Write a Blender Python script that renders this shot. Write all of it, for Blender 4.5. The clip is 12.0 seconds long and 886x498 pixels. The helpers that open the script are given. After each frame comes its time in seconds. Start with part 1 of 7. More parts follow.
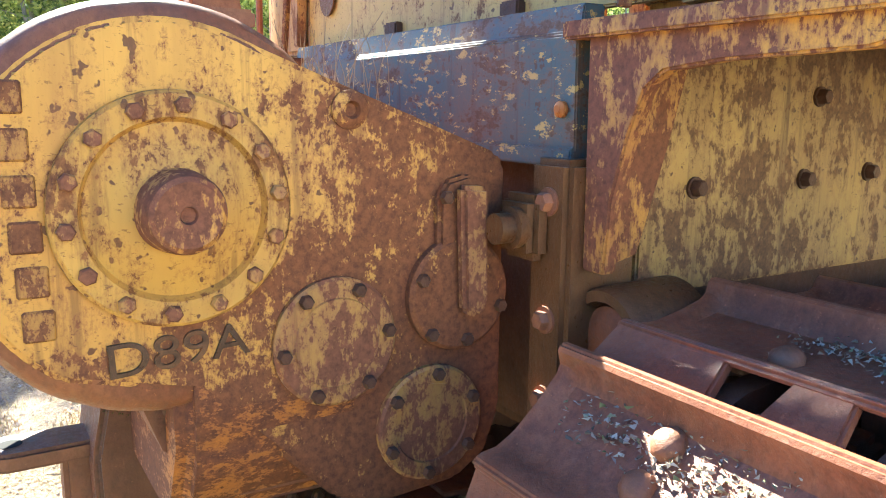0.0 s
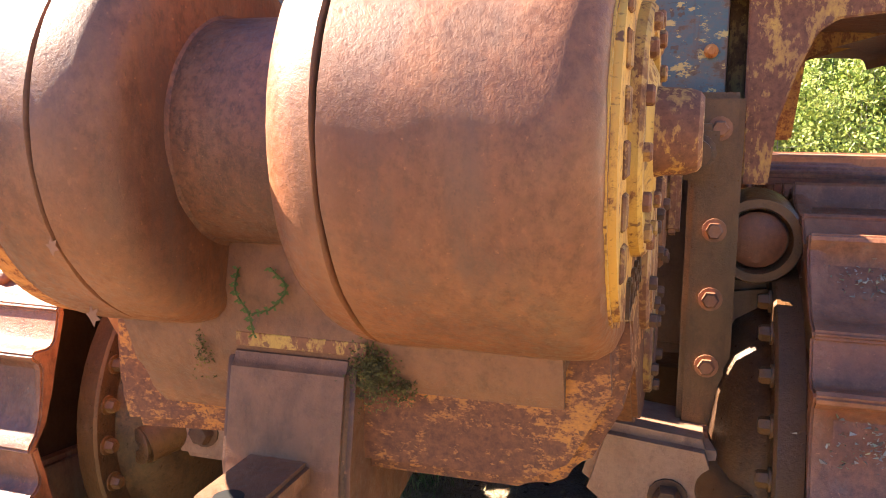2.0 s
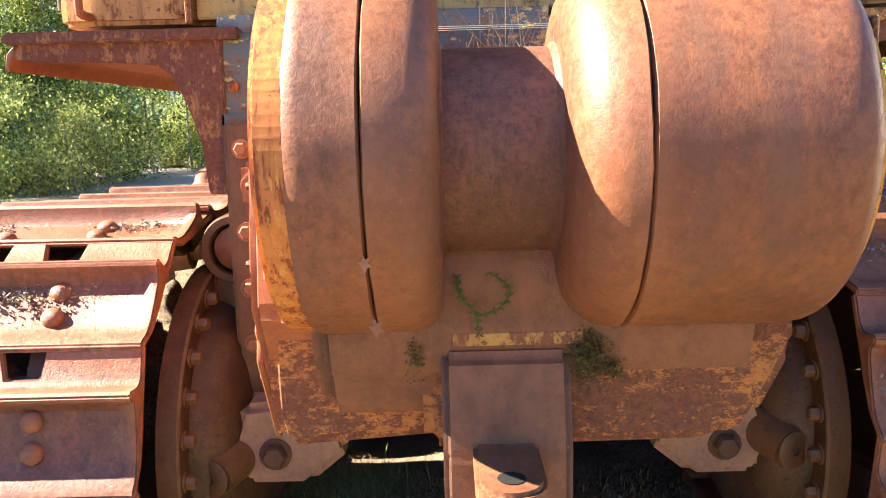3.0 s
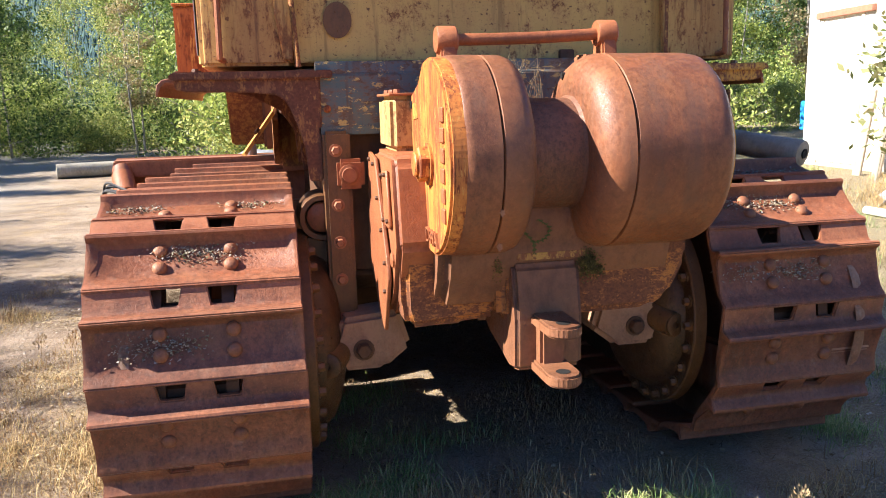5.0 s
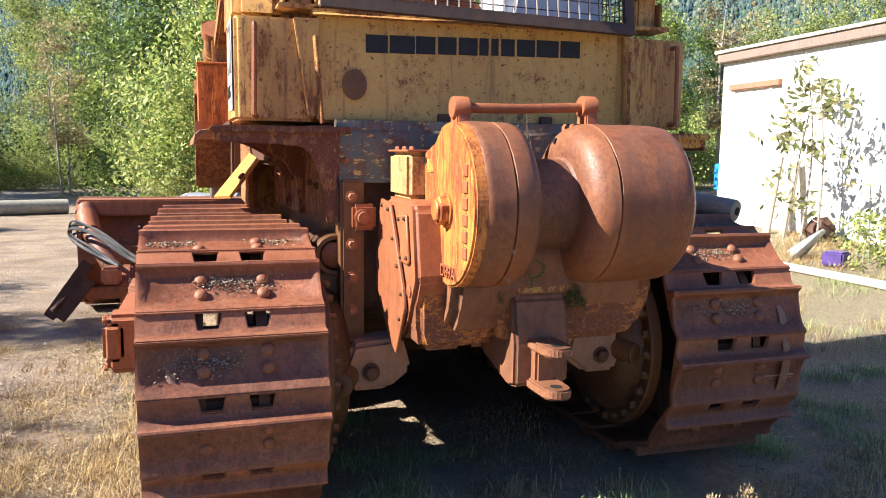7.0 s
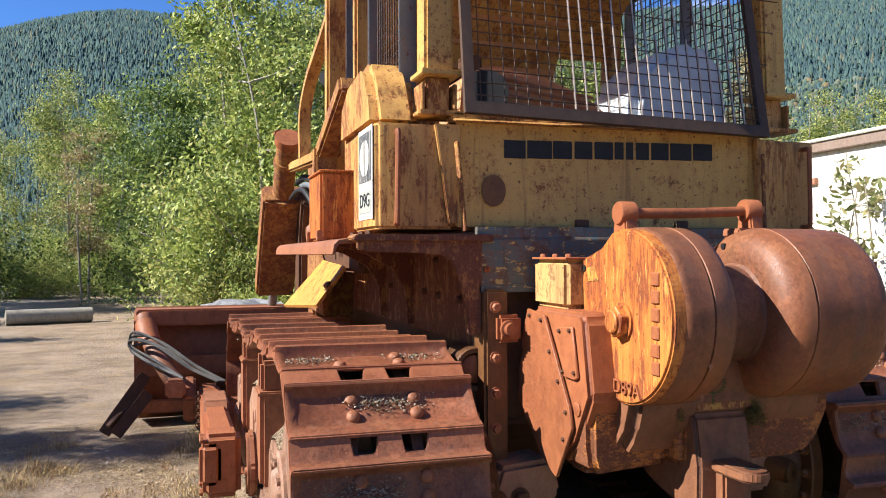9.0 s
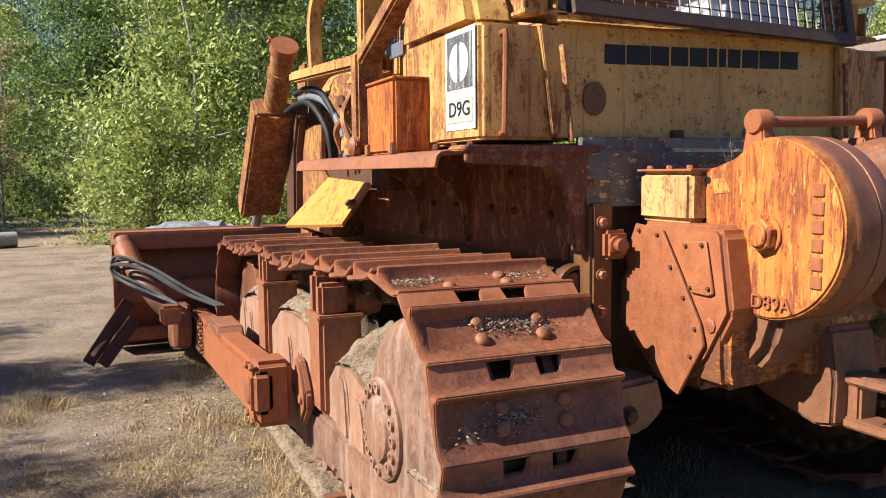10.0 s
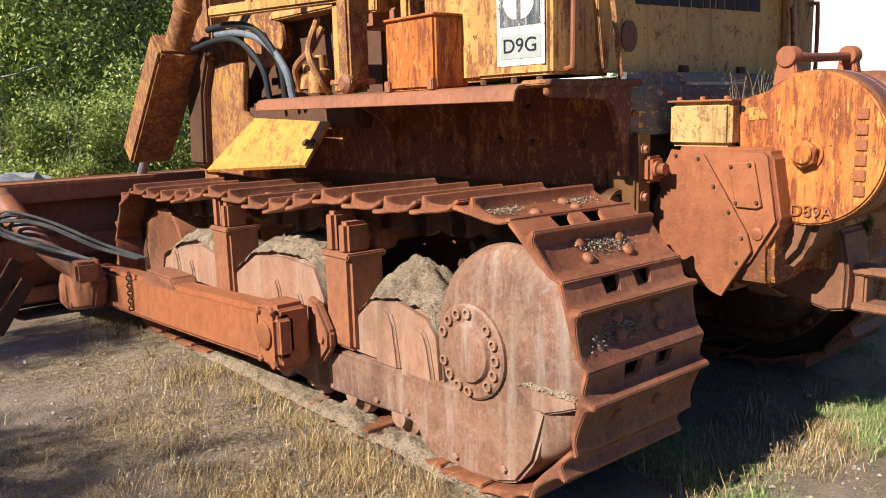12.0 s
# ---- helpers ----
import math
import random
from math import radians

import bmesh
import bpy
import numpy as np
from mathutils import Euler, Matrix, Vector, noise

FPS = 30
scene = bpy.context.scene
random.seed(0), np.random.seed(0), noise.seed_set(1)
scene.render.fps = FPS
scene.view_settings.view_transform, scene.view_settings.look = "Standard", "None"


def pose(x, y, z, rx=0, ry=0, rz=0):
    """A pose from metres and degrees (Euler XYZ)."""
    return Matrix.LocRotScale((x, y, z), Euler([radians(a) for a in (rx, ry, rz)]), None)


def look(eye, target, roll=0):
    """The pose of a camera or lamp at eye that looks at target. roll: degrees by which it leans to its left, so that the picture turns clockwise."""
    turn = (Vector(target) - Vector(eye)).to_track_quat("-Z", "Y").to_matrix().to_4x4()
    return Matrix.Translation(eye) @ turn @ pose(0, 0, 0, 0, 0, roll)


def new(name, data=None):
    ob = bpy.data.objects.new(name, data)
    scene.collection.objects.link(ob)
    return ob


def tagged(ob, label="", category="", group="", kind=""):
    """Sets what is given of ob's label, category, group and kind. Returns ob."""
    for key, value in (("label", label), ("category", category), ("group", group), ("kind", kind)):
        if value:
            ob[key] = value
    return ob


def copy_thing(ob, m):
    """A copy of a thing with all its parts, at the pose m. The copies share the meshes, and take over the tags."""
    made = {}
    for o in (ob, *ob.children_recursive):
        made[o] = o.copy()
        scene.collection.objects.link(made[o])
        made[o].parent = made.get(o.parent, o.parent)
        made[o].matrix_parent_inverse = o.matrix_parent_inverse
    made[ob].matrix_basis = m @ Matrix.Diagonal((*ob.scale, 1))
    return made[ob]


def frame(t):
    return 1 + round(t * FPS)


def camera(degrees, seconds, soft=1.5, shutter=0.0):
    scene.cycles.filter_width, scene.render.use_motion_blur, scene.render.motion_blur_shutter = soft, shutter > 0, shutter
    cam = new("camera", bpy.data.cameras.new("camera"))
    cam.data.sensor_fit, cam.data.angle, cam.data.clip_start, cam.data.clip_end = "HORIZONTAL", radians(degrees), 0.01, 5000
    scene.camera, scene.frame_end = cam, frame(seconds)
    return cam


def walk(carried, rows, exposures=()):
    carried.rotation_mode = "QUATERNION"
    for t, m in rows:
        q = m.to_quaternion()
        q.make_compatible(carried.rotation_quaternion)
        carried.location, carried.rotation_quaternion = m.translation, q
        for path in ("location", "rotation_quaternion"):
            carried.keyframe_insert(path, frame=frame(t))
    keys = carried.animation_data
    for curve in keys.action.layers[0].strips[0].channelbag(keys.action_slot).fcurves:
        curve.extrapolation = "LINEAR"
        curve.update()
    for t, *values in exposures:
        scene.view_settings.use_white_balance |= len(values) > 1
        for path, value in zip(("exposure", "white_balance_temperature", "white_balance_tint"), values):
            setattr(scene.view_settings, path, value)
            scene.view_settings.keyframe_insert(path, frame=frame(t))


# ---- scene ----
cam = camera(57.9, 12.0, soft=1.0)
# stops and white balance of the camera on the way
EXPOSURES = [(0, 3.32, 6200, 0), (1.0, 3.22, 6700, 4), (1.5, 2.92, 7200, 12), (2.0, 3.15, 7200, 13), (2.5, 2.95, 7100, 12), (3.0, 2.9, 7000, 11),
             (5.0, 1.92, 6300, 10), (7.0, 1.76, 6150, 10), (7.7, 1.48, 6050, 10), (9.5, 1.22, 6250, 10), (12.0, 0.98, 6250, 9)]
PATH = [
    (0, (1.629, -0.132, 1.479), (-0.053, 0.894, 1.134), 0.6),
    (0.5, (1.444, -0.396, 1.453), (-0.073, 0.865, 1.121), 0.5),
    (1, (1.202, -0.623, 1.451), (-0.067, 0.896, 1.163), 1.3),
    (1.5, (0.929, -0.847, 1.423), (0.064, 0.931, 1.125), 1.3),
    (2, (0.573, -0.965, 1.364), (-0.035, 0.91, 1.023), 0.1),
    (2.5, (0.228, -1.037, 1.377), (-0.146, 0.898, 1.036), -1.5),
    (3, (-0.101, -1.232, 1.377), (-0.124, 0.744, 1.068), -1.6),
    (3.2, (-0.185, -1.35, 1.374), (-0.15, 0.627, 1.073), -1.7),
    (4.8, (-0.8, -2.156, 1.484), (-0.388, -0.23, 1.134), -1.3),
    (5, (-0.837, -2.248, 1.494), (-0.428, -0.324, 1.133), -1.5),
    (5.5, (-0.992, -2.396, 1.498), (-0.541, -0.483, 1.127), -1.5),
    (6, (-1.205, -2.496, 1.491), (-0.675, -0.597, 1.155), -1.3),
    (6.5, (-1.251, -2.567, 1.509), (-0.657, -0.683, 1.196), 0.2),
    (7, (-1.26, -2.603, 1.52), (-0.651, -0.713, 1.279), 0.6),
    (7.5, (-1.279, -2.618, 1.545), (-0.712, -0.7, 1.564), 0.4),
    (7.7, (-1.304, -2.609, 1.549), (-0.755, -0.691, 1.692), 0.6),
    (9.3, (-1.914, -2.132, 1.535), (-1.261, -0.243, 1.467), -1.0),
    (9.5, (-2.028, -2.043, 1.519), (-1.314, -0.179, 1.395), -0.9),
    (10, (-2.361, -1.821, 1.518), (-1.561, 0.003, 1.33), -0.5),
    (10.5, (-2.584, -1.584, 1.479), (-1.687, 0.189, 1.25), -1.1),
    (11, (-2.807, -1.363, 1.503), (-1.737, 0.304, 1.227), -1.8),
    (11.5, (-3.119, -1.251, 1.519), (-1.93, 0.328, 1.211), -2.0),
    (12, (-3.405, -1.354, 1.513), (-2.149, 0.165, 1.172), -1.6),
]
walk(cam, [(t, look(eye, target, roll)) for t, eye, target, roll in PATH], EXPOSURES)

# ---- world, sun, exposure ----
SUN_EL, SUN_AZ = 37.5, 88.0          # azimuth turned from +y towards -x
world = bpy.data.worlds.new("world")
scene.world = world
world.use_nodes = True
wn = world.node_tree
bgn = wn.nodes["Background"]
sky = wn.nodes.new("ShaderNodeTexSky")
sky.sky_type = "NISHITA"
sky.sun_disc = False
sky.sun_elevation = radians(SUN_EL)
sky.sun_rotation = radians(-SUN_AZ)
sky.air_density, sky.dust_density, sky.ozone_density, sky.altitude = 1.0, 0.0, 6.0, 2500
# a few white clouds in the blue
tcw = wn.nodes.new("ShaderNodeTexCoord")
mpw = wn.nodes.new("ShaderNodeMapping")
mpw.inputs["Scale"].default_value = (1.0, 1.0, 2.6)
mpw.inputs["Location"].default_value = (0.35, 0.1, 0.0)
cln = wn.nodes.new("ShaderNodeTexNoise")
cln.inputs["Scale"].default_value = 2.6
cln.inputs["Detail"].default_value = 8
cln.inputs["Roughness"].default_value = 0.55
clr = wn.nodes.new("ShaderNodeValToRGB")
clr.color_ramp.elements[0].position, clr.color_ramp.elements[1].position = 0.61, 0.68
clm = wn.nodes.new("ShaderNodeMix")
clm.data_type = "RGBA"
clm.inputs[7].default_value = (7.0, 7.2, 7.6, 1)
wn.links.new(tcw.outputs["Generated"], mpw.inputs[0])
wn.links.new(mpw.outputs[0], cln.inputs["Vector"])
wn.links.new(cln.outputs["Fac"], clr.inputs[0])
wn.links.new(clr.outputs[0], clm.inputs[0])
tint = wn.nodes.new("ShaderNodeMix")
tint.data_type, tint.blend_type = "RGBA", "MULTIPLY"
tint.inputs[0].default_value = 1.0
tint.inputs[7].default_value = (0.76, 1.0, 1.28, 1)
wn.links.new(sky.outputs[0], tint.inputs[6])
wn.links.new(tint.outputs[2], clm.inputs[6])
wn.links.new(clm.outputs[2], bgn.inputs[0])
bgn.inputs[1].default_value = 0.064
sun = new("sun", bpy.data.lights.new("sun", "SUN"))
sun.data.energy, sun.data.angle, sun.data.color = 5.0, radians(0.5), (1.0, 0.94, 0.84)
SUN_DIR = Vector((-math.sin(radians(SUN_AZ)) * math.cos(radians(SUN_EL)), math.cos(radians(SUN_AZ)) * math.cos(radians(SUN_EL)), math.sin(radians(SUN_EL))))
sun.matrix_world = look(SUN_DIR * 60, (0, 0, 0))

# ---- materials ----


class Mat:
    """A small builder of node materials."""

    def __init__(self, name, rough=0.7, metal=0.0, spec=0.3):
        self.m = bpy.data.materials.new(name)
        self.m.use_nodes = True
        self.t = self.m.node_tree
        self.b = self.t.nodes["Principled BSDF"]
        self.b.inputs["Roughness"].default_value = rough
        self.b.inputs["Metallic"].default_value = metal
        self.b.inputs["Specular IOR Level"].default_value = spec
        self.geo = self.node("ShaderNodeNewGeometry")
        self.info = self.node("ShaderNodeObjectInfo")
        tc = self.node("ShaderNodeTexCoord")
        self.pos = self.geo.outputs["Position"]
        self.obj = tc.outputs["Object"]

    def node(self, kind):
        return self.t.nodes.new(kind)

    def put(self, sock, value):
        if hasattr(value, "links"):
            self.t.links.new(value, sock)
        else:
            sock.default_value = value

    def noise(self, scale, detail=6.0, rough=0.6, stretch=(1, 1, 1), vec=None, dist=0.0, seed=0.0):
        mp = self.node("ShaderNodeMapping")
        mp.inputs["Scale"].default_value = stretch
        mp.inputs["Location"].default_value = (seed, seed * 1.7, seed * 0.6)
        self.t.links.new(vec or self.pos, mp.inputs[0])
        n = self.node("ShaderNodeTexNoise")
        n.inputs["Scale"].default_value = scale
        n.inputs["Detail"].default_value = detail
        n.inputs["Roughness"].default_value = rough
        n.inputs["Distortion"].default_value = dist
        self.t.links.new(mp.outputs[0], n.inputs["Vector"])
        return n.outputs["Fac"]

    def ramp(self, fac, stops, ease="LINEAR"):
        r = self.node("ShaderNodeValToRGB")
        r.color_ramp.interpolation = ease
        while len(r.color_ramp.elements) < len(stops):
            r.color_ramp.elements.new(0.5)
        for e, (p, c) in zip(r.color_ramp.elements, stops):
            e.position = p
            e.color = (c, c, c, 1) if isinstance(c, (int, float)) else (*c, 1)
        self.t.links.new(fac, r.inputs[0])
        return r.outputs[0]

    def mix(self, fac, a, b, mode="MIX"):
        n = self.node("ShaderNodeMix")
        n.data_type, n.blend_type = "RGBA", mode
        for sock, v in ((n.inputs[0], fac), (n.inputs[6], a), (n.inputs[7], b)):
            self.put(sock, (*v, 1) if isinstance(v, tuple) and len(v) == 3 else v)
        return n.outputs[2]

    def math(self, op, a, b=0.5):
        n = self.node("ShaderNodeMath")
        n.operation = op
        self.put(n.inputs[0], a)
        self.put(n.inputs[1], b)
        return n.outputs[0]

    def bump(self, height, strength=0.4, dist=0.01):
        n = self.node("ShaderNodeBump")
        n.inputs["Strength"].default_value = strength
        n.inputs["Distance"].default_value = dist
        self.t.links.new(height, n.inputs["Height"])
        if self.b.inputs["Normal"].links:
            self.t.links.new(self.b.inputs["Normal"].links[0].from_socket, n.inputs["Normal"])
        self.t.links.new(n.outputs[0], self.b.inputs["Normal"])

    def done(self, colour, rough=None):
        self.put(self.b.inputs["Base Color"], colour)
        if rough is not None:
            self.put(self.b.inputs["Roughness"], rough)
        return self.m


def rust(name, dark, mid, light, seed=0.0, dust=0.0, rough=0.62, relief=1.0, runs=None, gouged=False):
    k = Mat(name, rough, 0.0, 0.35)
    big = k.noise(3.2, 8, 0.62, seed=seed)
    streak = k.noise(9.0, 6, 0.6, (1, 1, 0.22), seed=seed + 3)
    fine = k.noise(90.0, 4, 0.7, seed=seed + 5)
    c = k.ramp(big, ((0.3, dark), (0.5, mid), (0.72, light)))
    c = k.mix(k.math("MULTIPLY", k.ramp(streak, ((0.42, 0.0), (0.7, 1.0))), 0.30), c, dark)
    c = k.mix(k.ramp(fine, ((0.34, 0.6), (0.56, 0.0))), c, tuple(v * 0.4 for v in dark))
    mott = k.noise(7.5, 10, 0.78, (1, 1, 0.5), seed=seed + 27)
    c = k.mix(k.ramp(mott, ((0.50, 0.0), (0.64, 0.42))), c, (light[0] * 0.9, light[1] * 1.08, light[2] * 1.05))
    c = k.mix(k.ramp(mott, ((0.34, 0.42), (0.47, 0.0))), c, (mid[0] * 1.25, mid[1] * 0.85, mid[2] * 0.6))
    grit = k.noise(260.0, 3, 0.8, seed=seed + 6)
    c = k.mix(k.ramp(grit, ((0.58, 0.0), (0.74, 0.30))), c, light)
    blot = k.noise(23.0, 9, 0.75, (1, 1, 0.6), seed=seed + 11)
    c = k.mix(k.ramp(blot, ((0.53, 0.0), (0.66, 0.48))), c, tuple(v * 0.8 for v in dark))
    c = k.mix(k.ramp(blot, ((0.30, 0.46), (0.44, 0.0))), c, (light[0] * 1.1, light[1] * 0.85, light[2] * 0.6))
    pits = k.noise(150.0, 2, 0.5, seed=seed + 12)
    c = k.mix(k.ramp(pits, ((0.70, 0.0), (0.76, 0.6))), c, tuple(v * 0.45 for v in dark))
    chip = k.noise(120.0, 3, 0.6, seed=seed + 19)
    c = k.mix(k.ramp(chip, ((0.68, 0.0), (0.71, 0.7))), c, (light[0] * 1.3, light[1] * 1.25, light[2] * 1.1))
    drip = k.noise(34.0, 5, 0.6, (1, 1, 0.07), seed=seed + 15)
    c = k.mix(k.ramp(drip, ((0.58, 0.0), (0.72, 0.28))), c, tuple(v * 0.6 for v in dark))
    scuff = k.noise(42.0, 8, 0.8, (1, 1, 0.7), seed=seed + 37)
    c = k.mix(k.ramp(scuff, ((0.38, 0.65), (0.50, 0.0))), c, tuple(v * 0.65 for v in dark))
    c = k.mix(k.ramp(scuff, ((0.56, 0.0), (0.66, 0.45))), c, tuple(v * 1.12 for v in light))
    wide = k.noise(0.9, 4, 0.55, seed=seed + 41)
    c = k.mix(k.ramp(wide, ((0.42, 0.0), (0.66, 0.4))), c, (mid[0] * 1.25, mid[1] * 1.0, mid[2] * 0.75))
    c = k.mix(k.ramp(wide, ((0.34, 0.45), (0.50, 0.0))), c, (dark[0] * 1.2, dark[1] * 1.2, dark[2] * 1.35))
    if dust:
        d = k.noise(26, 8, 0.7, seed=seed + 8)
        c = k.mix(k.ramp(d, ((0.55, 0.0), (0.75, dust))), c, (0.33, 0.27, 0.21))
    if runs:
        w = k.noise(11.0, 7, 0.65, (1, 1, 0.10), seed=seed + 23)
        c = k.mix(k.ramp(w, ((0.50, 0.0), (0.66, 0.55))), c, runs)
    worn = k.math("MULTIPLY", k.ramp(k.geo.outputs["Pointiness"], ((0.515, 0.0), (0.60, 0.75))), k.ramp(blot, ((0.35, 0.3), (0.6, 1.0))))
    c = k.mix(worn, c, (light[0] * 1.15, light[1] * 1.1, light[2] * 1.0))
    if gouged:
        gz = k.noise(20.0, 3, 0.5, (1.0, 1.6, 1.6), seed=seed + 31, dist=1.2)
        k.bump(k.ramp(gz, ((0.60, 0.0), (0.64, 1.0))), -0.45, 0.006)
    k.bump(grit, 0.45 * relief, 0.002)
    k.bump(fine, 0.4 * relief, 0.004)
    k.bump(big, 0.12 * relief, 0.015)
    return k.done(c, k.ramp(fine, ((0.3, rough - 0.12), (0.7, rough + 0.2))))


def peeling(name, paint, paint_dark, under, under_light, amount, scale=9.0, seed=0.0, stretch=(1, 1, 0.6), rough=0.55, flakes=None, slope=None, runs=0.75):
    """Old paint, flaked off in patches down to rusty steel. amount: how much of it is gone (0 to 1)."""
    k = Mat(name, rough, 0.0, 0.35)
    a = k.noise(scale, 10, 0.68, stretch, seed=seed)
    b = k.noise(scale * 0.22, 5, 0.5, seed=seed + 4)
    a2 = k.noise(scale * 4.5, 5, 0.7, stretch, seed=seed + 12)
    mask = k.math("ADD", k.math("MULTIPLY", k.math("ADD", k.math("MULTIPLY", a, 0.62), k.math("MULTIPLY", a2, 0.38)), 0.76), k.math("MULTIPLY", b, 0.24))
    if slope:
        sep = k.node("ShaderNodeSeparateXYZ")
        k.t.links.new(k.pos, sep.inputs[0])
        mask = k.math("ADD", mask, k.math("ADD", k.math("MULTIPLY", sep.outputs[1], slope[0]), k.math("MULTIPLY", sep.outputs[2], slope[1])))
        mask = k.math("ADD", mask, slope[2])
    edge = 0.36 + 0.28 * amount
    gone = k.ramp(mask, ((edge - 0.012, 1.0), (edge + 0.012, 0.0)))
    halo = k.ramp(mask, ((edge, 1.0), (edge + 0.07, 0.0)))
    grime = k.noise(6, 8, 0.65, (1, 1, 0.12), seed=seed + 7)
    tone = k.noise(1.6, 4, 0.5, seed=seed + 2)
    p = k.mix(k.ramp(tone, ((0.3, 0.0), (0.7, 1.0))), paint, paint_dark)
    p = k.mix(k.math("MULTIPLY", k.ramp(grime, ((0.46, 0.0), (0.72, 1.0))), runs), p, under_light)
    drip = k.noise(30.0, 5, 0.65, (1, 1, 0.06), seed=seed + 17)
    p = k.mix(k.ramp(drip, ((0.56, 0.0), (0.66, runs))), p, under)
    spot = k.noise(46.0, 2, 0.5, seed=seed + 18)
    p = k.mix(k.ramp(spot, ((0.66, 0.0), (0.69, 0.9))), p, under)
    p = k.mix(k.math("MULTIPLY", halo, 0.6), p, under_light)
    scr = k.noise(110, 3, 0.8, (0.5, 0.5, 1), seed=seed + 9)
    p = k.mix(k.ramp(scr, ((0.60, 0.0), (0.68, 0.6))), p, under)
    fine = k.noise(80, 4, 0.7, seed=seed)
    u = k.mix(k.ramp(fine, ((0.3, 0.0), (0.7, 1.0))), under, under_light)
    c = k.mix(gone, p, u)
    if flakes:
        fl = k.noise(scale * 2.4, 10, 0.75, stretch, seed=seed + 21)
        c = k.mix(k.ramp(fl, ((0.575, 0.0), (0.59, 1.0))), c, flakes)
    k.bump(gone, -0.35, 0.003)
    k.bump(fine, 0.15, 0.003)
    return k.done(c, k.mix(gone, (rough, rough, rough), (0.8, 0.8, 0.8)))


def plain(name, colour, rough=0.6, metal=0.0, vary=0.25, scale=14.0):
    k = Mat(name, rough, metal)
    n = k.noise(scale, 6, 0.6)
    m = k.noise(scale * 9, 3, 0.6)
    c = k.mix(k.ramp(n, ((0.3, 0.0), (0.7, 1.0))), tuple(v * (1 - vary) for v in colour), tuple(min(1, v * (1 + vary)) for v in colour))
    k.bump(m, 0.15, 0.003)
    return k.done(c)


M_RUST = rust("rusty_steel", (0.085, 0.036, 0.022), (0.20, 0.079, 0.042), (0.33, 0.136, 0.070), 1, 0, 0.52)
M_SHOE = rust("rusty_shoe_steel", (0.092, 0.037, 0.023), (0.225, 0.083, 0.043), (0.37, 0.146, 0.074), 4, 0.2, 0.46)
M_DARK = rust("dark_oily_steel", (0.025, 0.013, 0.009), (0.060, 0.030, 0.018), (0.12, 0.055, 0.030), 7, 0.08)
M_CASE = rust("red_brown_cast_iron", (0.085, 0.030, 0.016), (0.205, 0.068, 0.031), (0.34, 0.122, 0.052), 10, 0, 0.50)
# brown iron of winch case and hitch, its colour darkened for the shade there
M_SHADED_IRON = rust("shaded_brown_cast_iron", (0.060, 0.029, 0.018), (0.138, 0.060, 0.034), (0.25, 0.108, 0.055), 82, 0.05, 0.50)
M_FRAME = rust("dusty_weathered_steel", (0.12, 0.062, 0.043), (0.24, 0.122, 0.08), (0.36, 0.205, 0.135), 13, 0.4)
M_TFRAME = rust("streaked_track_frame_steel", (0.11, 0.056, 0.036), (0.23, 0.115, 0.072), (0.35, 0.20, 0.135), 63, 0.6, runs=(0.36, 0.29, 0.23))
M_DRIVE = rust("brown_drive_housing", (0.022, 0.012, 0.009), (0.078, 0.037, 0.018), (0.165, 0.076, 0.030), 66, 0.08, 0.36)
M_ORANGE = peeling("orange_rusty_paint", (0.56, 0.205, 0.042), (0.45, 0.125, 0.026), (0.13, 0.036, 0.014), (0.29, 0.076, 0.020), 0.38, 24, 2, (1, 1, 0.16), flakes=(0.56, 0.25, 0.06))
M_WYELLOW = peeling("peeling_yellow_paint", (0.66, 0.36, 0.07), (0.56, 0.27, 0.05), (0.105, 0.036, 0.018), (0.25, 0.095, 0.035), 0.43, 34, 5, (1, 1, 0.7), slope=(-0.19, 0.16, -0.175), runs=0.5)
M_GUARD = peeling("orange_yellow_guard_paint", (0.62, 0.31, 0.055), (0.55, 0.25, 0.045), (0.14, 0.05, 0.02), (0.36, 0.14, 0.035), 0.30, 26, 29, (1, 1, 0.6), runs=0.45)
M_YELLOW = peeling("faded_yellow_paint", (0.60, 0.39, 0.12), (0.52, 0.31, 0.085), (0.11, 0.045, 0.02), (0.34, 0.16, 0.055), 0.22, 26, 8, (1, 1, 0.8), runs=0.4)
M_YSIDE = peeling("rust_streaked_yellow_paint", (0.57, 0.35, 0.11), (0.49, 0.26, 0.07), (0.13, 0.048, 0.022), (0.33, 0.14, 0.045), 0.36, 20, 11, (1, 1, 0.35))
M_BLUE = peeling("flaked_blue_paint", (0.07, 0.12, 0.13), (0.08, 0.10, 0.10), (0.10, 0.055, 0.035), (0.18, 0.105, 0.065), 0.38, 14, 14, (0.6, 1, 1.2), flakes=(0.50, 0.33, 0.11))
M_FENDER = peeling("rusty_fender_paint", (0.45, 0.24, 0.06), (0.36, 0.18, 0.045), (0.13, 0.048, 0.025), (0.25, 0.10, 0.05), 0.47, 26, 17, (1, 1, 0.6))
M_SIDEWALL = peeling("yellow_sheet_over_rust", (0.46, 0.285, 0.085), (0.37, 0.215, 0.06), (0.10, 0.05, 0.028), (0.22, 0.115, 0.05), 0.46, 18, 57, (1, 1, 0.6))
M_OLDRED = peeling("rust_red_sheet_with_yellow_flecks", (0.40, 0.20, 0.045), (0.30, 0.14, 0.035), (0.085, 0.032, 0.018), (0.17, 0.062, 0.032), 0.60, 22, 19, (1, 1, 0.5))
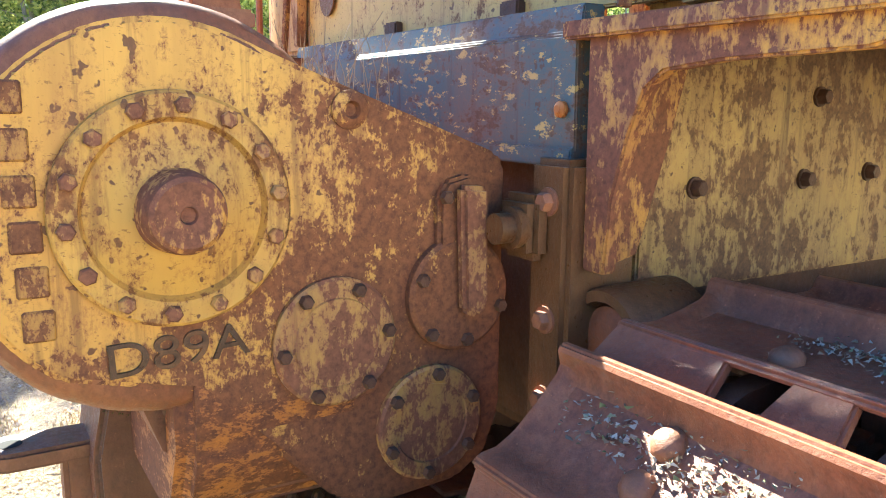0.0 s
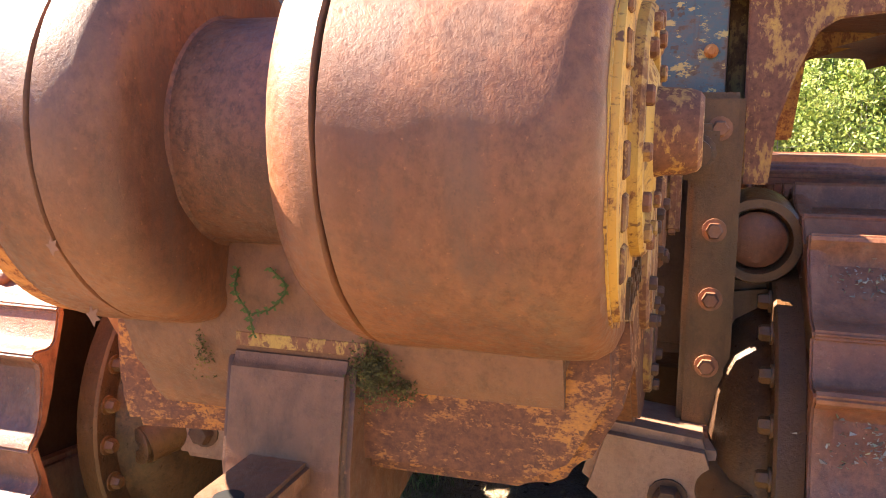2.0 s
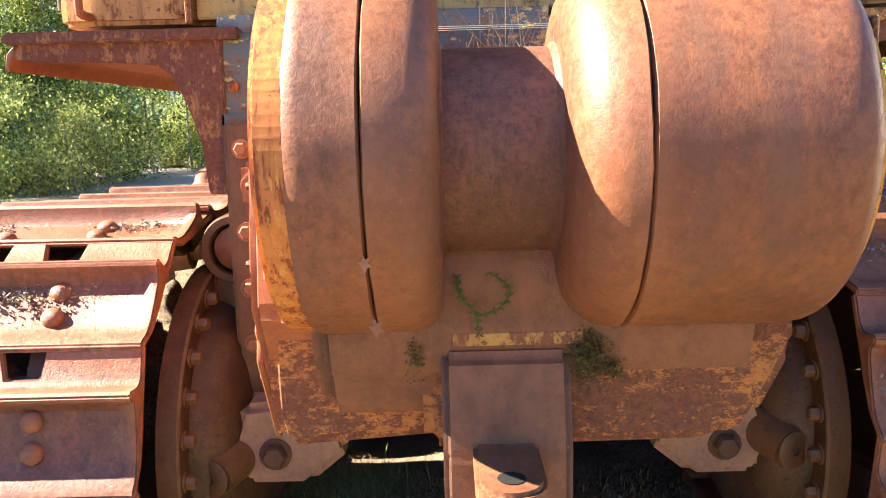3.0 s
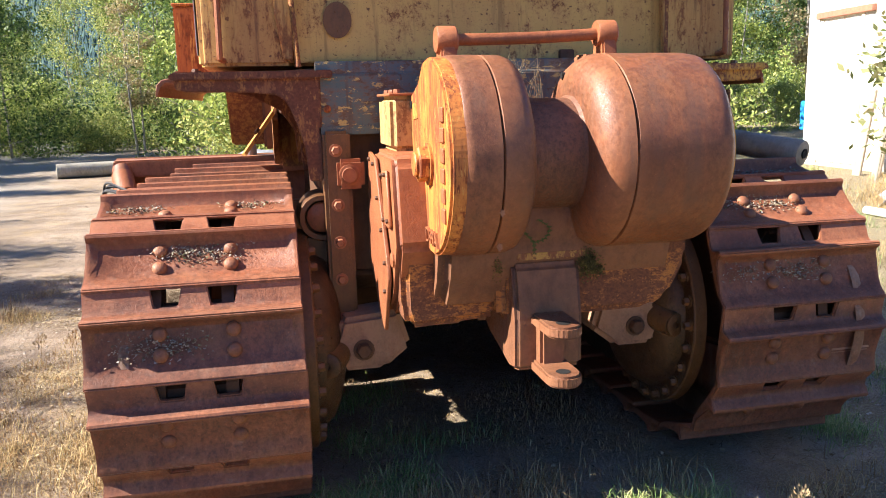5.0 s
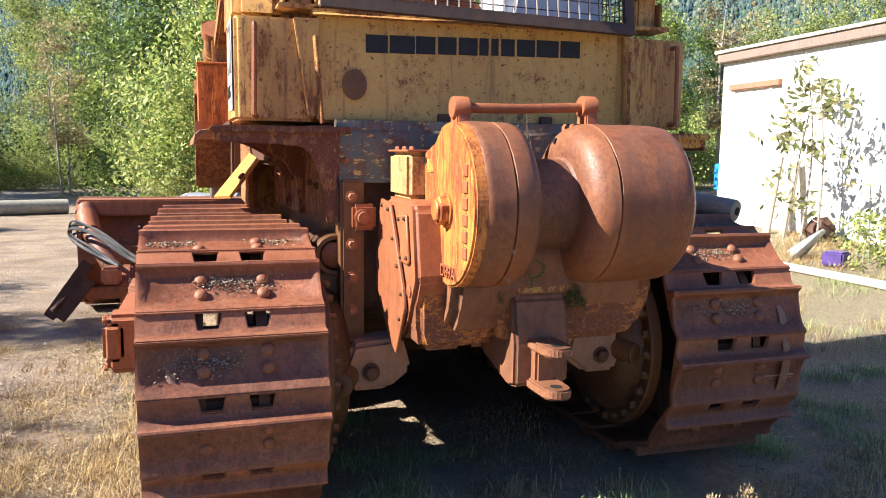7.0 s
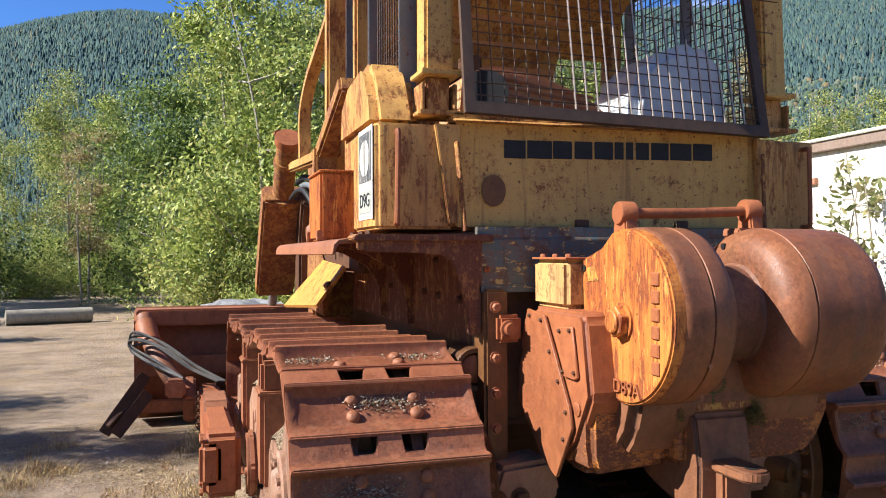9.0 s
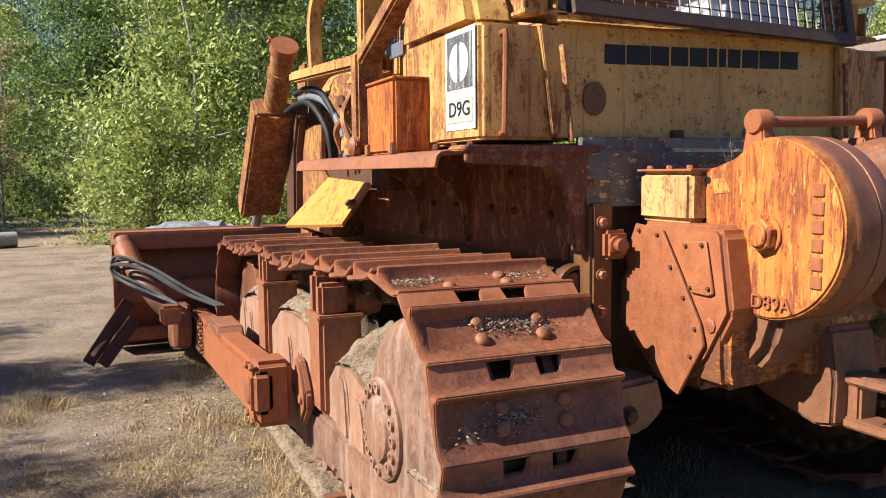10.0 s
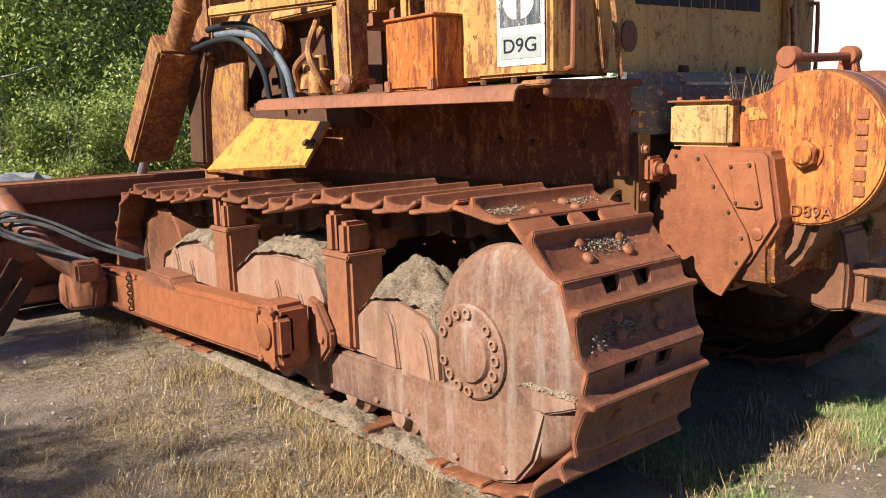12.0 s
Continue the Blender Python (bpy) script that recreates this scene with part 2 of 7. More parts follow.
M_BRACKET = peeling("flaked_yellow_bracket", (0.70, 0.38, 0.06), (0.55, 0.27, 0.05), (0.12, 0.045, 0.025), (0.24, 0.09, 0.045), 0.54, 24, 27, (1, 1, 0.5))
M_BLACK = plain("black_lettering", (0.018, 0.018, 0.022), 0.55)
M_RUBBER = plain("black_rubber", (0.02, 0.02, 0.022), 0.6)
M_CABLE = plain("dusty_steel_cable", (0.085, 0.080, 0.075), 0.5, 0.2)
M_HOSE = plain("pale_weathered_hose", (0.15, 0.165, 0.18), 0.55)
M_CAGE = rust("dark_steel_mesh", (0.02, 0.016, 0.016), (0.04, 0.03, 0.028), (0.09, 0.055, 0.04), 20)

# ---- building helpers ----


def mesh_object(name, bm, material, parent=None, smooth=35):
    me = bpy.data.meshes.new(name)
    bmesh.ops.recalc_face_normals(bm, faces=bm.faces)
    bm.to_mesh(me)
    bm.free()
    if material:
        me.materials.append(material)
    if smooth:
        me.shade_smooth()
        me.set_sharp_from_angle(angle=radians(smooth))
    ob = new(name, me)
    if parent:
        ob.parent = parent
    return ob


def part(name, bm, material, parent, label=""):
    ob = mesh_object(name, bm, material, parent)
    return tagged(ob, label) if label else ob


def thing(name, label, category, group="", at=(0, 0, 0)):
    ob = new(name)
    ob.empty_display_size = 0.2
    ob.location = at
    return tagged(ob, label, category, group)


def bevel(bm, geom, width, segs=2):
    if width:
        bmesh.ops.bevel(bm, geom=geom, offset=width, segments=segs, affect="EDGES", clamp_overlap=True)


def box(bm, x0, x1, y0, y1, z0, z1, r=0.0, m=None, segs=2):
    t = bmesh.new()
    bmesh.ops.create_cube(t, size=1)
    for v in t.verts:
        v.co = Vector(((x0 + x1) / 2 + v.co.x * (x1 - x0), (y0 + y1) / 2 + v.co.y * (y1 - y0), (z0 + z1) / 2 + v.co.z * (z1 - z0)))
    bevel(t, t.edges[:], r, segs)
    return join(bm, t, m)


def join(bm, other, m=None):
    """Adds the mesh of other to bm, turned by m."""
    if m is not None:
        other.transform(m)
    at = {v: bm.verts.new(v.co) for v in other.verts}
    for f in other.faces:
        try:
            bm.faces.new([at[v] for v in f.verts])
        except ValueError:
            pass
    other.free()
    return bm


def prism(bm, pts, a0, a1, axis="x", r=0.0, m=None, segs=2):
    """An outline pushed along an axis. x: pts are (y, z); y: (x, z); z: (x, y)."""
    t = bmesh.new()
    put = {"x": lambda p, a: (a, p[0], p[1]), "y": lambda p, a: (p[0], a, p[1]), "z": lambda p, a: (p[0], p[1], a)}[axis]
    lo = [t.verts.new(put(p, a0)) for p in pts]
    hi = [t.verts.new(put(p, a1)) for p in pts]
    t.faces.new(lo[::-1])
    t.faces.new(hi)
    for i in range(len(pts)):
        j = (i + 1) % len(pts)
        t.faces.new((lo[i], lo[j], hi[j], hi[i]))
    bmesh.ops.recalc_face_normals(t, faces=t.faces)
    bevel(t, t.edges[:], r, segs)
    return join(bm, t, m)


def turned(bm, prof, segs=48, m=None, arc=(0, 360)):
    """A profile of (x, radius) turned round the x axis."""
    t = bmesh.new()
    full = arc[1] - arc[0] >= 360
    n = segs if full else segs + 1
    rings = []
    for i in range(n):
        a = radians(arc[0] + (arc[1] - arc[0]) * i / segs)
        rings.append([t.verts.new((x, math.cos(a) * r, math.sin(a) * r)) for x, r in prof])
    for i in range(segs):
        p, q = rings[i], rings[(i + 1) % n]
        for j in range(len(prof) - 1):
            t.faces.new((p[j], p[j + 1], q[j + 1], q[j]))
    bmesh.ops.remove_doubles(t, verts=t.verts, dist=1e-5)
    return join(bm, t, m)


def at(x, y, z, rx=0, ry=0, rz=0):
    return pose(x, y, z, rx, ry, rz)


def rod(bm, p, q, r, segs=12, r2=None):
    """A round bar from p to q."""
    p, q = Vector(p), Vector(q)
    d = q - p
    prof = [(0, 0), (0, r), (d.length, r2 or r), (d.length, 0)]
    rot = Vector((1, 0, 0)).rotation_difference(d).to_matrix().to_4x4()
    return turned(bm, prof, segs, Matrix.Translation(p) @ rot)


def bar(bm, p, q, w, h, r=0.0, up=(0, 0, 1)):
    """A square bar from p to q, w wide and h high."""
    p, q = Vector(p), Vector(q)
    d = (q - p).normalized()
    s = d.cross(Vector(up)).normalized()
    u = s.cross(d)
    rot = Matrix((d, -s, u)).transposed().to_4x4()
    return box(bm, 0, (q - p).length, -w / 2, w / 2, -h / 2, h / 2, r, Matrix.Translation(p) @ rot)


def smooth_line(pts, n=8):
    """More points on a soft curve through pts."""
    pts = [Vector(p) for p in pts]
    ext = [pts[0] * 2 - pts[1]] + pts + [pts[-1] * 2 - pts[-2]]
    out = []
    for i in range(1, len(ext) - 2):
        a, b, c, d = ext[i - 1 : i + 3]
        for k in range(n):
            t = k / n
            out.append(0.5 * (2 * b + (c - a) * t + (2 * a - 5 * b + 4 * c - d) * t * t + (3 * b - a - 3 * c + d) * t**3))
    return out + [pts[-1]]


def tube(bm, pts, r, segs=8, soft=6, r2=None):
    """A hose, cable or stem along a soft line."""
    pts = smooth_line(pts, soft) if soft else [Vector(p) for p in pts]
    t, rings = bmesh.new(), []
    side = None
    for i, p in enumerate(pts):
        d = (pts[min(i + 1, len(pts) - 1)] - pts[max(i - 1, 0)]).normalized()
        if side is None:
            side = d.orthogonal().normalized()
        side = (side - d * side.dot(d)).normalized()
        up = d.cross(side)
        k = i / max(1, len(pts) - 1)
        rad = r + ((r2 if r2 is not None else r) - r) * k
        rings.append([t.verts.new(p + (side * math.cos(a) + up * math.sin(a)) * rad) for a in (2 * math.pi * j / segs for j in range(segs))])
    for a, b in zip(rings, rings[1:]):
        for j in range(segs):
            t.faces.new((a[j], a[(j + 1) % segs], b[(j + 1) % segs], b[j]))
    t.faces.new(rings[0][::-1])
    t.faces.new(rings[-1])
    return join(bm, t)


def hexbolt(bm, m, r=0.02, h=0.018, washer=0.0):
    """A bolt head that stands on +x of m."""
    if washer:
        turned(bm, [(0, 0), (0, washer), (0.005, washer), (0.005, 0)], 14, m)
    turned(bm, [(0, 0), (0, r), (h * 0.75, r), (h, r * 0.8), (h, 0)], 6, m)


def circle(cy, cz, r, a0, a1, n):
    return [(cy + r * math.cos(radians(a0 + (a1 - a0) * i / n)), cz + r * math.sin(radians(a0 + (a1 - a0) * i / n))) for i in range(n + 1)]

# ---- the bulldozer ----
dozer = thing("bulldozer", "large rusty crawler bulldozer in worn yellow paint standing on gravel", "bulldozer")

# running gear: places of the sprocket and idler (y, z), and of the two tracks
SPRS, R_SPR = {-1: (0.866, 0.592), 1: (0.885, 0.615)}, 0.474
IDL, R_IDL = (4.50, 0.50), 0.42
PITCH, SHOE_W, GAUGE = 0.26, 0.685, 2.20


def track_line(SPR):
    """The closed line of the chain's pins in the (y, z) plane: rear, bottom, front, top run back to the rear."""
    pts = circle(*SPR, R_SPR, 90, 270, 40)
    pts += [(SPR[0] + (IDL[0] - SPR[0]) * k / 30, SPR[1] - R_SPR + (IDL[1] - R_IDL - SPR[1] + R_SPR) * k / 30) for k in range(1, 30)]
    pts += circle(*IDL, R_IDL, -90, 90, 36)
    tops = [(4.5, IDL[1] + R_IDL), (3.85, 0.90), (3.15, 0.985), (2.5, 0.94), (1.93, 1.03), (1.4, 1.03), (SPR[0], SPR[1] + R_SPR)]
    for (y0, z0), (y1, z1) in zip(tops, tops[1:]):
        pts += [(y0 + (y1 - y0) * k / 12, z0 + (z1 - z0) * k / 12) for k in range(1, 13)]
    return np.array(pts[:-1] if pts[-1] == pts[0] else pts)


CHAINS = {}
for side in (-1, 1):
    line = track_line(SPRS[side])
    closed = np.vstack([line, line[:1]])
    run = np.r_[0, np.cumsum(np.linalg.norm(np.diff(closed, axis=0), axis=1))]
    count = round(run[-1] / PITCH)
    CHAINS[side] = closed, run, count, run[-1] / count


def on_line(side, s):
    closed, run, _, _ = CHAINS[side]
    s = s % run[-1]
    return Vector((0, np.interp(s, run, closed[:, 0]), np.interp(s, run, closed[:, 1])))


def plate_frames(side, angle, ks=None):
    """Where the grouser plates sit; angle: where on the sprocket the first of them begins."""
    count, step = CHAINS[side][2:]
    start = (angle - 90) / 180 * math.pi * R_SPR
    out = []
    for k in ks if ks is not None else range(count):
        p, q = on_line(side, start + k * step), on_line(side, start + (k + 1) * step)
        s = (q - p).normalized()
        out.append(Matrix.Translation((side * GAUGE / 2, p.y, p.z)) @ Matrix((Vector((-1, 0, 0)), s, Vector((-1, 0, 0)).cross(s))).transposed().to_4x4())
    return out


def shoe_mesh():
    """One grouser plate: x across, y along the chain, z outwards. Its front edge is cut into three tabs."""
    bm = bmesh.new()
    h = SHOE_W / 2
    prof = [(-0.018, 0.078), (-0.004, 0.086), (0.002, 0.096), (0.008, 0.128), (0.018, 0.136), (0.028, 0.130), (0.036, 0.102), (0.050, 0.088), (0.100, 0.083), (0.150, 0.084),
            (0.168, 0.088), (0.188, 0.100), (0.208, 0.112), (0.222, 0.116), (0.230, 0.110), (0.230, 0.100), (0.216, 0.095), (0.192, 0.083), (0.168, 0.072), (0.10, 0.064), (0.03, 0.062), (-0.018, 0.058)]
    filled = {6: 0.112, 7: 0.104, 8: 0.097, 9: 0.094, 10: 0.096}
    cuts = [(-h, 1), (-h + 0.018, 1), (-h + 0.036, 0), (-0.126, 0), (-0.052, 0), (0.052, 0), (0.126, 0), (h - 0.036, 0), (h - 0.018, 1), (h, 1)]
    rings = [[bm.verts.new((x, y, filled.get(i, z) if end else z)) for i, (y, z) in enumerate(prof)] for x, end in cuts]
    n, tabs = len(prof), {0: [], 1: [], 2: []}
    for j, (p, q) in enumerate(zip(rings, rings[1:])):
        for i in range(n):
            f = bm.faces.new((p[i], p[(i + 1) % n], q[(i + 1) % n], q[i]))
            if i == n - 1 and j not in (3, 5):
                tabs[0 if j < 3 else 1 if j == 4 else 2].append(f)
    bm.faces.new(rings[0][::-1])
    bm.faces.new(rings[-1])
    for faces in tabs.values():
        out = bmesh.ops.extrude_face_region(bm, geom=faces)["geom"]
        bmesh.ops.delete(bm, geom=[f for f in faces if f.is_valid], context="FACES_ONLY")
        lead = [v for v in out if isinstance(v, bmesh.types.BMVert)]
        x0, x1 = min(v.co.x for v in lead), max(v.co.x for v in lead)
        for v in lead:
            v.co.y -= 0.066
            v.co.z -= 0.003
            if v.co.x == x0 and x0 > -h:
                v.co.x += 0.012
            if v.co.x == x1 and x1 < h:
                v.co.x -= 0.012
    bmesh.ops.recalc_face_normals(bm, faces=bm.faces)
    sharp = [e for e in bm.edges if e.is_manifold and e.calc_face_angle() > radians(50)]
    bmesh.ops.bevel(bm, geom=sharp, offset=0.004, segments=2, affect="EDGES", clamp_overlap=True)
    return bm


def link_mesh():
    """A chain link."""
    bm = bmesh.new()
    for dx in (0.0,):
        prism(bm, [(-0.045, -0.045), (0.05, -0.06), (0.13, -0.03), (0.21, -0.06), (0.305, -0.045), (0.305, 0.045), (0.22, 0.066), (0.03, 0.066), (-0.045, 0.045)], dx - 0.02, dx + 0.02, "x")
    return bm


def shared(name, mesh, parent, m):
    ob = new(name, mesh)
    ob.parent = parent
    ob.matrix_basis = m
    return ob


first = part("track_shoe", shoe_mesh(), M_SHOE, dozer)
shoe_me = first.data
bpy.data.objects.remove(first)
first = part("chain_link", link_mesh(), M_DARK, dozer)
link_me = first.data
bpy.data.objects.remove(first)
b = bmesh.new()
rod(b, (-0.14, 0, 0), (0.14, 0, 0), 0.034, 8)
first = part("track_pin", b, M_DARK, dozer)
pin_me = first.data
bpy.data.objects.remove(first)
b = bmesh.new()
turned(b, [(0.0, 0.024), (0.010, 0.025), (0.018, 0.021), (0.023, 0.013), (0.025, 0.0)], 10)
first = part("shoe_bolt", b, M_RUST, dozer)
bolt_me = first.data
bpy.data.objects.remove(first)
ra = random.Random(2)
STARTS = ((-1, 118.4), (1, 113.4))
for side, angle in STARTS:
    track = new("track")
    track.parent = dozer
    tagged(track, "crawler track with rusty grouser plates on a dark chain")
    for m in plate_frames(side, angle):
        shared("track_shoe", shoe_me, track, m @ pose(ra.uniform(-0.004, 0.004), 0, ra.uniform(-0.003, 0.003), ra.uniform(-0.7, 0.7), ra.uniform(-0.4, 0.4), 0))
        for x in (-0.10, 0.13):
            shared("chain_link", link_me, track, m @ Matrix.Translation((x, 0, 0)))
        shared("track_pin", pin_me, track, m)
        for x in (-0.1143, 0.1143):
            for y in (0.068, 0.135):
                if ra.random() < 0.93:
                    shared("shoe_bolt", bolt_me, track, m @ Matrix.Translation((x, y, 0.083 - 0.004 * ra.random())) @ pose(0, 0, 0, 0, -90, 0) @ pose(0, 0, 0, ra.uniform(0, 60), 0, 0))


COVERS = ([(1.10, 0.36), (1.12, 0.60), (1.20, 0.68), (1.41, 0.725), (1.63, 0.695), (1.75, 0.60), (1.83, 0.46), (1.90, 0.36)],
          [(1.97, 0.36), (2.0, 0.62), (2.1, 0.78), (2.45, 0.80), (2.76, 0.77), (3.03, 0.63), (3.10, 0.50), (3.14, 0.36)],
          [(3.22, 0.36), (3.24, 0.70), (3.5, 0.745), (3.85, 0.70), (4.15, 0.58), (4.26, 0.36)])


def track_frame(side):
    """Roller frame with its sprocket cover, posts, idler and rock guard."""
    X = lambda v: side * v
    SPR = SPRS[side]
    body = bmesh.new()
    prism(body, [(0.50, 0.44), (0.57, 0.23), (0.66, 0.12), (0.76, 0.085), (0.90, 0.07), (1.15, 0.072), (1.22, 0.09), (1.27, 0.17), (1.36, 0.185), (1.60, 0.17), (2.04, 0.15), (4.10, 0.16), (4.25, 0.38), (1.92, 0.37), (1.07, 0.40), (0.56, 0.46)], X(1.02), X(1.415), "x", 0.014)
    frame = part("track_frame", body, M_TFRAME, dozer, "dusty rusted track roller frame streaked with pale runs")
    for pts in COVERS:
        hump = bmesh.new()
        prism(hump, pts, X(1.02), X(1.385), "x", 0.035, segs=3)
        part("frame_cover", hump, M_TFRAME, frame)
        yc = pts[3][0]
        for y0, y1, top in ((yc - 0.22, yc - 0.06, 0.60), (yc + 0.02, yc + 0.13, 0.64)):
            rib = bmesh.new()
            prism(rib, [(y0 - 0.03, 0.38), (y0, top - 0.06), (y0 + 0.03, top), (y1 - 0.02, top + 0.01), (y1 + 0.01, top - 0.05), (y1 + 0.04, 0.38)], X(1.37), X(1.403), "x", 0.012, segs=3)
            part("cover_rib", rib, M_TFRAME, frame)
    lip = bmesh.new()
    prism(lip, [(0.66, 0.52), (0.36, 0.53), (0.35, 0.50), (0.42, 0.47), (0.50, 0.44), (0.56, 0.44)], X(1.24), X(1.425), "x", 0.008)
    part("rear_lip", lip, M_TFRAME, frame)
    for y, z in ((1.0, 0.12), (0.72, 0.16), (1.32, 0.22), (1.55, 0.215)):
        b = bmesh.new()
        hexbolt(b, at(X(1.415), y, z) @ pose(0, 0, 0, 0, 0, 0 if side > 0 else 180), 0.016, 0.014)
        part("bolt", b, M_TFRAME, frame)
    cover = bmesh.new()
    turned(cover, [(0, 0.42), (0.02, 0.42), (0.045, 0.412), (0.068, 0.39), (0.084, 0.34), (0.092, 0.26), (0.096, 0.15), (0.097, 0)], 56, at(X(1.315), 0.738, 0.60) @ pose(0, 0, 0, 0, 0, 0 if side > 0 else 180))
    for v in cover.verts:
        v.co.x += 0.008 * noise.noise(v.co * 7)
    part("sprocket_cover", cover, M_TFRAME, frame)
    hub = bmesh.new()
    mh = at(X(1.405), 0.893, 0.588) @ pose(0, 0, 0, 0, 0, 0 if side > 0 else 180)
    turned(hub, [(0, 0.19), (0.02, 0.19), (0.028, 0.18), (0.028, 0.125), (0.045, 0.115), (0.05, 0.10), (0.05, 0)], 40, mh)
    for k in range(16):
        a = 2 * math.pi * k / 16
        if k % 5 != 3:
            turned(hub, [(0, 0), (0, 0.022), (0.012, 0.022), (0.012, 0.012), (0.002, 0.010), (0.002, 0)], 10, mh @ at(0.028, math.cos(a) * 0.155, math.sin(a) * 0.155))
    part("hub_plate", hub, M_TFRAME, frame)
    for y in (1.84, 3.12):
        post = bmesh.new()
        prism(post, [(X(1.425), y - 0.11), (X(1.22), y - 0.11), (X(1.22), y + 0.11), (X(1.425), y + 0.11)], 0.4, 0.86, "z", 0.02)
        box(post, *sorted((X(1.435), X(1.21))), y - 0.12, y + 0.12, 0.84, 0.87, 0.008)
        for dy in (-0.05, 0.055):
            box(post, *sorted((X(1.42), X(1.28))), y + dy - 0.042, y + dy + 0.036, 0.86, 1.035 + dy * 0.4, 0.018)
        rod(post, (X(1.30), y, 0.93), (X(0.92), y, 0.93), 0.05, 14)
        turned(post, [(0, 0), (0, 0.09), (0.13, 0.075), (0.13, 0)], 20, at(X(1.24), y, 0.92) @ pose(0, 0, 0, 0, 0, 180 if side > 0 else 0))
        part("roller_post", post, M_RUST, frame)
    idler = bmesh.new()
    turned(idler, [(-0.09, 0), (-0.09, 0.3), (-0.11, 0.34), (-0.11, 0.385), (0.11, 0.385), (0.11, 0.34), (0.09, 0.3), (0.09, 0.12), (0.16, 0.11), (0.16, 0)], 44, at(X(1.14), IDL[0], IDL[1]))
    part("front_idler", idler, M_RUST, frame)
    for k in range(7):
        roller = bmesh.new()
        turned(roller, [(-0.17, 0), (-0.17, 0.105), (-0.15, 0.11), (-0.12, 0.085), (0.12, 0.085), (0.15, 0.11), (0.19, 0.10), (0.20, 0.06), (0.24, 0.05), (0.24, 0)], 20, at(X(1.16), 1.42 + 0.38 * k, 0.165) @ pose(0, 0, 0, 0, 0, 0 if side > 0 else 180))
        part("track_roller", roller, M_TFRAME, frame)
    drive = bmesh.new()
    turned(drive, [(0.0, 0), (0.0, 0.10), (0.015, 0.15), (0.045, 0.27), (0.075, 0.325), (0.115, 0.350), (0.132, 0.356), (0.138, 0.364), (0.138, 0.424), (0.144, 0.430), (0.19, 0.43), (0.19, 0)], 56, at(X(0.58), SPR[0], SPR[1]) @ pose(0, 0, 0, 0, 0, 0 if side > 0 else 180))
    drive = part("final_drive", drive, M_DRIVE, dozer, "dark round final drive housing ringed with bolts")
    for k in range(26):
        a = 2 * math.pi * k / 26
        b = bmesh.new()
        hexbolt(b, at(X(0.718), SPR[0] + math.cos(a) * 0.394, SPR[1] + math.sin(a) * 0.394) @ pose(0, 0, 0, 0, 0, 180 if side > 0 else 0), 0.017, 0.026, 0.023)
        part("bolt", b, M_DRIVE, drive)
    boss = bmesh.new()
    zb_ = 0.572 if side < 0 else 0.610
    rod(boss, (X(0.60), 0.72, zb_ + 0.035), (X(0.675), 0.54, zb_), 0.062, 24, 0.05)
    turned(boss, [(0, 0.046), (0.008, 0.046), (0.012, 0.040), (0.012, 0.012), (0.005, 0.011), (0.005, 0)], 24, at(X(0.676), 0.536, zb_) @ pose(0, 0, 0, 0, 0, -90 + 20 * side))
    part("drive_plug_boss", boss, M_DRIVE, dozer, "greasy tapered boss with a plug")
    wheel = bmesh.new()
    turned(wheel, [(-0.04, 0.0), (-0.04, 0.44), (0.04, 0.44), (0.04, 0)], 50, at(X(1.10), *SPR))
    for k in range(25):
        a = 2 * math.pi * k / 25
        box(wheel, X(1.10) - 0.04, X(1.10) + 0.04, -0.03, 0.03, 0.42, 0.50, 0.012, Matrix.Translation((0, *SPR)) @ pose(0, 0, 0, math.degrees(a), 0, 0))
    part("drive_sprocket", wheel, M_DARK, dozer)


track_frame(-1)
track_frame(1)

def dented(bm, amount, seed):
    for v in bm.verts:
        n = noise.noise_vector(v.co * 9 + Vector((seed, 0, 0))) * amount + noise.noise_vector(v.co * 28 + Vector((0, seed, 0))) * amount * 0.5
        v.co += n
    return bm


